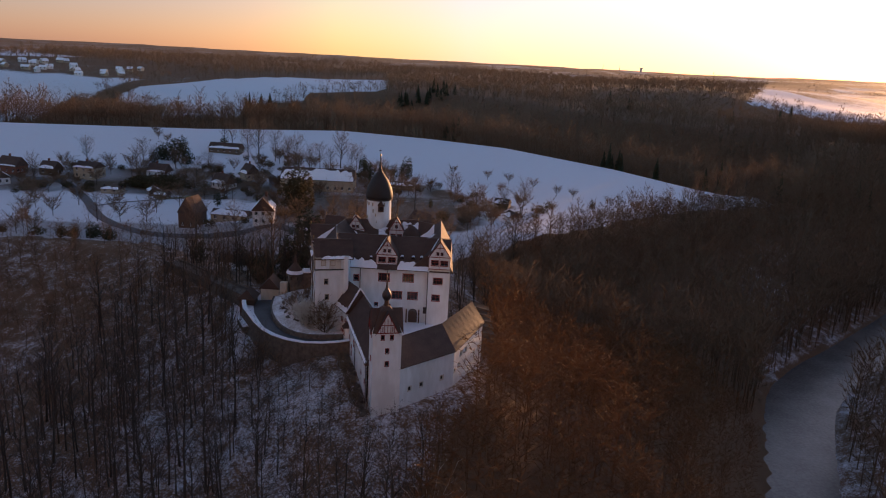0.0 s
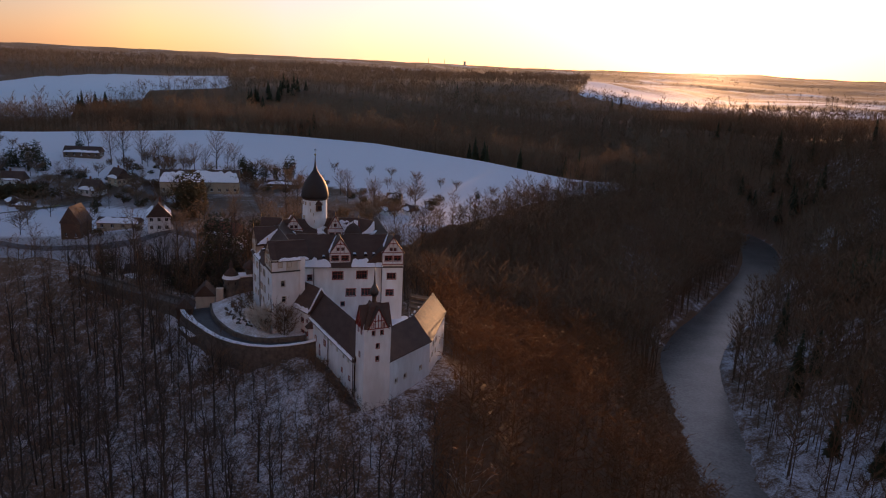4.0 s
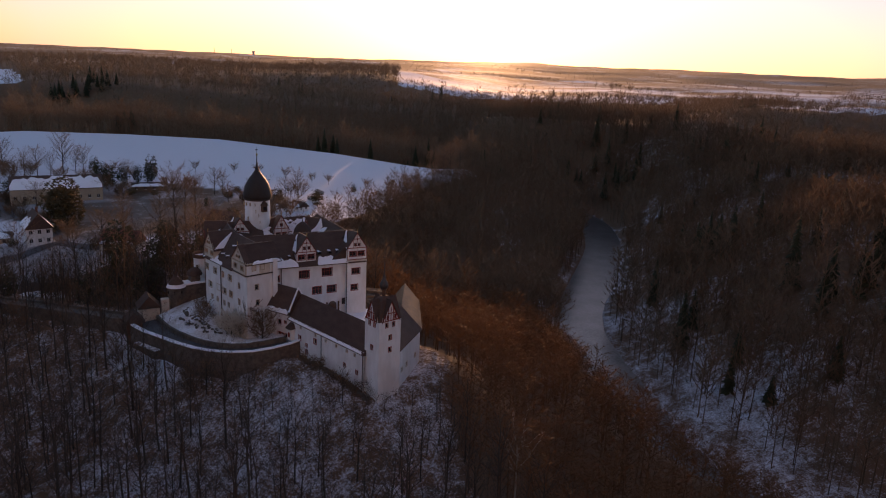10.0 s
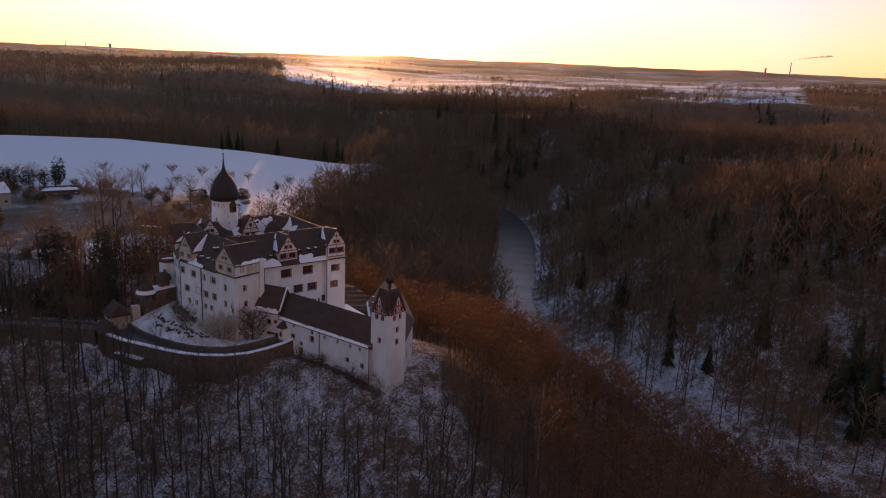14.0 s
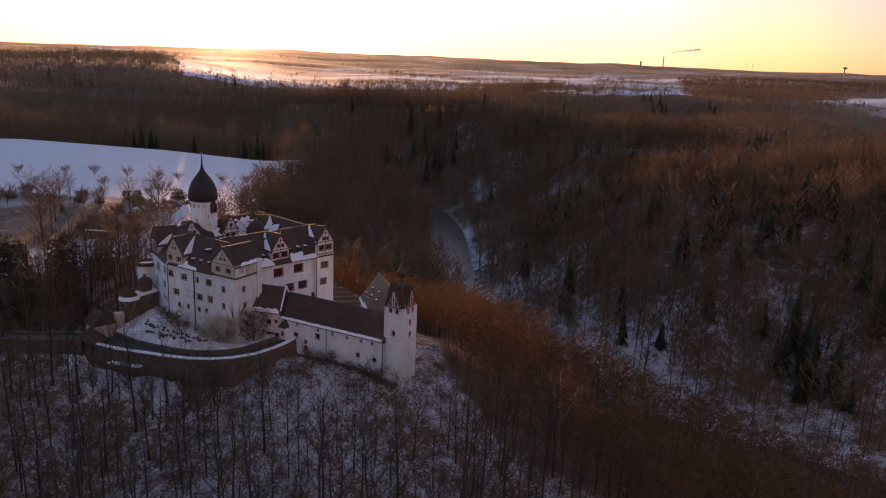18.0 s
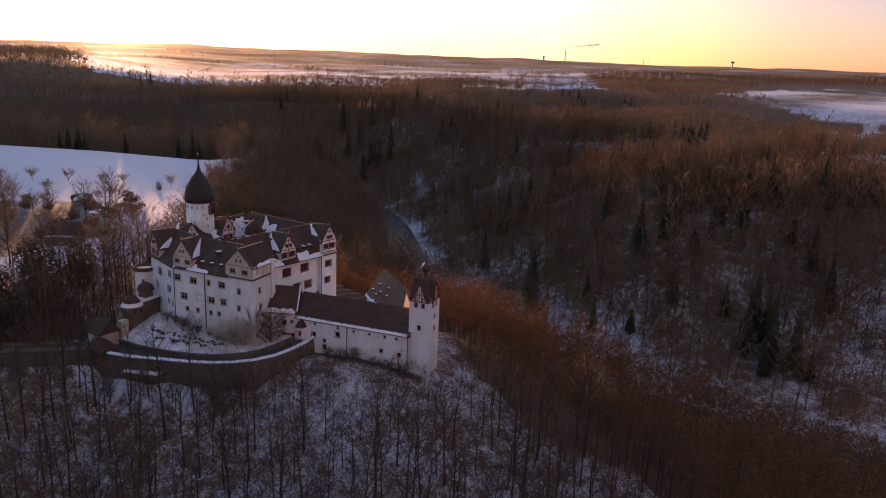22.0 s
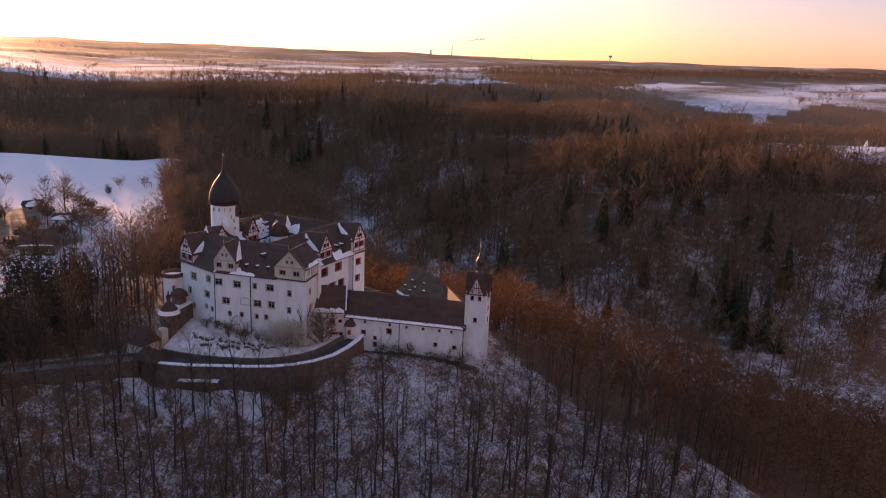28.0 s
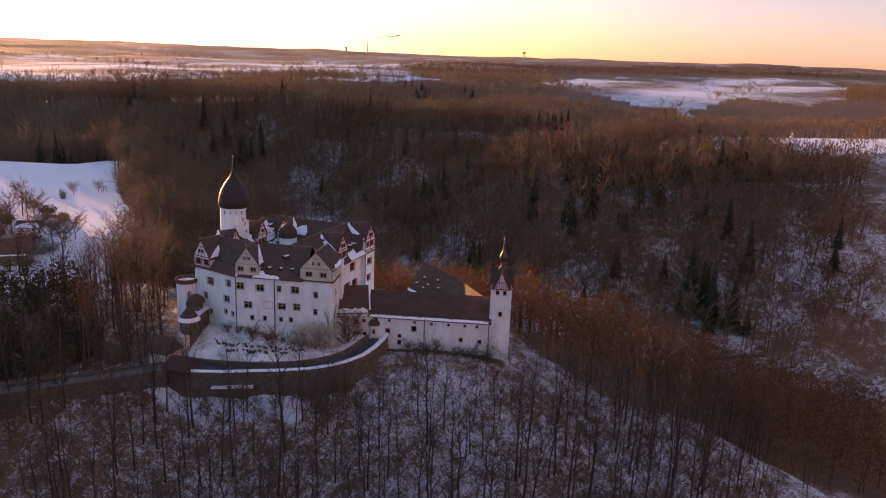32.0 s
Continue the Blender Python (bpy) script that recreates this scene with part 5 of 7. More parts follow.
# the drive behind the parapet, and its snowy bank
IN1 = [(-20.3, 149.2, 1.85), (-22.5, 149.6, 1.55), (-25.0, 149.9, 1.25), (-27.8, 150.6, 0.95), (-30.8, 152.2, 0.65), (-33.4, 154.6, 0.45), (-35.6, 157.6, 0.25), (-37.6, 161.4, 0.15), (-39.3, 165.6, 0.05), (-40.6, 170.0, -0.05), (-41.3, 174.2, -0.15), (-41.8, 178.5, -0.15)]
drive = Shape().loft([[Vector((o.x, o.y, q[2] - 0.5)), Vector((q[0], q[1], q[2] - 0.5))] for o, q in zip(inn, IN1)], close=False)
tagged(new("road", drive.mesh("road", M_ASPHALT)), "dark cleared castle drive between walls", "road", kind="structure")
mid = [(o * 0.6 + Vector(q) * 0.4) for o, q in zip(inn, IN1)]
patch = Shape().loft([[Vector((o.x, o.y, q[2] - 0.44)), Vector((m.x, m.y, q[2] - 0.48))] for o, m, q in zip(inn, offset([(a.x * 0.7 + b[0] * 0.3, a.y * 0.7 + b[1] * 0.3, 0) for a, b in zip(inn, IN1)], 0), IN1)], close=False)
tagged(new("snow_verge", patch.mesh("snow_verge", M_SNOW)), "trodden snow along the drive", "snow", kind="structure")
kerb = thing("bank_wall", "low dark stone wall along the drive", "wall", at=(-36, 162, -1))
ko, ki = offset(IN1, -0.25), offset(IN1, 0.25)
part("wall", Shape().loft([[o + Vector((0, 0, -1.5)), o + Vector((0, 0, 0.5)), i + Vector((0, 0, 0.5)), i + Vector((0, 0, -1.5))] for o, i in zip(ko, ki)]), M_STONE, kerb)
TOPB = [(-20.2, 155.2, 1.6), (-22.5, 154.9, 1.4), (-25.2, 154.2, 1.1), (-27.4, 154.4, 1.0), (-28.4, 157.0, 1.3), (-29.0, 160.0, 1.7), (-29.9, 164.0, 2.2), (-30.7, 168.0, 2.6), (-31.4, 171.6, 3.0), (-31.4, 175.0, 3.0), (-30.8, 178.5, 3.0), (-30.4, 181.5, 2.8)]
bank = Shape()
rows = []
rb = random.Random(3)
for i, (q, t) in enumerate(zip(IN1, TOPB)):
    a, b = Vector(q) + Vector((0, 0, 0.35)), Vector(t)
    rows.append([a.lerp(b, k / 6) + Vector((0, 0, (0.25 * math.sin(k / 6 * math.pi) + 0.2 * (rb.random() - 0.5)) if 0 < k < 6 else 0)) for k in range(7)])
bank.loft(rows, close=False)
tagged(new("snow_bank", bank.mesh("snow_bank", M_BANK, True)), "snow-covered garden bank under the west wall", "bank", kind="structure")
# broken stone ledges running along the bank
for k, i0_, i1_ in ((3, 5, 10), (2, 6, 9)):
    ledge = thing("rock_ledge", "broken brown stone ledge in the snowy garden bank", "rocks", "bank ledges", at=tuple(rows[i0_][k]))
    for i in range(i0_, i1_):
        for j in range(9):
            if rb.random() < 0.12:
                continue
            c0 = rows[i][k].lerp(rows[i + 1][k], (j + rb.random()) / 9) + Vector((0.5 * math.sin(i * 1.7 + j * 0.6) + rb.uniform(-0.3, 0.3), rb.uniform(-0.25, 0.25), rb.uniform(-0.05, 0.1)))
            k_ = rb.uniform(0.16, 0.38)
            st = Shape().lathe(c0.x, c0.y, [(k_, c0.z - 0.25), (k_ * 1.1, c0.z), (k_ * 0.7, c0.z + 0.18), (k_ * 0.2, c0.z + 0.24)], 6, rb.random())
            st.v = [(x + rb.uniform(-0.1, 0.1), y + rb.uniform(-0.1, 0.1), z + rb.uniform(-0.05, 0.05)) for x, y, z in st.v]
            part("stone", st, M_STONE, ledge)
# courtyard ground of the lower ward
cg = Shape().face((-17.5, 147, 2.1), (-8, 128, 1.8), (0, 137, 2.0), (3, 149, 2.2), (3.5, 160, 2.3), (-20, 160, 2.3))
tagged(new("courtyard", cg.mesh("courtyard", M_SNOW)), "snow-covered lower courtyard", "courtyard", kind="structure")

# bartizan with a conical hood and the bridge house beside it
bart = thing("bartizan", "round stone bartizan with a dark conical hood and snowy eaves", "turret", at=(-37, 181, 0))
bx, by = -37.0, 181.0
part("shaft", Shape().lathe(bx, by, [(1.5, -5), (1.4, 2.8), (1.35, 3.2), (1.9, 3.9), (1.9, 6.0)], 14), M_STONE, bart, "brown rubble shaft", smooth=True)
part("hood", Shape().lathe(bx, by, [(2.25, 5.9), (2.25, 6.05), (1.7, 7.0), (1.0, 7.9), (0.35, 8.6), (0.45, 9.2), (0.5, 9.6), (0.2, 10.1), (0.03, 11.0)], 14), M_SLATE, bart, smooth=True)
part("snow", Shape().lathe(bx, by, [(2.27, 6.05), (2.2, 6.2), (1.85, 6.85), (1.8, 6.75)], 14), M_SNOW, bart)
for ang in (-160, -110, -60):
    t = radians(ang)
    o, d = Vector((math.cos(t), math.sin(t), 0)), Vector((-math.sin(t), math.cos(t), 0))
    c = Vector((bx, by, 5.0)) + o * 1.88
    part("window", Shape().beam(c - Vector((0, 0, 0.35)), c + Vector((0, 0, 0.35)), 0.4, 0.12, d), M_GLASS, bart)
walk_way = thing("curtain_wall", "rubble wall walk joining turret and palace", "wall", at=(-33, 182, 0))
part("wall", Shape().loft([[(-36.0, 180.2, z), (-30.0, 181.5, z), (-30.0, 184.0, z), (-35.6, 183.4, z)] for z in (-4, 6.2)]), M_STONE, walk_way)
part("snow", Shape().loft([[(-36.0, 180.0, z), (-30.1, 181.3, z), (-30.1, 184.2, z), (-35.4, 183.6, z)] for z in (6.25, 6.6)]), M_SNOW, walk_way)
hut = part("hut", Shape().loft([[(-33.4, 181.6, z), (-31.2, 182.0, z), (-31.5, 184, z), (-33.7, 183.6, z)] for z in (6.4, 8.2)]), M_STONE, walk_way)
part("hut_roof", Shape().lathe(-32.4, 182.8, [(1.9, 8.1), (1.6, 9.0), (0.9, 9.6), (0.05, 9.9)], 8), M_SLATE, hut)
annex = thing("balcony_annex", "white annex with a roof terrace and dark railing", "house", at=(-30.5, 187, 0))
rnd8 = lambda r, z: [(-29.6 + r * math.cos(t), 187.2 + r * math.sin(t), z) for t in (math.tau * k / 14 for k in range(14))]
part("wall", Shape().loft([rnd8(2.1, -3), rnd8(2.1, 11.2)]), M_PLASTER, annex, smooth=False)
part("railing", Shape().loft([rnd8(2.35, 11.2), rnd8(2.4, 12.1), rnd8(2.2, 12.1), rnd8(2.15, 11.25)], cap=(False, False)), M_TIMBER_BROWN, annex)
part("snow", Shape().loft([rnd8(2.12, 11.22), rnd8(2.12, 11.4)]), M_SNOW, annex)
for q in ((0.7, 9.0, 0.6, 1.1),):
    a, d, o, ln = along((-33.0, 184.5), (-28.7, 184.9))
    window(annex, (-31.8, 185.6), (-29.6, 185.0), *q, "stone")
creeper = thing("wall_creeper", "leafless creeper stems on the corner of the white wall", "creeper", at=(-27.3, 154.6, 4))
rc = random.Random(12)
for p0, p1, u_from, sign in ((B_, A_, 19.6, -1), (A_, D_, 0.7, 1)):
    a_c, d_c, o_c, _ = along(p0, p1)
    for k in range(9):
        u, z, du = u_from + rc.uniform(-0.3, 0.3), rc.uniform(2.5, 8.5), rc.uniform(0.0, 0.5)
        stem = []
        for i in range(rc.randint(5, 9)):
            stem.append(a_c + d_c * u + o_c * 0.05 + Vector((0, 0, z)))
            u += sign * (du + rc.uniform(-0.35, 0.35))
            z += rc.uniform(0.1, 0.75)
            u = min(max(u, 0.15), 20.1)
        part("stem", Shape().tube(stem, [0.055 - 0.045 * i / len(stem) for i in range(len(stem))], 4), M_BARK, creeper)
shelf_l = thing("wall_ledge", "narrow stone ledge with snow below the terrace parapet", "ledge", at=(-45, 166, -2))
LL = [(-43.6, 161.6, -1.7), (-44.7, 163.8, -1.7), (-45.8, 166.0, -1.75), (-46.8, 168.4, -1.85)]
lo_, li_ = offset(LL, -1.5), offset(LL, 0.4)
part("stone", Shape().loft([[o + Vector((0, 0, -1.2)), o, i, i + Vector((0, 0, -1.2))] for o, i in zip(lo_, li_)]), M_STONE, shelf_l)
part("snow", Shape().loft([[o + Vector((0, 0, 0.02)), o + Vector((0, 0, 0.12)), i + Vector((0, 0, 0.2)), i + Vector((0, 0, 0.02))] for o, i in zip(lo_, li_)]), M_SNOW, shelf_l, "thin snow cover")
lodge = thing("bridge_lodge", "small ruined white lodge with a dark pitched roof", "house", at=(-43, 182, 0))
part("wall", Shape().box(-45.5, -41.0, 180, 184, -4, 2.2), M_PLASTER_OLD, lodge)
part("roof", ridge_roof((-43.25, 184.3), (-43.25, 179.8), 2.25, 2.25, 2.2, 4.6, 0.3), M_SLATE, lodge)
part("pier", Shape().box(-40.6, -38.9, 179.5, 181.0, -4, 3.6), M_PLASTER_OLD, lodge)
lod2 = thing("ramp_shelter", "low timber shelter with a dark hipped roof", "shelter", at=(-47, 174, 0))
part("wall", Shape().box(-49.0, -45.6, 173.2, 177.2, -5, 1.4), M_TIMBER_BROWN, lod2)
part("roof", ridge_roof((-47.3, 177.5), (-47.3, 172.9), 1.8, 1.8, 1.4, 3.2, 0.35, (1.0, 1.0)), M_SLATE, lod2)
bridge = thing("bridge_wall", "long low stone bridge wall dusted with snow", "wall", at=(-72, 200, -4))
BL = [(-48.0, 178, 0.4), (-57, 186.8, 0.2), (-68, 197.5, 0.0), (-78, 207, -0.4)]
bo, bi = offset(BL, -2.2), offset(BL, 2.2)
part("wall", Shape().loft([[Vector((o.x, o.y, -12)), o, i, Vector((i.x, i.y, -12))] for o, i in zip(bo, bi)]), M_STONE, bridge)
for k in (-2.0, 2.0):
    ln_ = offset(BL, k)
    part("parapet", Shape().loft([[p + Vector((0.0, -0.2, 0)), p + Vector((0, -0.2, 0.55)), p + Vector((0, 0.2, 0.55)), p + Vector((0, 0.2, 0))] for p in ln_]), M_STONE, bridge)
# stepped terraces east of the palace
ter = thing("garden_terrace", "stepped garden terrace with low walls beside the palace", "terrace", at=(9, 165, 0))
for i in range(5):
    part("step_wall", Shape().beam((4.2 + i * 0.5, 160 + i * 2.6, 1.2 + i * 0.45), (12.5 - i * 0.2, 157 + i * 2.9, 0.6 + i * 0.45), 0.5, 1.3), M_STONE, ter)
    part("bed", Shape().face((4.2 + i * 0.5, 160.2 + i * 2.6, 1.7 + i * 0.45), (12.5 - i * 0.2, 157.2 + i * 2.9, 1.1 + i * 0.45), (12.3 - i * 0.2, 160.1 + i * 2.9, 1.2 + i * 0.45), (4.7 + i * 0.5, 162.6 + i * 2.6, 1.8 + i * 0.45)), M_BARK, ter)

# ---- the village on the terrace behind ----
def house(name, label, x, y, yaw, w, d, h, rise, wall_mat, roof_mat, snow=0.9, rows_=2, cols=3, chimney=True, zz=None):
    """A pitched house: gable ends face the local y, ridge along local y. w across, d deep."""
    z0 = (z_at(x, y) if zz is None else zz) - 0.3
    m = pose(x, y, z0, 0, 0, yaw)
    T = thing(name, label, "house", at=(x, y, z0))
    V = lambda a, b, c: m @ Vector((a, b, c))
    b = Shape()
    corner = [(-w / 2, -d / 2), (w / 2, -d / 2), (w / 2, d / 2), (-w / 2, d / 2)]
    wc = [(V(*p, 0).x, V(*p, 0).y) for p in corner]
    zb = z0 - 2.5
    wins = {}
    for i, ln in enumerate((w, d, w, d)):
        n = cols if i % 2 == 0 else max(2, int(ln / 3))
        wins[i] = [(ln * (k + 0.5) / n, z0 + 1.6 + 2.7 * r_, 0.95, 1.2) for k in range(n) for r_ in range(rows_)]
        wall(b, wc[i], wc[(i + 1) % 4], zb, z0 + h, wins[i], 0.2)
    for s in (-1, 1):
        b.face(V(-w / 2 * -s, d / 2 * s, h), V(w / 2 * -s, d / 2 * s, h), V(0, d / 2 * s, h + rise))
    part("wall", b, wall_mat, T)
    for i in (0, 1, 3):
        for q in wins[i]:
            a, dd, o, ln = along(wc[i], wc[(i + 1) % 4])
            at = lambda x_, y_, k: a + dd * (q[0] + x_) + Vector((0, 0, q[1] + y_)) + o * k
            wv = part("window", Shape().beam(at(-0.6, -0.65, 0.03), at(0.6, -0.65, 0.03), 0.14, 0.1).beam(at(0, -0.6, -0.1), at(0, 0.6, -0.1), 0.07, 0.06, dd), M_PLASTER, T)
            part("pane", Shape().face(at(-0.475, -0.6, -0.15), at(0.475, -0.6, -0.15), at(0.475, 0.6, -0.15), at(-0.475, 0.6, -0.15)), M_GLASS, wv)
    for s in (-1, 1):
        q = [V(x_, s * (d / 2 + 0.02), h + rise * 0.3 + z_) for x_, z_ in ((-0.45, 0), (0.45, 0), (0.45, 0.95), (-0.45, 0.95))]
        q2 = [V(x_, s * (d / 2 - 0.1), h + rise * 0.3 + z_) for x_, z_ in ((-0.45, 0), (0.45, 0), (0.45, 0.95), (-0.45, 0.95))]
        part("attic_window", Shape().loft([q2, q]), M_GLASS, T)
    a0, a1 = V(0, -d / 2, 0), V(0, d / 2, 0)
    rf = part("roof", ridge_roof((a0.x, a0.y), (a1.x, a1.y), w / 2, w / 2, z0 + h, z0 + h + rise, 0.4), roof_mat, T)
    if snow:
        rnd_ = random.Random(int(x * 7 + y))
        for s in (-1, 1):
            roof_snow(rf, (a0.x, a0.y), (a1.x, a1.y), s, w / 2, z0 + h, z0 + h + rise, 0.0, d, 0.0, snow * rnd_.uniform(0.75, 1.0), 0.4, int(x + y), 1.2)
    if chimney:
        c = V(0.6, d * 0.15, 0)
        part("chimney", Shape().box(c.x - 0.35, c.x + 0.35, c.y - 0.35, c.y + 0.35, z0 + h, z0 + h + rise + 1.0), M_TILE, T)
    return T


house("long_barn", "long ochre barn with a snow-covered roof and lean-to", -57, 330, 90, 11, 32, 5.2, 4.2, M_CREAM, M_SLATE, 0.9, 1, 3, False)
house("village_house", "white three-storey house with a steep gable and snowy roof", -65.0, 263, 8, 7.2, 10, 5.8, 4.2, M_PLASTER, M_SLATE, 0.7, 2, 3)
house("timber_barn", "tall dark boarded barn with a steep hipped roof", -92, 266, -14, 6.6, 8, 6.2, 5.0, M_TIMBER_BROWN, M_SLATE, 0, 1, 2, False)
house("flat_workshop", "low long shed with a snow-covered roof", -79, 271, 82, 6, 14, 2.8, 1.4, M_CREAM, M_SLATE, 0.95, 1, 3, False)
house("village_house", "pale house with dormer and dark roof in front of dark trees", -136, 350, 80, 7, 9.5, 3.2, 3.2, M_PLASTER, M_SLATE, 0.25, 1, 3)
house("village_house", "pale village house with snowy roof among gardens", -102, 338, 60, 7, 9, 3.0, 3.8, M_PLASTER, M_SLATE, 0.35, 1, 3)
house("village_house", "pale village house with a dark gabled roof", -94, 353, 40, 6.5, 8, 3.6, 3.8, M_CREAM, M_SLATE, 0.35, 1, 3)
house("village_house", "village house with a red gable wall and dark roof", -203, 345, 74, 7, 11, 4.0, 3.6, M_TILE, M_SLATE, 0.15, 1, 3)
house("village_house", "small pale village house with a snowy roof", -200, 328, 40, 8, 9, 3.4, 3.0, M_PLASTER, M_SLATE, 0.85, 1, 3)
house("village_house", "brown village house with a snow-dusted dark roof", -185, 345, 78, 6, 8, 3.6, 2.8, M_WOOD, M_SLATE, 0.5, 1, 3)
house("village_house", "square ochre village house with a snowy roof ridge", -166, 343, 76, 8, 11, 5.4, 2.2, M_CREAM, M_SLATE, 0.3, 2, 3)
house("farm_shed", "long dark farm shed with partly snowy roof on the hill", -118, 397, 84, 7, 17, 2.8, 2.4, M_WOOD, M_SLATE, 0.4, 1, 3, False)
house("garden_shed", "small garden shed under thick snow", -128, 322, 30, 5, 6, 2.2, 1.6, M_WOOD, M_SLATE, 0.97, 1, 2, False)
house("garden_shed", "small garden shed under thick snow", -122, 316, 80, 4, 6, 2.2, 1.4, M_WOOD, M_SLATE, 0.97, 1, 2, False)
house("garden_shed", "low garage with a snowy flat roof", -146, 322, 85, 6, 8, 2.2, 0.8, M_CREAM, M_SLATE, 0.97, 1, 2, False)
house("tiled_cottage", "low cottage with a red tiled roof patched with snow", -42, 246, 60, 8, 11, 2.8, 3.4, M_PLASTER_OLD, M_TILE, 0.25, 1, 3, False)
house("stable", "low dark stable with snow on the roof", -22, 336, 84, 5, 14, 2.4, 1.2, M_WOOD, M_SLATE, 0.8, 1, 3, False)
house("allotment_hut", "white allotment hut in low sunlight", 17, 284, 30, 5, 7, 2.4, 1.6, M_PLASTER, M_SLATE, 0.8, 1, 2, False)
house("allotment_hut", "small timber allotment hut with a snowy roof", 24, 310, 70, 4.5, 6, 2.4, 1.6, M_CREAM, M_SLATE, 0.8, 1, 2, False)
house("allotment_hut", "small timber allotment hut with a snowy roof", 26, 283, 20, 4.5, 6, 2.4, 1.6, M_PLASTER, M_SLATE, 0.8, 1, 2, False)
house("garden_house", "brown garden house with a dark hipped roof", -8, 262, 40, 7, 9, 3.4, 3.6, M_WOOD, M_SLATE, 0.1, 1, 2, False)
house("lodge_house", "low lodge with a snow-streaked roof beside the castle drive", -64, 226, 70, 7, 12, 2.6, 2.8, M_PLASTER_OLD, M_SLATE, 0.4, 1, 3, False)


def lane(name, label, pts, w, mat, lift=0.10):
    s = Shape()
    fine_ = []
    for a, b in zip(pts, pts[1:]):
        n = max(1, int(math.hypot(b[0] - a[0], b[1] - a[1]) / 3))
        fine_ += [(a[0] + (b[0] - a[0]) * k / n, a[1] + (b[1] - a[1]) * k / n) for k in range(n)]
    fine_.append(pts[-1])
    rows_ = []
    for i, p in enumerate(fine_):
        a, b = fine_[max(i - 1, 0)], fine_[min(i + 1, len(fine_) - 1)]
        d = Vector((b[0] - a[0], b[1] - a[1], 0)).normalized()
        o = Vector((d.y, -d.x, 0))
        rows_.append([Vector((p[0], p[1], 0)) + o * k * w / 2 for k in (-1, -0.33, 0.33, 1)])
    for r_ in rows_:
        for q in r_:
            q.z = z_at(q.x, q.y) + lift
    s.loft(rows_, close=False)
    tagged(new(name, s.mesh(name, mat)), label, "road", kind="structure")


lane("road", "cleared dark village lane winding down the snowy slope", [(-196, 338), (-183, 336), (-175, 334), (-164, 324), (-154, 311), (-144, 296), (-137, 284), (-129, 273), (-119, 263), (-109, 257), (-98, 254), (-84, 252), (-70, 252), (-58, 258), (-59, 266), (-65, 286), (-71, 309), (-77, 330), (-83, 352), (-90, 364)], 3.8, M_ASPHALT, 0.18)
lane("road", "narrow dark garden path below the hedges", [(-142, 290), (-137, 297), (-130, 304), (-119, 313), (-108, 321), (-100, 326)], 1.8, M_ASPHALT, 0.16)
lane("grass_verge", "strip of yellow-green winter grass beside the garden path", [(-123, 312), (-117, 316.5), (-111, 321)], 1.6, M_GRASS, 0.2)
lane("road", "gravel lane from the village to the castle", [(-58, 256), (-40, 240), (-36, 220), (-38, 200), (-43, 186)], 4.0, M_ASPHALT, 0.18)

# ---- trees ----
def branchy(seed, tall, spread_, limbs, twigs, fine, lean=0.0, low=0.35, thick=0.011, steep=1.0, hair=1.0):
    """A bare tree: tapered trunk and limbs as one shape, twigs as another."""
    r = random.Random(seed)
    wood, spray = Shape(), Shape()
    pts, rad = [], []
    x = y = 0.0
    for i in range(7):
        f = i / 6
        x += (r.random() - 0.5) * 0.05 * tall * f + lean * tall / 7
        y += (r.random() - 0.5) * 0.05 * tall * f
        pts.append(Vector((x, y, f * tall - (0.6 if i == 0 else 0))))
        rad.append(tall * thick * (1 - f) ** 0.8 + 0.02)
    wood.tube(pts, rad, 5)

    def on_trunk(f):
        k = min(int(f * 6), 5)
        return pts[k].lerp(pts[k + 1], f * 6 - k), rad[k]

    def blade(a, b, w):
        d = (b - a)
        s = d.cross(Vector((r.random() - 0.5, r.random() - 0.5, r.random() - 0.5)))
        s = s.normalized() * w if s.length > 1e-5 else Vector((w, 0, 0))
        spray.face(a - s, a + s, b)

    for i in range(limbs):
        f = low + (0.97 - low) * (i + r.random()) / limbs
        p, rr = on_trunk(f)
        az = i * 2.4 + r.random() * 0.9
        out = spread_ * (0.55 + 0.55 * r.random()) * (1 - abs((f - low) / (1 - low) - 0.35) * 0.85)
        rise = out * (0.7 + 0.9 * r.random()) * steep
        d = Vector((math.cos(az), math.sin(az), 0))
        q1 = p + d * out * 0.45 + Vector((0, 0, rise * 0.35))
        q2 = p + d * out + Vector((0, 0, rise))
        w = max(0.03, min(rr * 0.55, 0.13))
        wood.tube([p, q1, q2], [w, w * 0.65, 0.015], 3)
        for j in range(twigs):
            g = 0.25 + 0.75 * (j + r.random()) / twigs
            b = p.lerp(q1, g * 2) if g < 0.5 else q1.lerp(q2, g * 2 - 1)
            dd = Vector((math.cos(az + r.uniform(-1.4, 1.4)), math.sin(az + r.uniform(-1.4, 1.4)), r.uniform(0.1, 1.3))).normalized()
            e = b + dd * out * r.uniform(0.3, 0.6)
            blade(b, e, 0.05 * hair)
            for k in range(fine):
                h = b.lerp(e, r.uniform(0.15, 1.0))
                d3 = (dd + Vector((r.uniform(-1, 1), r.uniform(-1, 1), r.uniform(-0.4, 0.9)))).normalized()
                blade(h, h + d3 * r.uniform(0.6, 1.6), 0.032 * hair)
    return wood, spray


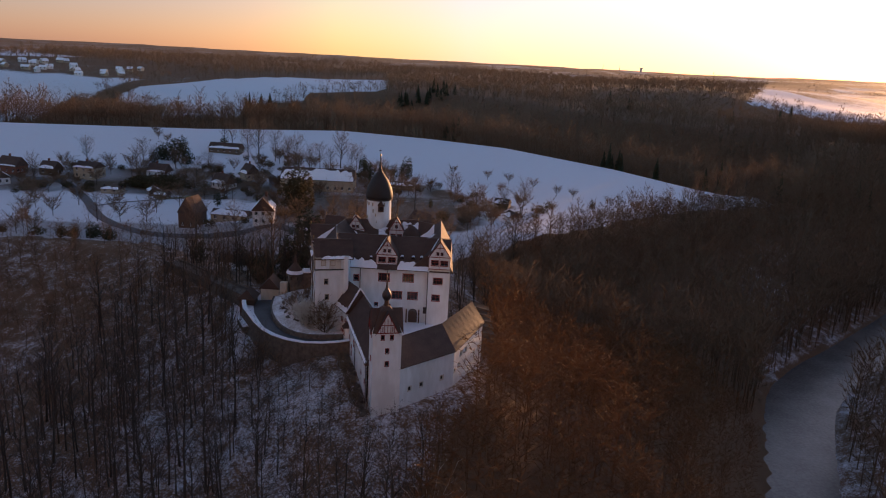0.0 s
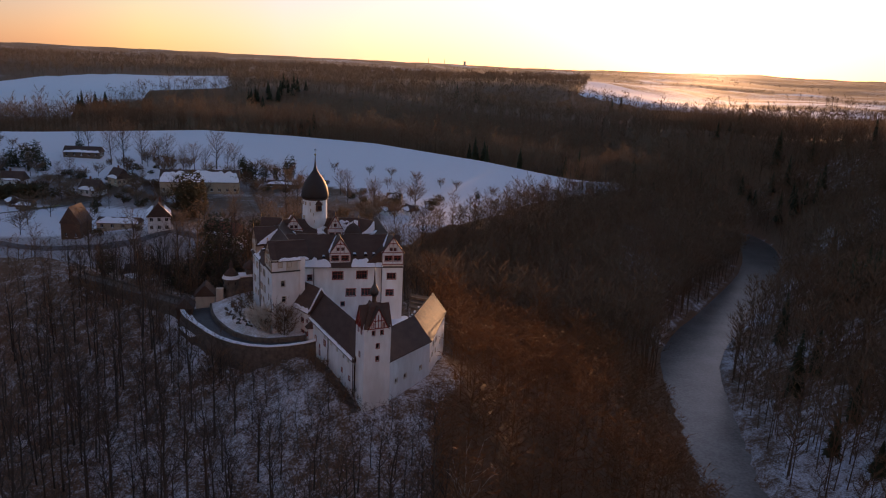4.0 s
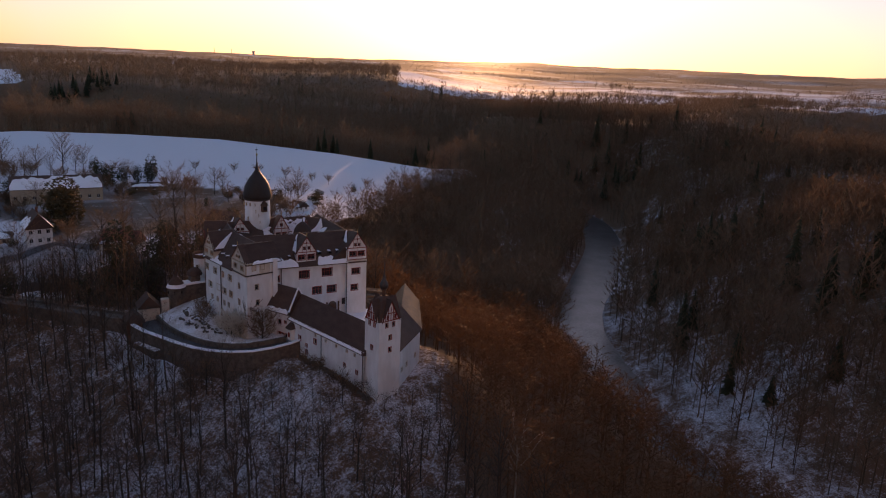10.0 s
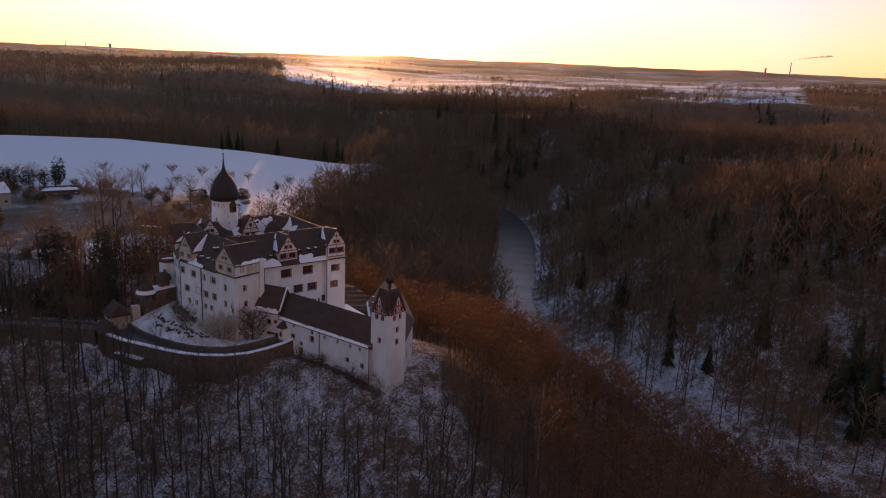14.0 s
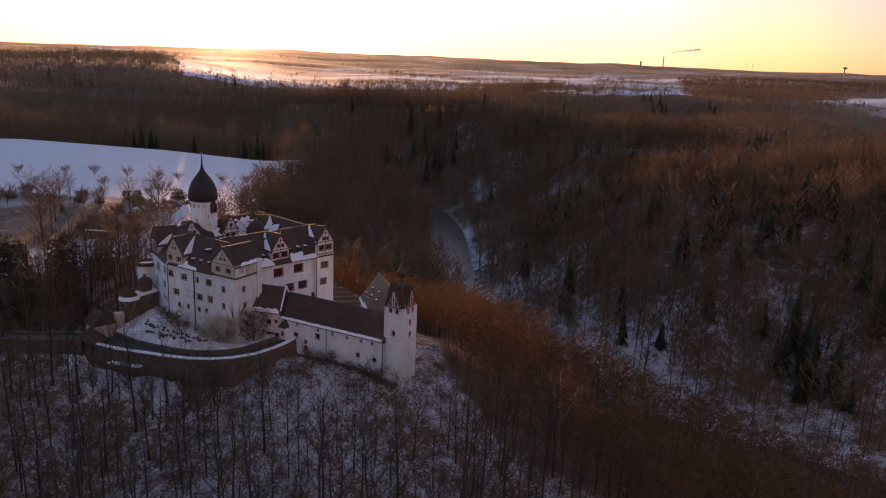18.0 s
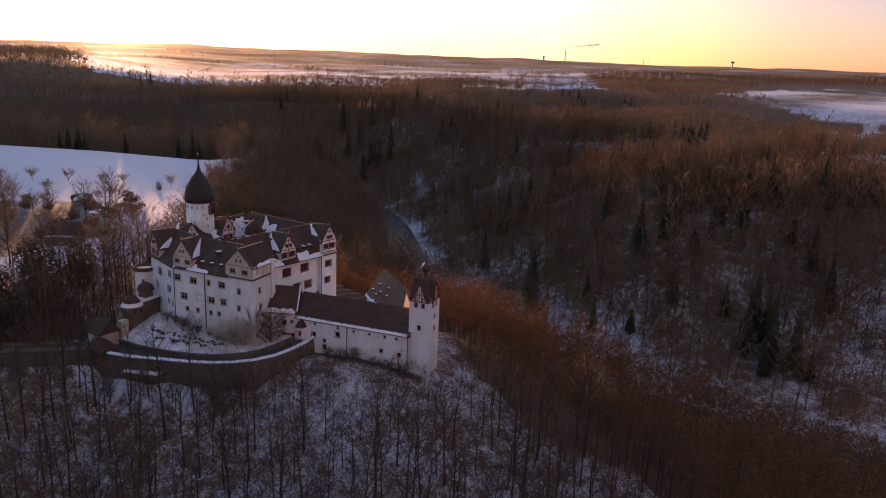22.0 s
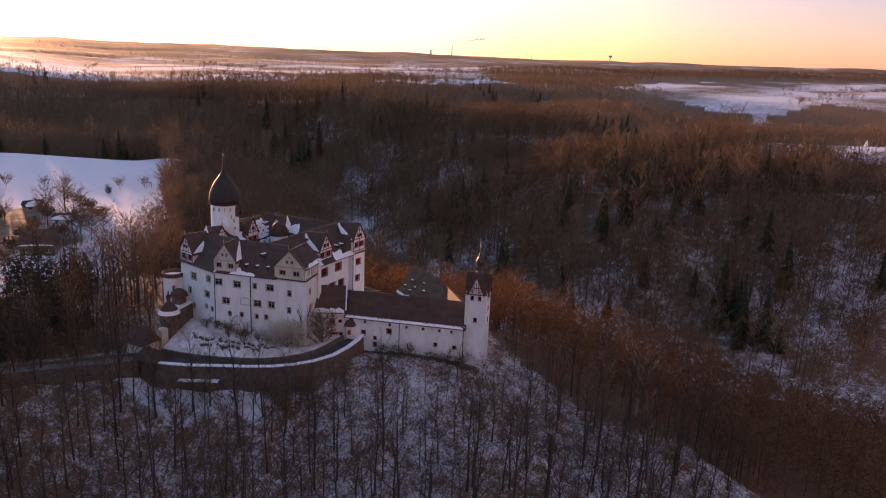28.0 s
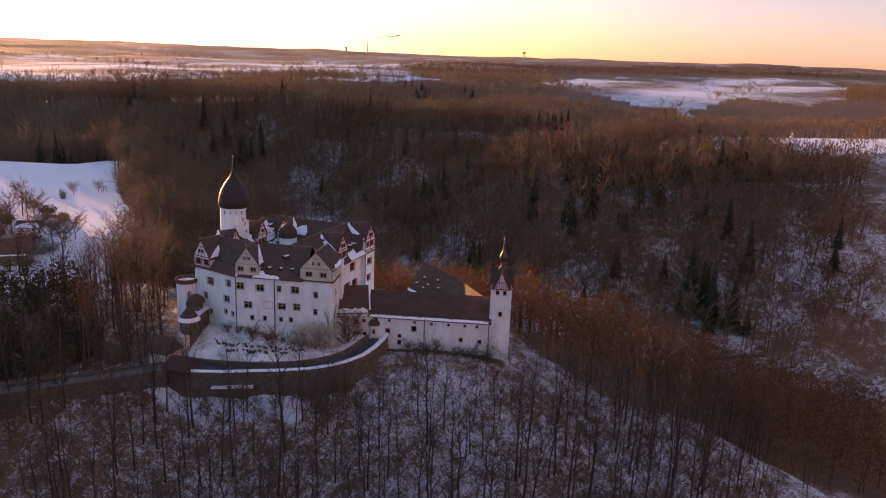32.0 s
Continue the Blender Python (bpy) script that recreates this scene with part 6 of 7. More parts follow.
def needle_tree(seed, tall, wide, tiers, per):
    r = random.Random(seed)
    wood, spray = Shape(), Shape()
    wood.tube([(0, 0, -0.6), (0, 0, tall * 0.55), (0, 0, tall)], [tall * 0.013 + 0.05, tall * 0.008, 0.02], 5)
    for i in range(tiers):
        f = 0.16 + 0.84 * i / tiers
        z = tall * f
        w = wide * (1 - f) ** 0.85 * r.uniform(0.8, 1.1) + 0.15
        for j in range(per):
            az = math.tau * (j + r.random() * 0.8) / per + i
            d, s = Vector((math.cos(az), math.sin(az), 0)), Vector((-math.sin(az), math.cos(az), 0))
            ww = w * r.uniform(0.75, 1.15)
            tip = Vector((0, 0, z - ww * r.uniform(0.25, 0.55))) + d * ww
            hw = ww * 0.36
            m = Vector((0, 0, z + 0.15)) + (tip - Vector((0, 0, z))) * 0.55
            spray.face(Vector((0, 0, z + 0.5)), m - s * hw, tip, m + s * hw)
    return wood, spray


def sown(seed, n, box, ok, gap):
    """Scattered places in a box where ok(x, y) holds, no two nearer than gap."""
    r = np.random.RandomState(seed)
    xs, ys = r.uniform(box[0], box[1], n), r.uniform(box[2], box[3], n)
    keep_ = ok(xs, ys)
    xs, ys = xs[keep_], ys[keep_]
    cells, res = set(), []
    for x, y in zip(xs, ys):
        c = (int(x // gap), int(y // gap))
        if c not in cells:
            cells.add(c)
            res.append((x, y))
    return res


bare_kinds = []
for i, (t, s, lb_, tw_, fn) in enumerate(((19, 3.6, 15, 6, 3), (22, 3.2, 16, 6, 3), (17, 4.2, 17, 6, 3), (24, 3.8, 18, 6, 3), (15, 3.0, 13, 6, 3))):
    w, s_ = branchy(100 + i, t, s, lb_, tw_, fn, low=0.38, steep=1.55, hair=0.62)
    bare_kinds.append((w.mesh("trunk", M_BARK, True), s_.mesh("crown", M_BARK)))
near_ok = lambda x, y: (woods(x, y) > 0) & (to_line(x, y, SPUR[:4]) < 85) & (east_side(x, y) < 0) & (y < 236) & (y > 70) & (to_line(x, y, RIVER) > 24) & (to_line(x, y, [(-48, 177), (-102, 189)]) > 3.4)
places = sown(5, 3600, (-110, 60, 70, 236), near_ok, 4.6)
rt = random.Random(11)
ranked = sorted(places, key=lambda p: (p[0] + 30) ** 2 * 0.6 + (p[1] - 130) ** 2)
near_trees, rest = ranked[:300], ranked[300:]
for x, y in near_trees:
    w, c = bare_kinds[rt.randrange(5)]
    tr = new("tree", w)
    tr.matrix_world = pose(x, y, z_at(x, y) - 0.2, rt.uniform(-3, 3), rt.uniform(-3, 3), rt.uniform(0, 360)) @ Matrix.Scale(rt.uniform(0.6, 1.0) * (0.6 if y > 183 and x < -25 else 1.0) * (0.38 + 0.62 * float(smooth(20, 38, to_line(np.array([x]), np.array([y]), SPUR[:4])[0]))), 4)
    tagged(tr, "bare slender winter tree on the castle slope", "tree", "trees on the castle slope")
    cr_ = new("crown", c)
    cr_.parent = tr


def forest(name, label, kinds, spots, mat, seed, lo=0.75, hi=1.15, size=None):
    """Many trees joined into one mesh: kinds are (vertices, triangles). size(x, y): how tall the place lets them grow."""
    r = np.random.RandomState(seed)
    vs, fs, k = [], [], 0
    spots = np.asarray(spots)
    zs = land(spots[:, 0], spots[:, 1]) - 0.3
    pick = r.randint(0, len(kinds), len(spots))
    for i, (v, f) in enumerate(kinds):
        idx = np.where(pick == i)[0]
        if not len(idx):
            continue
        ang, sc = r.uniform(0, 6.28, len(idx)), r.uniform(lo, hi, len(idx))
        if size is not None:
            sc = sc * size(spots[idx, 0], spots[idx, 1])
        ca, sa = np.cos(ang) * sc, np.sin(ang) * sc
        X = v[None, :, 0] * ca[:, None] - v[None, :, 1] * sa[:, None] + spots[idx, 0][:, None]
        Y = v[None, :, 0] * sa[:, None] + v[None, :, 1] * ca[:, None] + spots[idx, 1][:, None]
        Z = v[None, :, 2] * (sc * r.uniform(0.85, 1.15, len(idx)))[:, None] + zs[idx][:, None]
        vs.append(np.stack([X, Y, Z], -1).reshape(-1, 3))
        fs.append((f[None] + (np.arange(len(idx)) * len(v))[:, None, None]).reshape(-1, 3) + k)
        k += len(idx) * len(v)
    me_ = fast_mesh(name, np.concatenate(vs), np.concatenate(fs), mat, 3)
    return tagged(new(name, me_), label, "trees", kind="stuff")


def light_bare(seed, tall, spread_, limbs, per, w=0.10, low=0.30):
    """A cheap bare tree of thin blades."""
    r = np.random.RandomState(seed)
    v, f = [], []

    def blade(a, b, s):
        d = b - a
        q = np.cross(d, r.uniform(-1, 1, 3))
        q = q / (np.linalg.norm(q) + 1e-6) * s
        k = len(v)
        v.extend([a - q, a + q, b])
        f.append((k, k + 1, k + 2))

    # a bent stem in two lengths that forks into its limbs
    base = np.array([0, 0, -0.5])
    knee = np.array([r.uniform(-0.5, 0.5), r.uniform(-0.5, 0.5), tall * 0.45])
    top = knee + np.array([r.uniform(-1.4, 1.4), r.uniform(-1.4, 1.4), tall * 0.52])
    for a in (0, 1.57):
        q = np.array([math.cos(a), math.sin(a), 0]) * tall * 0.0085
        k = len(v)
        v.extend([base - q, base + q, knee + q * 0.6, knee - q * 0.6, top])
        f.extend([(k, k + 1, k + 2), (k, k + 2, k + 3), (k + 3, k + 2, k + 4)])
    for i in range(limbs):
        g = low + (0.96 - low) * (i + r.rand()) / limbs
        p = base + (knee - base) * g / 0.47 if g < 0.47 else knee + (top - knee) * (g - 0.47) / 0.53
        az = i * 2.4 + r.rand()
        h = (g - low) / (0.96 - low)
        out = spread_ * r.uniform(0.55, 1.1) * (1.15 - 0.75 * abs(h - 0.3) / 0.7)
        e = p + np.array([math.cos(az) * out, math.sin(az) * out, out * r.uniform(0.45, 1.25)])
        blade(p, e, w * 1.2)
        for j in range(per):
            b = p + (e - p) * (0.2 + 0.8 * r.rand() ** 0.7)
            d = np.array([math.cos(az) * 0.5, math.sin(az) * 0.5, 0.35]) + r.uniform(-1, 1, 3) * np.array([1, 1, 0.75])
            blade(b, b + d * r.uniform(0.7, 1.5), w)
    return np.array(v), np.array(f)


def light_needle(seed, tall, wide, tiers, per):
    s = needle_tree(seed, tall, wide, tiers, per)[1]
    tri = [t for q in s.f for t in ((q[0], q[1], q[2]), (q[0], q[2], q[3]))]
    return np.array([tuple(p) for p in s.v]), np.array(tri)


def tall_bare(seed, tall, spread_, limbs, per, w=0.05, low=0.42):
    """A forest tree: a long clean stem, steep limbs and a narrow crown of fine twigs."""
    r = np.random.RandomState(seed)
    v, f = [], []

    def blade(a, b, s):
        q = np.cross(b - a, r.uniform(-1, 1, 3))
        q = q / (np.linalg.norm(q) + 1e-6) * s
        k = len(v)
        v.extend([a - q, a + q, b])
        f.append((k, k + 1, k + 2))

    foot = np.array([0, 0, -0.5])
    fork = np.array([r.uniform(-0.5, 0.5), r.uniform(-0.5, 0.5), tall * 0.55])
    tip = fork + np.array([r.uniform(-0.8, 0.8), r.uniform(-0.8, 0.8), tall * 0.43])
    for a in (0.2, 1.25, 2.3):
        q = np.array([math.cos(a), math.sin(a), 0]) * (0.05 + tall * 0.006)
        k = len(v)
        v.extend([foot - q, foot + q, fork + q * 0.6, fork - q * 0.6, tip])
        f.extend([(k, k + 1, k + 2), (k, k + 2, k + 3), (k + 3, k + 2, k + 4)])
    for i in range(limbs):
        g = low + (0.96 - low) * (i + r.rand()) / limbs
        p = foot + (fork - foot) * g / 0.57 if g < 0.57 else fork + (tip - fork) * (g - 0.57) / 0.43
        az, h = i * 2.4 + r.rand(), (g - low) / (0.96 - low)
        out = spread_ * r.uniform(0.5, 1.1) * (1.1 - 0.7 * abs(h - 0.35))
        e = p + np.array([math.cos(az) * out, math.sin(az) * out, out * r.uniform(0.6, 1.4)])
        blade(p, e, w * 0.9)
        for j in range(per):
            b = p + (e - p) * (0.25 + 0.75 * r.rand() ** 0.7)
            d = np.array([math.cos(az) * 0.5, math.sin(az) * 0.5, 0.8]) + r.uniform(-0.8, 0.8, 3)
            blade(b, b + d * r.uniform(0.8, 2.0), w * 0.75)
    return np.array(v), np.array(f)


kinds_mid = [tall_bare(i, t, s, 14, 9, 0.12) for i, (t, s) in enumerate(((18, 3.9), (20, 4.2), (16, 4.0), (21, 3.8), (14, 3.8)))]
def puff_tree(seed, tall, wide, n, size):
    """A far-off bare tree: a stem and a loose round crown of small twig tufts."""
    r = np.random.RandomState(seed)
    v, f = [], []
    for a in (0.3, 1.9):
        q = np.array([math.cos(a), math.sin(a), 0]) * 0.22
        k = len(v)
        v.extend([np.array([0, 0, -0.5]) - q, np.array([0, 0, -0.5]) + q, np.array([0, 0, tall * 0.8])])
        f.append((k, k + 1, k + 2))
    lumps = [np.array([r.uniform(-0.5, 0.5) * wide, r.uniform(-0.5, 0.5) * wide, tall * r.uniform(0.45, 0.82)]) for _ in range(5)]
    for i in range(n):
        c = lumps[r.randint(5)] + r.normal(0, 1, 3) * np.array([wide * 0.30, wide * 0.30, tall * 0.10])
        d = r.normal(0, 1, 3) + np.array([0, 0, 1.3])
        d = d / np.linalg.norm(d) * size * r.uniform(1.0, 2.0)
        q = np.cross(d, r.normal(0, 1, 3))
        q = q / (np.linalg.norm(q) + 1e-6) * size * r.uniform(0.15, 0.28)
        k = len(v)
        v.extend([c - q, c + q, c + d])
        f.append((k, k + 1, k + 2))
    return np.array(v), np.array(f)


kinds_far = [puff_tree(20 + i, t, s, 46, 1.04) for i, (t, s) in enumerate(((13, 4.2), (15, 4.6), (11, 4.4), (14, 4.0)))]
kinds_farther = [puff_tree(30 + i, t, s, 32, 1.46) for i, (t, s) in enumerate(((13, 5.2), (15, 5.6), (12, 5.4)))]
kinds_needle = [light_needle(40 + i, t, w, 22, 7) for i, (t, w) in enumerate(((18, 3.9), (15, 3.6), (20, 4.0), (12, 3.3)))]
mid_ok = lambda x, y: (woods(x, y) > 0) & (to_line(x, y, RIVER) > 12)
mid = sown(21, 26000, (-330, 340, 60, 520), lambda x, y: mid_ok(x, y) & ~((east_side(x, y) > -1) & left_bank(x, y) & (y < 372)) & ~near_ok(x, y) & ~inside(x, y, [(-40, 180), (10, 186), (8, 215), (-40, 215)]), 5.5)
stand = lambda x, y: wave(np.asarray(x), np.asarray(y), 95, 0.7) + 0.5 * wave(np.asarray(x), np.asarray(y), 37, 2.0)
rp = random.Random(19)
pines = [p for p in mid if p[0] > 95 and rp.random() < 0.04 + 0.75 * float(smooth(0.55, 1.1, stand(p[0], p[1]))) and to_line(np.array([p[0]]), np.array([p[1]]), RIVER)[0] > 22]
pines += [(190 + rp.gauss(0, 26), 116 + rp.gauss(0, 20)) for _ in range(42)] + [(150 + rp.gauss(0, 14), 128 + rp.gauss(0, 12)) for _ in range(10)]
pset = set(pines)
mid = [p for p in mid if p not in pset]
brown = [p for p in mid if stand(p[1], p[0]) > 0.25]
bset = set(brown)
mid = [p for p in mid if p not in bset]
north_far = sown(29, 12000, (-60, 345, 395, 640), lambda x, y: mid_ok(x, y) & ~((x < 150) & (y < 520)), 5.6)
east_wood = sown(27, 30000, (110, 340, 30, 420), lambda x, y: mid_ok(x, y) & ~left_bank(x, y) & (to_line(x, y, RIVER) > 34) & ((wave(x, y, 88, 1.2) + 0.6 * wave(x, y, 36, 0.1) > -0.35) | (x > 200)), 5.0)
on_slope = lambda x, y: mid_ok(x, y) & (east_side(x, y) > -1) & left_bank(x, y)
slope_wood = sown(23, 14000, (-30, 110, 40, 190), on_slope, 3.9)
forest("slope_woods", "dense russet-brown leafless trees on the river slope", [light_bare(60 + i, t, s, 19, 13, 0.055, 0.22) for i, (t, s) in enumerate(((13, 4.0), (15, 4.4), (12, 4.2)))], slope_wood, M_RUSSET, 7, size=lambda x, y: 0.5 + 0.5 * smooth(14, 36, to_line(x, y, RIVER)))
north_wood = sown(24, 14000, (-10, 262, 190, 420), on_slope, 4.3)
forest("valley_woods", "tall leafless trees above the river bend", kinds_mid, north_wood, M_TWIG, 10, 0.7, 1.0, lambda x, y: (0.72 + 0.28 * smooth(8, 45, to_line(x, y, RIM))) * (1 + 0.3 * smooth(42, 14, to_line(x, y, RIVER))))
rest_near = [p for p in rest if to_line(np.array([p[0]]), np.array([p[1]]), SPUR[:4])[0] < 75][:420]
rn = set(rest_near)
rest = [p for p in rest if p not in rn]


def as_kind(seed, t, sp, lb_, tw_, fn):
    """A detailed tree as vertices and triangles, trunk and twigs together."""
    w, s = branchy(seed, t, sp, lb_, tw_, fn, low=0.24, steep=1.4, hair=0.7)
    v = [tuple(p) for p in w.v] + [tuple(p) for p in s.v]
    f = [(q[0], q[k], q[k + 1]) for q in w.f for k in range(1, len(q) - 1)] + [tuple(i + len(w.v) for i in q) for q in s.f]
    return np.array(v), np.array(f)


forest("slope_thicket", "slender leafless trees on the castle slope", [as_kind(400 + i, t, sp, 13, 5, 3) for i, (t, sp) in enumerate(((15, 3.6), (18, 3.8), (13, 3.4)))], rest_near, M_BARK, 11, 0.55, 0.95)
rim_kinds = [light_bare(500 + i, t, s, 20, 14, 0.06, 0.16) for i, (t, s) in enumerate(((9, 4.2), (11, 4.6), (8, 4.0), (10, 3.8)))]
near_by = lambda p: p[1] < 330 and p[0] < 40
rim = sown(25, 6000, (10, 165, 228, 372), lambda x, y: (woods(x, y) > 0) & (to_line(x, y, RIM) < 26), 4.0)
forest("rim_woods", "leafless trees along the rim of the snowy meadow", rim_kinds, rim, M_BROWNLEAF, 13, 0.6, 0.95)
low_kinds = [light_bare(540 + i, t, s, 17, 10, 0.04, 0.14) for i, (t, s) in enumerate(((7, 3.0), (8.5, 3.2), (6, 2.8)))]
off_ways = lambda x, y: (woods(x, y) > 0) & (to_line(x, y, [(-48, 178), (-57, 186.8), (-68, 197.5), (-78, 207)]) > 4.5) & (to_line(x, y, [(-58, 256), (-40, 240), (-36, 220), (-38, 200), (-43, 186)]) > 3.0)
low_spots = sown(26, 6000, (-135, -24, 188, 262), off_ways, 7.0)
forest("saddle_thicket", "low round leafless thicket trees between castle and village", low_kinds, low_spots, M_BROWNLEAF, 16, 0.6, 1.1)
lower_left = lambda x, y: 0.5 + 0.5 * smooth(-70, -45, x) * smooth(226, 208, y)
in_saddle = lambda x, y: (x > -135) & (x < -22) & (y > 186) & (y < 246)
tall_spots = sown(28, 3000, (-135, -22, 186, 246), off_ways, 8.0)
forest("saddle_trees", "tall leafless trees with long trunks beside the castle drive", [as_kind(430 + i, t, sp, 15, 6, 3) for i, (t, sp) in enumerate(((19, 4.6), (22, 5.0), (17, 4.4)))], tall_spots, M_BROWNLEAF, 20, 0.7, 1.05, lower_left)
saddle = [p for p in list(mid) + list(brown) + rest if near_by(p)]
brown = [p for p in brown if not near_by(p)]
sset = set(saddle)
forest("saddle_woods", "bare leafless woods between castle and village", [tall_bare(560 + i, t, sp, 14, 9, 0.06, 0.3) for i, (t, sp) in enumerate(((13, 3.6), (15, 3.8), (11, 3.4)))], [p for p in saddle if not in_saddle(*p)], M_BROWNLEAF, 12, 0.5, 0.95, lambda x, y: 0.6 + 0.4 * smooth(232, 205, y))
forest("bare_woods", "bare leafless woods on the valley sides", kinds_mid, [p for p in list(mid) + rest if p not in sset], M_TWIG, 1)
forest("brown_woods", "russet leafless woods on the valley sides", kinds_mid, brown, M_BROWNLEAF, 2)
forest("north_slope_woods", "close leafless woods on the slope beyond the bend", [tall_bare(74 + i, t, sp, 9, 7, 0.155, 0.3) for i, (t, sp) in enumerate(((15, 3.8), (13, 3.6), (17, 4.0)))], north_far, M_TWIG, 23, 0.7, 1.1)
forest("east_woods", "dense young leafless woods across the river", [tall_bare(70 + i, t, sp, 12, 8, 0.125, 0.28) for i, (t, sp) in enumerate(((14, 3.6), (12, 3.4), (16, 3.8)))], east_wood, M_BROWNLEAF, 17, 0.7, 1.1, lambda x, y: 1 - 0.5 * smooth(255, 295, x) * smooth(125, 90, y))
forest("conifer_stand", "dark green conifers among bare woods", kinds_needle, pines, M_NEEDLE, 3)
far_ok = lambda x, y: (woods(x, y) > 0) & ~((x > -330) & (x < 340) & (y > 60) & (y < 520)) & (np.hypot(x, y) < 1250) & (x > -0.62 * y - 60) & (y > 70 - 0.22 * x) & (to_line(x, y, RIVER) > 14)
far = sown(31, 60000, (-560, 780, -90, 800), lambda x, y: far_ok(x, y) & (np.hypot(x, y) < 760), 7.0)
farther = sown(32, 50000, (-900, 1250, -250, 1250), lambda x, y: far_ok(x, y) & (np.hypot(x, y) >= 760), 10.5)
fp = [p for p in far if stand(p[0] * 0.6, p[1] * 0.6) > 0.9 and rp.random() < 0.55 and not (p[0] > 440 and p[1] < 330)]
fset = set(fp)
far = [p for p in far if p not in fset]
forest("distant_woods", "distant brown leafless woods", kinds_far, far, M_TWIG, 4, size=lambda x, y: 1 - 0.6 * smooth(500, 560, x) * smooth(290, 240, y))
forest("horizon_woods", "brown leafless woods towards the horizon", kinds_farther, farther, M_TWIG, 14, 0.8, 1.2)
wide = sown(33, 9000, (-1600, 2600, -300, 2600), lambda x, y: ((woods(x, y) > 0) | ((x > 600) & (y > 480))) & (np.hypot(x, y) > 1100) & (np.hypot(x, y) < 2700) & (y > -0.3 * x) & (wave(x, y, 420, 0.2) + 0.6 * wave(x, y, 150, 1.0) > 0.25), 24)
forest("far_woods", "far hedges and woods in the haze", kinds_farther, wide, M_TWIG, 6, 0.45, 0.75)
ridge = sown(34, 30000, (1100, 2900, -400, 900), lambda x, y: (to_line(x, y, RIDGE_E) < 190) & (woods(x, y) > 0), 17)
forest("ridge_woods", "dark woods along the eastern ridge", kinds_farther, ridge, M_BROWNLEAF, 15, 0.9, 1.3)
forest("distant_conifers", "distant dark conifers", [light_needle(45 + i, t, w, 18, 6) for i, (t, w) in enumerate(((14, 3.9), (11, 3.4)))], fp, M_NEEDLE, 5)

# ---- gardens, orchards and single trees ----
def plant(name, label, category, kinds_, x, y, size, group="", z=None, turn=None, seed=0):
    r = random.Random(int(x * 31 + y * 17 + seed))
    w, c = kinds_[r.randrange(len(kinds_))]
    tr = new(name, w)
    tr.matrix_world = pose(x, y, (z_at(x, y) if z is None else z) - 0.1, 0, 0, r.uniform(0, 360) if turn is None else turn) @ Matrix.Scale(size * r.uniform(0.9, 1.1), 4)
    tagged(tr, label, category, group)
    cr_ = new("crown", c)
    cr_.parent = tr
    return tr


def tree_kind(args, mat, seed, **kw):
    w, s = branchy(seed, *args, **kw)
    return w.mesh("trunk", M_BARK, True), s.mesh("crown", mat)


fruit_kinds = [tree_kind((4.0, 3.0, 17, 7, 5), M_TWIG, 300 + i, low=0.28, thick=0.022) for i in range(3)]
old_kinds = [tree_kind((19, 7.0, 28, 9, 6), M_TWIG, 310 + i, low=0.25, thick=0.017) for i in range(3)]
conifer_kinds = []
def bushy(seed, rx, rz, n, size):
    """A dense evergreen: a short trunk and many small sprays filling an uneven egg."""
    r = random.Random(seed)
    wood, spray = Shape(), Shape()
    wood.tube([(0, 0, -0.5), (0, 0, rz * 1.2)], [0.25, 0.06], 5)
    lumps = [(r.uniform(-0.4, 0.4) * rx, r.uniform(-0.4, 0.4) * rx, rz * r.uniform(0.5, 1.35), r.uniform(0.45, 0.75)) for _ in range(7)] + [(0, 0, rz, 0.9)]
    for i in range(n):
        cx, cy, cz, k = lumps[r.randrange(len(lumps))]
        t, q = r.uniform(0, math.tau), r.uniform(-1, 1)
        h = math.sqrt(1 - q * q)
        d = Vector((math.cos(t) * h, math.sin(t) * h, q))
        p = Vector((cx + d.x * rx * k, cy + d.y * rx * k, max(0.2, cz + d.z * rz * k))) * 1.0
        s = Vector((r.uniform(-1, 1), r.uniform(-1, 1), r.uniform(-0.6, 0.6))).normalized() * size * r.uniform(0.6, 1.3)
        u = d.cross(s).normalized() * size * 0.6 if d.cross(s).length > 1e-4 else Vector((0, 0, size))
        spray.face(p - s, p - u * 0.6, p + s + d * size * 0.5, p + u * 0.6)
    return wood, spray


for i in range(3):
    w, s = bushy(325 + i, 2.0, 5.0, 520, 0.45) if i == 2 else bushy(325 + i, 2.8, 4.2, 620, 0.45)
    conifer_kinds.append((w.mesh("trunk", M_BARK, True), s.mesh("crown", M_NEEDLE)))
globe_kind = [tree_kind((6.5, 3.6, 30, 9, 6), M_TWIG, 330, low=0.12, thick=0.02)]
scrub_kind = [tree_kind((2.2, 1.7, 14, 6, 4), M_SHRUB, 340 + i, low=0.05, thick=0.02) for i in range(2)]
shrub_kind = [tree_kind((2.6, 2.0, 18, 7, 5), M_BROWNLEAF, 345 + i, low=0.05, thick=0.02) for i in range(2)]
wall_kind = [tree_kind((2.4, 1.1, 8, 5, 3), M_TWIG, 358 + i, low=0.1, thick=0.012) for i in range(2)]
thicket_kinds = [tree_kind((9, 2.6, 18, 7, 5), M_TWIG, 355 + i, low=0.15, thick=0.011) for i in range(2)]

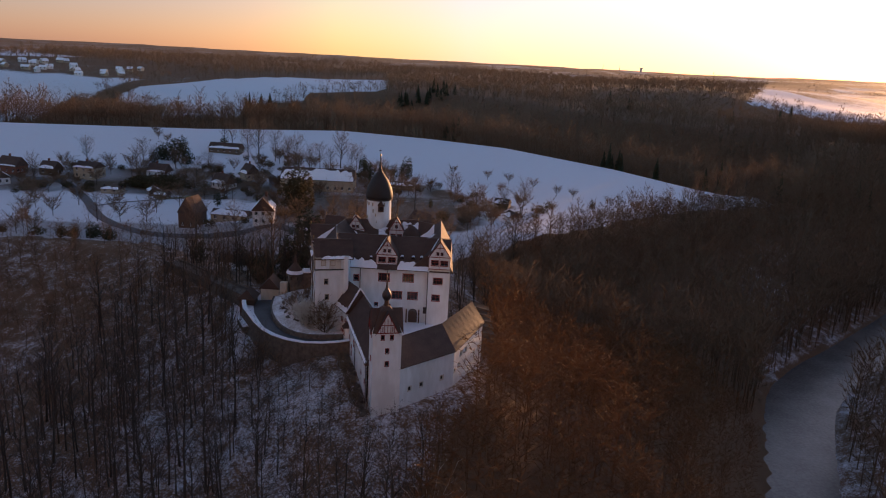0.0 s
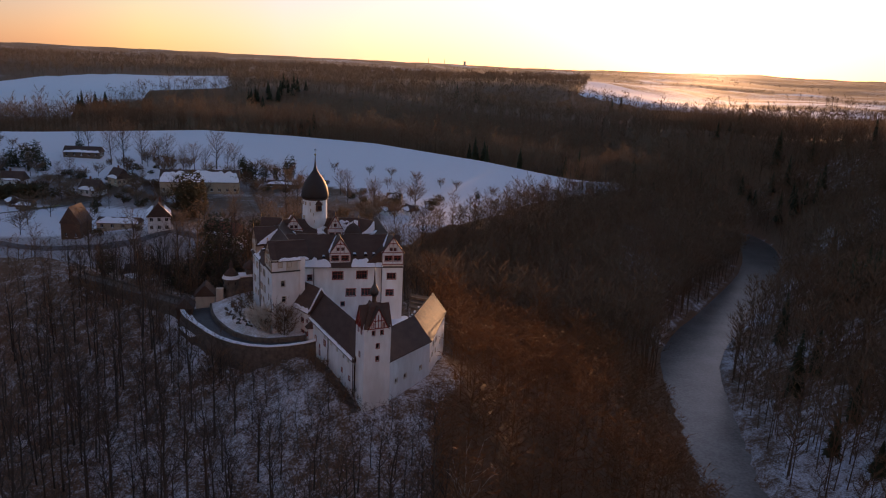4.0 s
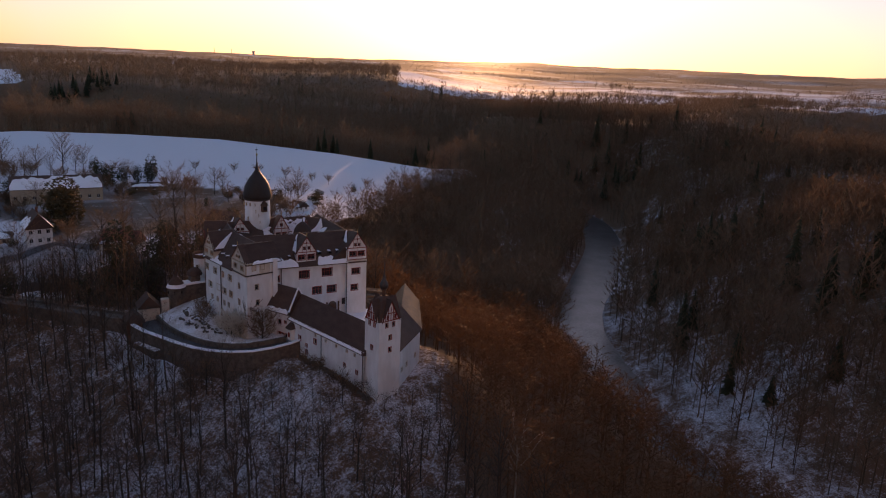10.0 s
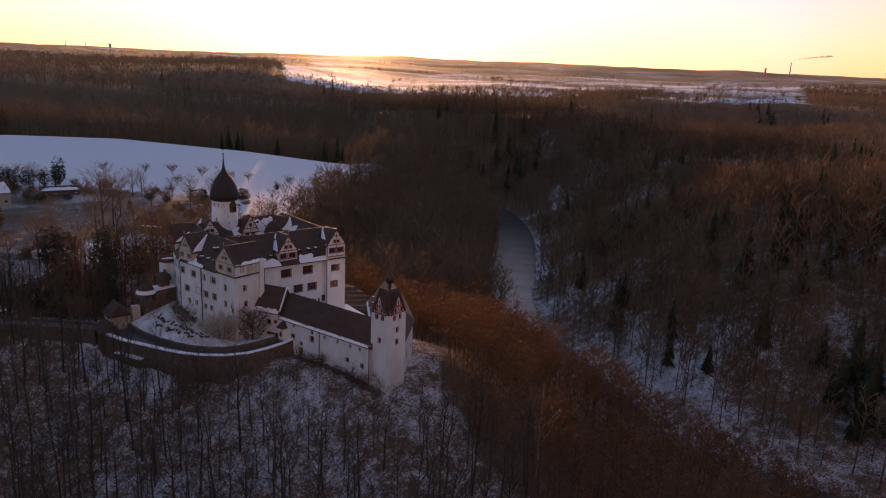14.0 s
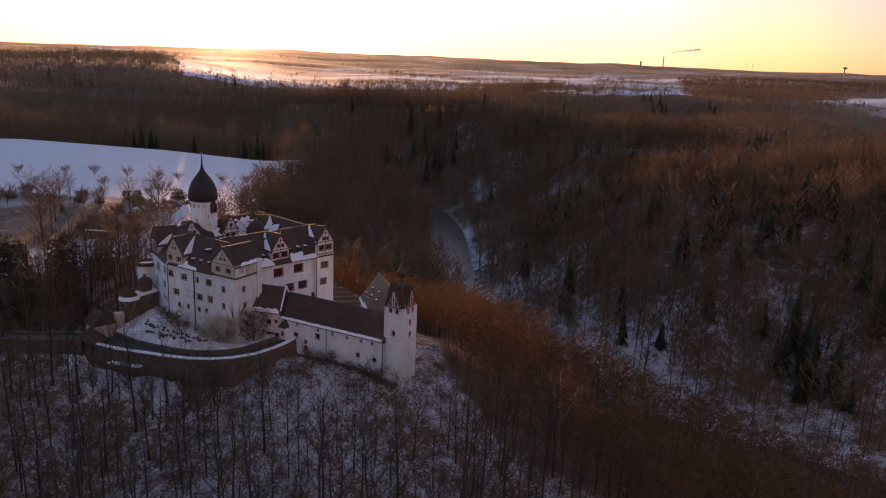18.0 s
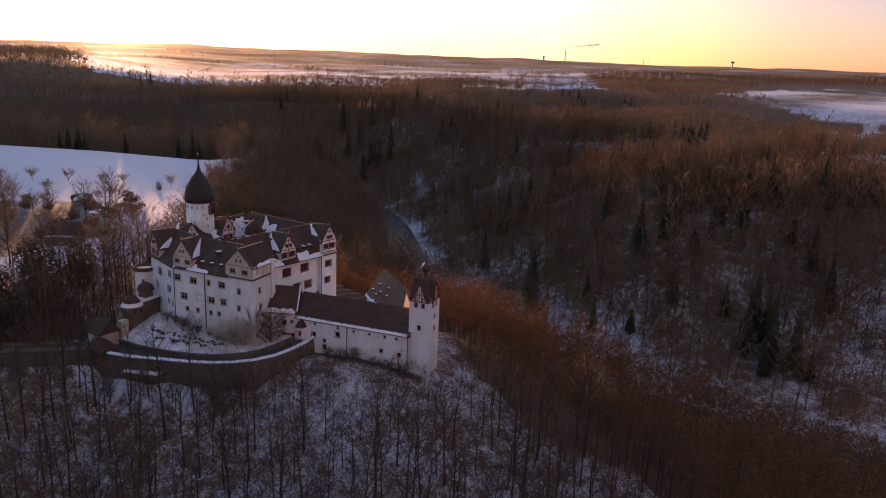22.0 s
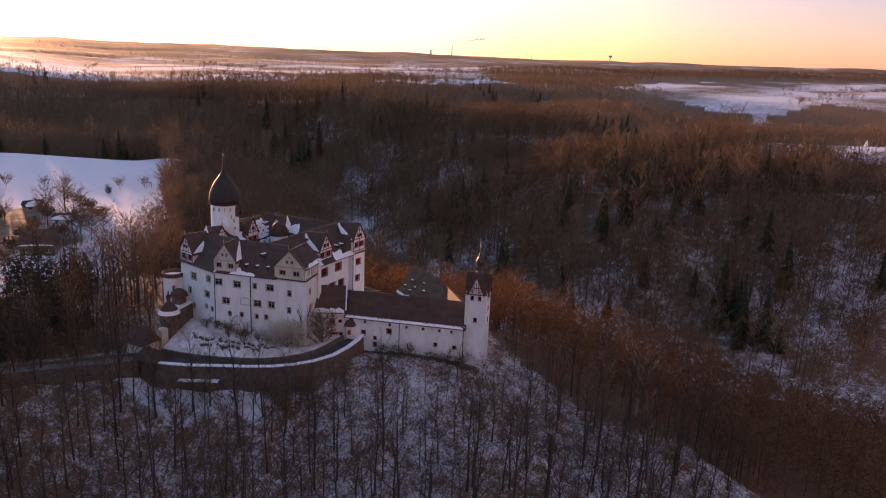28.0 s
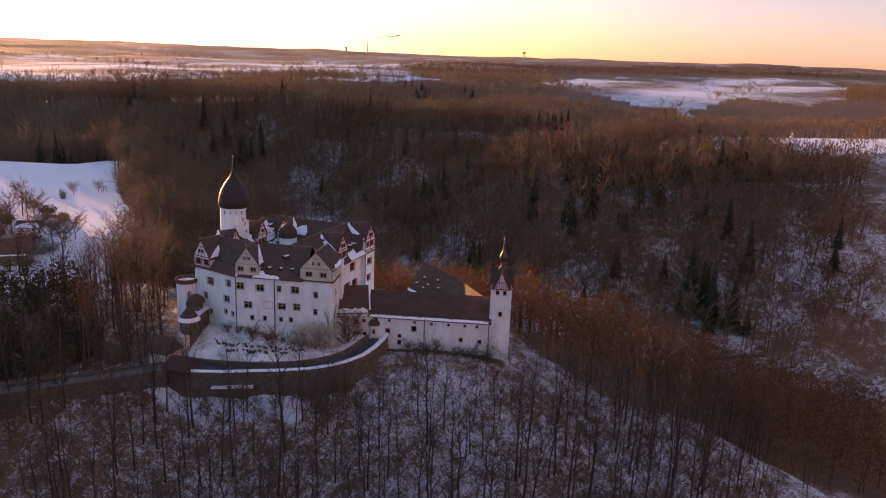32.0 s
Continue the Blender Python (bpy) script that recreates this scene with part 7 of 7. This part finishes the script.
for x, y in ((-160, 412), (-163, 418), (-167, 424), (-170, 430), (-146, 398), (-152, 404), (-141, 392), (20, 364), (30, 358), (41, 350), (51, 341), (58, 337), (72, 323), (83, 321), (3, 369), (25, 337), (15, 318), (31, 310)):
    plant("fruit_tree", "small bare fruit tree on the snowy meadow", "tree", fruit_kinds, x, y, 0.85, "orchard trees")
for x, y in ((-155, 269), (-147, 273), (-147, 293), (-120, 269), (-111, 271), (-113, 286), (-109, 300), (-104, 316), (-79, 308), (-138, 244), (-142, 240), (-128, 282), (-132, 296), (-160, 285), (-168, 296), (-175, 310), (-150, 258), (-118, 304), (-96, 322), (-86, 338), (-110, 330), (-140, 338)):
    plant("fruit_tree", "small bare fruit tree in a snowy village garden", "tree", fruit_kinds, x, y, 1.3, "garden trees")
for x, y, k in ((-40, 262, 0.7), (-48, 240, 0.8), (-56, 236, 0.75), (-70, 244, 0.7), (-84, 246, 0.7), (-30, 250, 0.8), (-20, 246, 0.75), (-128, 268, 0.5), (-185, 330, 0.6), (-97, 382, 1.15), (-89, 384, 0.75), (-103, 384, 0.8), (-80, 374, 0.7), (-76, 375, 0.7), (-68, 366, 0.55), (-63, 367, 0.6), (-58, 368, 0.5), (-53, 369, 0.8), (-48, 370, 0.5), (-45, 369, 0.55), (-22, 274, 0.95), (-18, 277, 0.75), (2, 323, 0.55), (5, 321, 0.5), (-12, 290, 0.7), (12, 286, 0.6),
                (-23, 206, 1.0), (-26, 210, 0.95), (-14, 210, 0.9), (0, 219, 0.9), (-5, 228, 0.8), (12, 236, 0.8), (24, 246, 0.8), (-176, 362, 0.6), (-150, 366, 0.6), (-118, 408, 0.6), (-124, 414, 0.6), (-84, 390, 0.5), (150, 372, 0.7), (138, 362, 0.8), (128, 352, 0.75), (118, 345, 0.7), (156, 366, 0.65)):
    plant("old_tree", "large old leafless tree with a spreading crown", "tree", old_kinds, x, y, k, "old village trees")
for x, y, k in ((-146, 369, 1.0), (-145, 376, 1.1), (-142, 376, 1.1), (-136, 370, 1.3), (-134, 376, 1.3), (-130, 372, 1.1), (-121, 404, 0.8), (-41, 362, 1.0), (-39, 354, 1.1), (-36, 349, 1.0), (-30, 353, 0.9), (-25, 348, 1.0), (-21, 348, 1.1), (-19, 351, 1.2), (-94, 302, 0.7), (-123, 232, 0.6), (-119, 233, 0.6), (-116, 239, 0.9), (-112, 242, 0.6), (-140, 331, 0.6), (-134, 330, 0.6), (-128, 331, 0.55), (-122, 332, 0.6), (24, 305, 0.7), (-6, 300, 0.5), (64, 320, 0.5)):
    plant("conifer", "dark green conifer beside the village gardens", "tree", conifer_kinds, x, y, k, "village conifers")
w, s = bushy(362, 5.2, 6.6, 2200, 0.6)
yew_kind = [(w.mesh("trunk", M_BARK, True), s.mesh("crown", M_YEW))]
plant("large_yew", "broad dark conifer with rusty needles beside the farm track", "tree", yew_kind, -57, 281, 1.35)
hedge_kind = []
for i in range(2):
    w, s = bushy(370 + i, 2.2, 1.3, 220, 0.4)
    hedge_kind.append((w.mesh("trunk", M_BARK, True), s.mesh("crown", M_YEW)))
for x, y, k in ((-136, 330, 1.6), (-131, 329, 1.6), (-126, 330, 1.5), (-121, 331, 1.6), (-116, 333, 1.4), (-140, 333, 1.5), (-145, 330, 1.2), (-110, 335, 1.2), (-160, 328, 1.2), (-168, 326, 1.2), (-178, 324, 1.3), (-183, 318, 1.2), (-120, 250, 1.2), (-114, 246, 1.4), (-128, 246, 1.2), (-135, 240, 1.3),
                (-150, 246, 1.2), (-160, 250, 1.2), (-90, 330, 1.1), (-86, 322, 1.0), (-98, 345, 1.1), (-78, 345, 1.2), (-74, 352, 1.2), (-104, 352, 1.2), (-112, 360, 1.3), (-120, 366, 1.2), (-60, 340, 0.9), (0, 280, 1.4), (8, 276, 1.3), (18, 284, 1.2), (28, 288, 1.2), (38, 300, 1.2), (-10, 272, 1.4), (-30, 330, 1.0), (-12, 332, 1.0), (44, 312, 1.1), (-50, 250, 1.2), (-72, 262, 0.8), (-84, 262, 1.0)):
    plant("garden_hedge", "dense dark hedge shrub in a village garden", "shrub", hedge_kind, x, y, k, "garden hedges")
for i in range(12):
    plant("garden_hedge", "tall dark clipped garden hedge", "hedge", hedge_kind, -140.5 + 1.75 * i, 331 + 0.25 * i, 2.1, "tall garden hedge")
plant("globe_tree", "round-headed leafless tree on the castle ramp", "tree", globe_kind, -24.6, 151.6, 1.0, z=0.3)
for i, (x, y, z) in enumerate(((-29.6, 157.4, 0.9), (-29.0, 155.8, 0.8), (-30.4, 158.8, 0.9), (-28.6, 154.6, 0.7), (-31.2, 160.2, 0.9), (-30.0, 156.2, 0.5), (-28.2, 157.6, 1.6), (-28.4, 155.0, 1.4), (-29.2, 159.0, 1.7))):
    plant("scrub", "snow-dusted scrub climbing the castle wall", "shrub", scrub_kind, x, y, 1.25 + 0.35 * (i % 2), "scrub under the west wall", z=z)
for x, y, z, k in ((-33.5, 168.5, 1.3, 0.75), (-34.2, 163.6, 0.9, 0.8), (-32.8, 175.0, 2.0, 0.55)):
    plant("fruit_tree", "small bare tree on the snowy garden bank", "tree", fruit_kinds, x, y, k, "bank trees", z=z)
for x, y, z in ((-31.0, 163.0, 1.9), (-31.6, 166.0, 2.1), (-32.0, 169.6, 2.6), (-30.4, 160.8, 1.5), (-32.3, 172.6, 2.8), (-37.0, 166.5, 0.6)):
    plant("bank_shrub", "low brown leafless shrub under the castle wall", "shrub", shrub_kind, x, y, 0.42, "shrubs on the bank", z=z)
rg = random.Random(77)
for x, y, k in ((-38, 214, 1.5), (-46, 222, 1.7), (-33, 227, 1.6), (-54, 214, 1.4), (-30, 240, 1.4), (-62, 224, 1.2), (-26, 222, 1.5), (-44, 236, 1.4), (-72, 214, 1.0), (-20, 232, 1.2), (-40, 206, 1.3), (-50, 208, 1.5)):
    plant("ivy_tree", "dark evergreen thicket tree between castle and village", "tree", conifer_kinds[:2], x, y, k, "evergreen thicket")
# shrubs and small trees crowding the gardens
GARDENS = [(-212, 306), (-205, 352), (-120, 372), (-92, 392), (-60, 362), (-14, 350), (34, 312), (46, 296), (16, 258), (-40, 250), (-62, 256), (-72, 300), (-100, 318), (-150, 320)]
taken = [(o.location.x, o.location.y) for o in scene.objects if o.type == "EMPTY" and o.parent is None and o.location.y > 220]
for x, y in sown(51, 900, (-215, 50, 245, 395), lambda x, y: inside(x, y, GARDENS) & (woods(x, y) <= 0) & ~inside(x, y, [(-60, 264), (-28, 262), (0, 275), (2, 320), (-45, 322), (-58, 300)]), 7.0):
    if min(math.hypot(x - a, y - b) for a, b in taken) < 8.5:
        continue
    f = rg.random()
    if f < 0.42:
        plant("fruit_tree", "small bare fruit tree in a snowy village garden", "tree", fruit_kinds, x, y, rg.uniform(0.9, 1.5), "garden trees")
    elif f < 0.62:
        plant("garden_hedge", "dense dark hedge shrub in a village garden", "shrub", hedge_kind, x, y, rg.uniform(0.7, 1.2), "garden hedges")
    elif f < 0.86:
        plant("garden_shrub", "bushy leafless brown shrub in a village garden", "shrub", shrub_kind, x, y, rg.uniform(0.8, 1.5), "garden shrubs")
    else:
        plant("old_tree", "large old leafless tree with a spreading crown", "tree", old_kinds, x, y, rg.uniform(0.35, 0.6), "old village trees")
# undergrowth on the open slope
under = [light_bare(80 + i, 2.6, 1.6, 9, 5, 0.03) for i in range(3)]
spots_u = sown(41, 2600, (-85, 10, 75, 200), lambda x, y: (east_side(x, y) < 2) & (to_line(x, y, SPUR[:4]) > 14.5) & (to_line(x, y, SPUR[:4]) < 70) & ~inside(x, y, [(-16, 146), (-22, 145), (-34, 147), (-44, 155), (-51, 168), (-52, 182), (-30, 192)]), 2.2)
forest("undergrowth", "leafless undergrowth on the snowy slope", under, spots_u, M_BARK, 8, 0.4, 1.1)
spots_b = sown(43, 1500, (85, 300, 40, 320), lambda x, y: (woods(x, y) > 0) & (to_line(x, y, RIVER) > 10), 5.0)
forest("bank_brushwood", "dark brushwood on the far bank", under, spots_b, M_TWIG, 9, 0.6, 1.6)
# bushes and young trees at the foot of the wing and the terrace wall
for i in range(18):
    f = 0.25 + 0.75 * i / 17
    x, y = -20.5 + (-13.6 + 20.5) * f + rg.uniform(-0.9, 0.2), 147.0 + (123.6 - 147.0) * f + rg.uniform(-0.6, 0.6)
    plant("wall_shrub", "thin leafless shrub at the foot of the castle wall", "shrub", wall_kind, x - 0.6, y, rg.uniform(0.5, 1.1), "shrubs at the wall foot")
for i in range(26):
    a, b = PARAPET[i * (len(PARAPET) - 2) // 26], PARAPET[i * (len(PARAPET) - 2) // 26 + 1]
    f = rg.random()
    x, y = a[0] + (b[0] - a[0]) * f, a[1] + (b[1] - a[1]) * f
    if x > -29:
        continue
    k = 1 + rg.uniform(3.0, 7.0) / math.hypot(x + 20, y - 165)
    x, y = -20 + (x + 20) * k, 165 + (y - 165) * k
    plant("thicket_tree", "slender leafless tree below the terrace wall", "tree", thicket_kinds, x, y, rg.uniform(0.5, 0.8), "trees below the terrace")
# a pale dead tree over the river slope
M_DEAD = material("bleached_dead_wood", (0.42, 0.36, 0.30), 0.9, (0.25, 0.21, 0.17), 0.8, 0.6, 40, 0.3)
w, s = branchy(601, 10.5, 5.4, 9, 4, 1, lean=0.05, low=0.45, thick=0.016)
plant("dead_tree", "pale bleached dead tree standing among brown woods", "tree", [(w.mesh("trunk", M_DEAD, True), s.mesh("crown", M_DEAD))], 0.0, 91.5, 1.0, turn=40)
# an open timber frame on the meadow
hx, hy = 84.0, 320.0
hz = z_at(hx, hy)
meadow_stand = thing("meadow_stand", "small open timber stand with braced posts in the snowy meadow", "stand", at=(hx, hy, hz))
corners = [Vector((hx + a * 1.3, hy + b * 0.7, hz)) for a, b in ((-1, -1), (1, -1), (1, 1), (-1, 1))]
for c in corners:
    part("post", Shape().beam(c - Vector((0, 0, 0.3)), c + Vector((0, 0, 2.5)), 0.14, 0.14, (1, 0, 0)), M_WOOD, meadow_stand)
for c, d in zip(corners, corners[1:] + corners[:1]):
    part("rail", Shape().beam(c + Vector((0, 0, 2.45)), d + Vector((0, 0, 2.45)), 0.13, 0.13), M_WOOD, meadow_stand)
part("brace", Shape().beam(corners[0] + Vector((0, 0, 0.2)), corners[1] + Vector((0, 0, 2.3)), 0.1, 0.1), M_WOOD, meadow_stand)
# a pale pointed tent beyond the woods
tx, ty = 374.0, 40.0
tz = z_at(tx, ty)
tagged(new("pointed_tent", Shape().lathe(tx, ty, [(1.9, tz - 0.3), (1.85, tz + 0.1), (0.1, tz + 4.8), (0.05, tz + 5.1)], 8).mesh("pointed_tent", M_PLASTER)), "tall pale pointed tent on the snowy field", "tent")

# ---- far hedges, masts and a smoking works chimney ----
hedge_spots = []
rh = random.Random(90)
for a, b in (((760, 620), (1150, 900)), ((900, 560), (1350, 820)), ((820, 760), (1000, 1150)), ((1000, 700), (1500, 1000)), ((1100, 620), (1700, 960)), ((860, 1000), (1500, 1300)), ((1200, 1000), (1250, 1400)),
             ((520, 900), (700, 1100)), ((740, 1400), (1300, 1600)), ((1020, 250), (1330, 330)), ((900, 120), (1300, 60)), ((760, 70), (900, 110))):
    n = int(math.hypot(b[0] - a[0], b[1] - a[1]) / 11)
    hedge_spots += [(a[0] + (b[0] - a[0]) * k / n + rh.uniform(-6, 6), a[1] + (b[1] - a[1]) * k / n + rh.uniform(-6, 6)) for k in range(n) if math.sin(k * 0.35 + a[0]) > -0.45]
forest("field_hedges", "leafless hedgerows between far snowy fields", kinds_farther, hedge_spots, M_TWIG, 18, 0.3, 0.6)
clump_spots = []
for x, y, k in ((977, 57, 20), (940, 40, 14), (1650, -20, 40), (1700, 20, 30), (1874, 41, 14), (1823, -105, 22), (1900, -188, 40), (1102, -103, 26), (760, 86, 12), (1300, 120, 12)):
    clump_spots += [(x + rh.gauss(0, k), y + rh.gauss(0, k * 0.6)) for _ in range(int(k * 1.3))]
forest("field_clumps", "clumps of leafless trees in the far snowy fields", kinds_farther, clump_spots, M_TWIG, 19, 0.4, 0.8)


def far_tower(name, label, category, x, y, top, prof, mat, sides=10):
    """A far upright landmark: pairs of radius and share of its height, from the ground to top."""
    z0 = z_at(x, y)
    tagged(new(name, Shape().lathe(x, y, [(r_, z0 - 1 + (top - z0 + 1) * f) for r_, f in prof], sides).mesh(name, mat)), label, category)


far_tower("works_chimney", "tall slim works chimney on the horizon", "chimney", 3114, 1660, 119.0, [(2.6, 0), (1.7, 0.97), (1.9, 0.975), (1.9, 1.0)], M_PLASTER_OLD)
far_tower("water_tower", "slim water tower with a wide flat head on the horizon", "tower", 3438, 991, 101.0, [(2.6, 0), (2.2, 0.7), (9.5, 0.86), (9.5, 0.95), (2.0, 1.0)], M_PLASTER_OLD)
far_tower("lattice_mast", "thin tall radio mast on the horizon", "mast", 3322, 1361, 112.0, [(1.6, 0), (0.8, 0.9), (0.4, 1.0)], M_COPPER, 4)
far_tower("lattice_mast", "thin tall radio mast on the horizon", "mast", 3329, 1342, 103.0, [(1.6, 0), (0.8, 0.9), (0.4, 1.0)], M_COPPER, 4)
far_tower("lookout_tower", "stout lookout tower on a far wooded hill", "tower", 3137, 1784, 91.0, [(4.5, 0), (4.0, 0.8), (6.5, 0.82), (6.5, 1.0)], M_PLASTER_OLD)
far_tower("silo_tower", "squat pale silo tower on the horizon", "tower", 879, 3594, 72.0, [(5.5, 0), (5.5, 0.8), (8.0, 0.82), (8.0, 1.0)], M_PLASTER_OLD)
far_tower("power_mast", "thin power mast on the horizon", "mast", 706, 3622, 80.0, [(1.4, 0), (0.7, 0.86), (5.0, 0.87), (0.5, 0.89), (0.4, 1.0)], M_COPPER, 4)
far_tower("power_mast", "thin power mast on the horizon", "mast", 781, 3606, 77.0, [(1.4, 0), (0.7, 0.86), (5.0, 0.87), (0.5, 0.89), (0.4, 1.0)], M_COPPER, 4)
# the smoke drifts off in one ragged plume
M_SMOKE = leafy("pale_smoke", (0.80, 0.74, 0.70), (0.90, 0.84, 0.80), 0.75)
sm = Shape()
rs = random.Random(71)
for i in range(420):
    f = rs.random() ** 0.8
    k = 1.6 + 8.5 * f ** 0.7 * (1.0 - 0.4 * float(smooth(0.75, 1.0, f)))
    c = Vector((3114 + 66 * f, 1660 - 140 * f, 120.5 + 31 * f ** 0.55)) + Vector((rs.gauss(0, 1), rs.gauss(0, 1), rs.gauss(0, 0.5))) * k * 0.45
    d = Vector((rs.gauss(0, 1), rs.gauss(0, 1), rs.gauss(0, 0.6))).normalized() * k * rs.uniform(0.2, 0.5)
    e = d.cross(Vector((rs.gauss(0, 1), rs.gauss(0, 1), rs.gauss(0, 1)))).normalized() * k * rs.uniform(0.12, 0.3)
    sm.face(c - d, c - e, c + d, c + e)
tagged(new("smoke_plume", sm.mesh("smoke_plume", M_SMOKE)), "pale smoke plume drifting from the works chimney", "smoke", kind="stuff")


# ---- the far village in the north-west ----
def far_house(x, y, yaw, w, d, h, rise, wall_mat):
    z0 = z_at(x, y)
    m = pose(x, y, z0, 0, 0, yaw)
    T = thing("far_house", "small distant house with a snow-covered roof", "house", "far village houses", at=(x, y, z0))
    V = lambda a, b, c: m @ Vector((a, b, c))
    part("wall", Shape().loft([[V(a, -d / 2, -1.5), V(a, d / 2, -1.5), V(a, d / 2, h), V(a, 0, h + rise), V(a, -d / 2, h)] for a in (-w / 2, w / 2)]), wall_mat, T)
    k = 0.35
    part("roof", Shape().loft([[V(a, -d / 2 - k, h - 0.2), V(a, 0, h + rise + 0.05), V(a, d / 2 + k, h - 0.2), V(a, d / 2 + k, h), V(a, 0, h + rise + 0.3), V(a, -d / 2 - k, h)] for a in (-w / 2 - k, w / 2 + k)]), M_SNOW, T)
    for a in (-w / 4, w / 4):
        part("window", Shape().loft([[V(a - 0.5, b, h * 0.45), V(a + 0.5, b, h * 0.45), V(a + 0.5, b, h * 0.45 + 1.1), V(a - 0.5, b, h * 0.45 + 1.1)] for b in (-d / 2 - 0.03, -d / 2 + 0.1)]), M_GLASS, T)


rv_ = random.Random(33)
for x, y in sown(61, 400, (-530, -340, 745, 860), lambda x, y: inside(x, y, FAR_SNOW[3]), 14.0)[:34]:
    far_house(x, y, rv_.uniform(-60, 60), rv_.uniform(5, 7.5), rv_.uniform(4, 5.5), rv_.uniform(2.2, 3.0), rv_.uniform(1.6, 2.4), (M_PLASTER_OLD, M_CREAM, M_PLASTER)[rv_.randrange(3)])
village_trees = sown(62, 500, (-545, -262, 740, 865), lambda x, y: inside(x, y, FAR_SNOW[3]), 9.0)
forest("far_village_trees", "bare garden trees among the far village houses", kinds_far, village_trees, M_TWIG, 22, 0.25, 0.5)
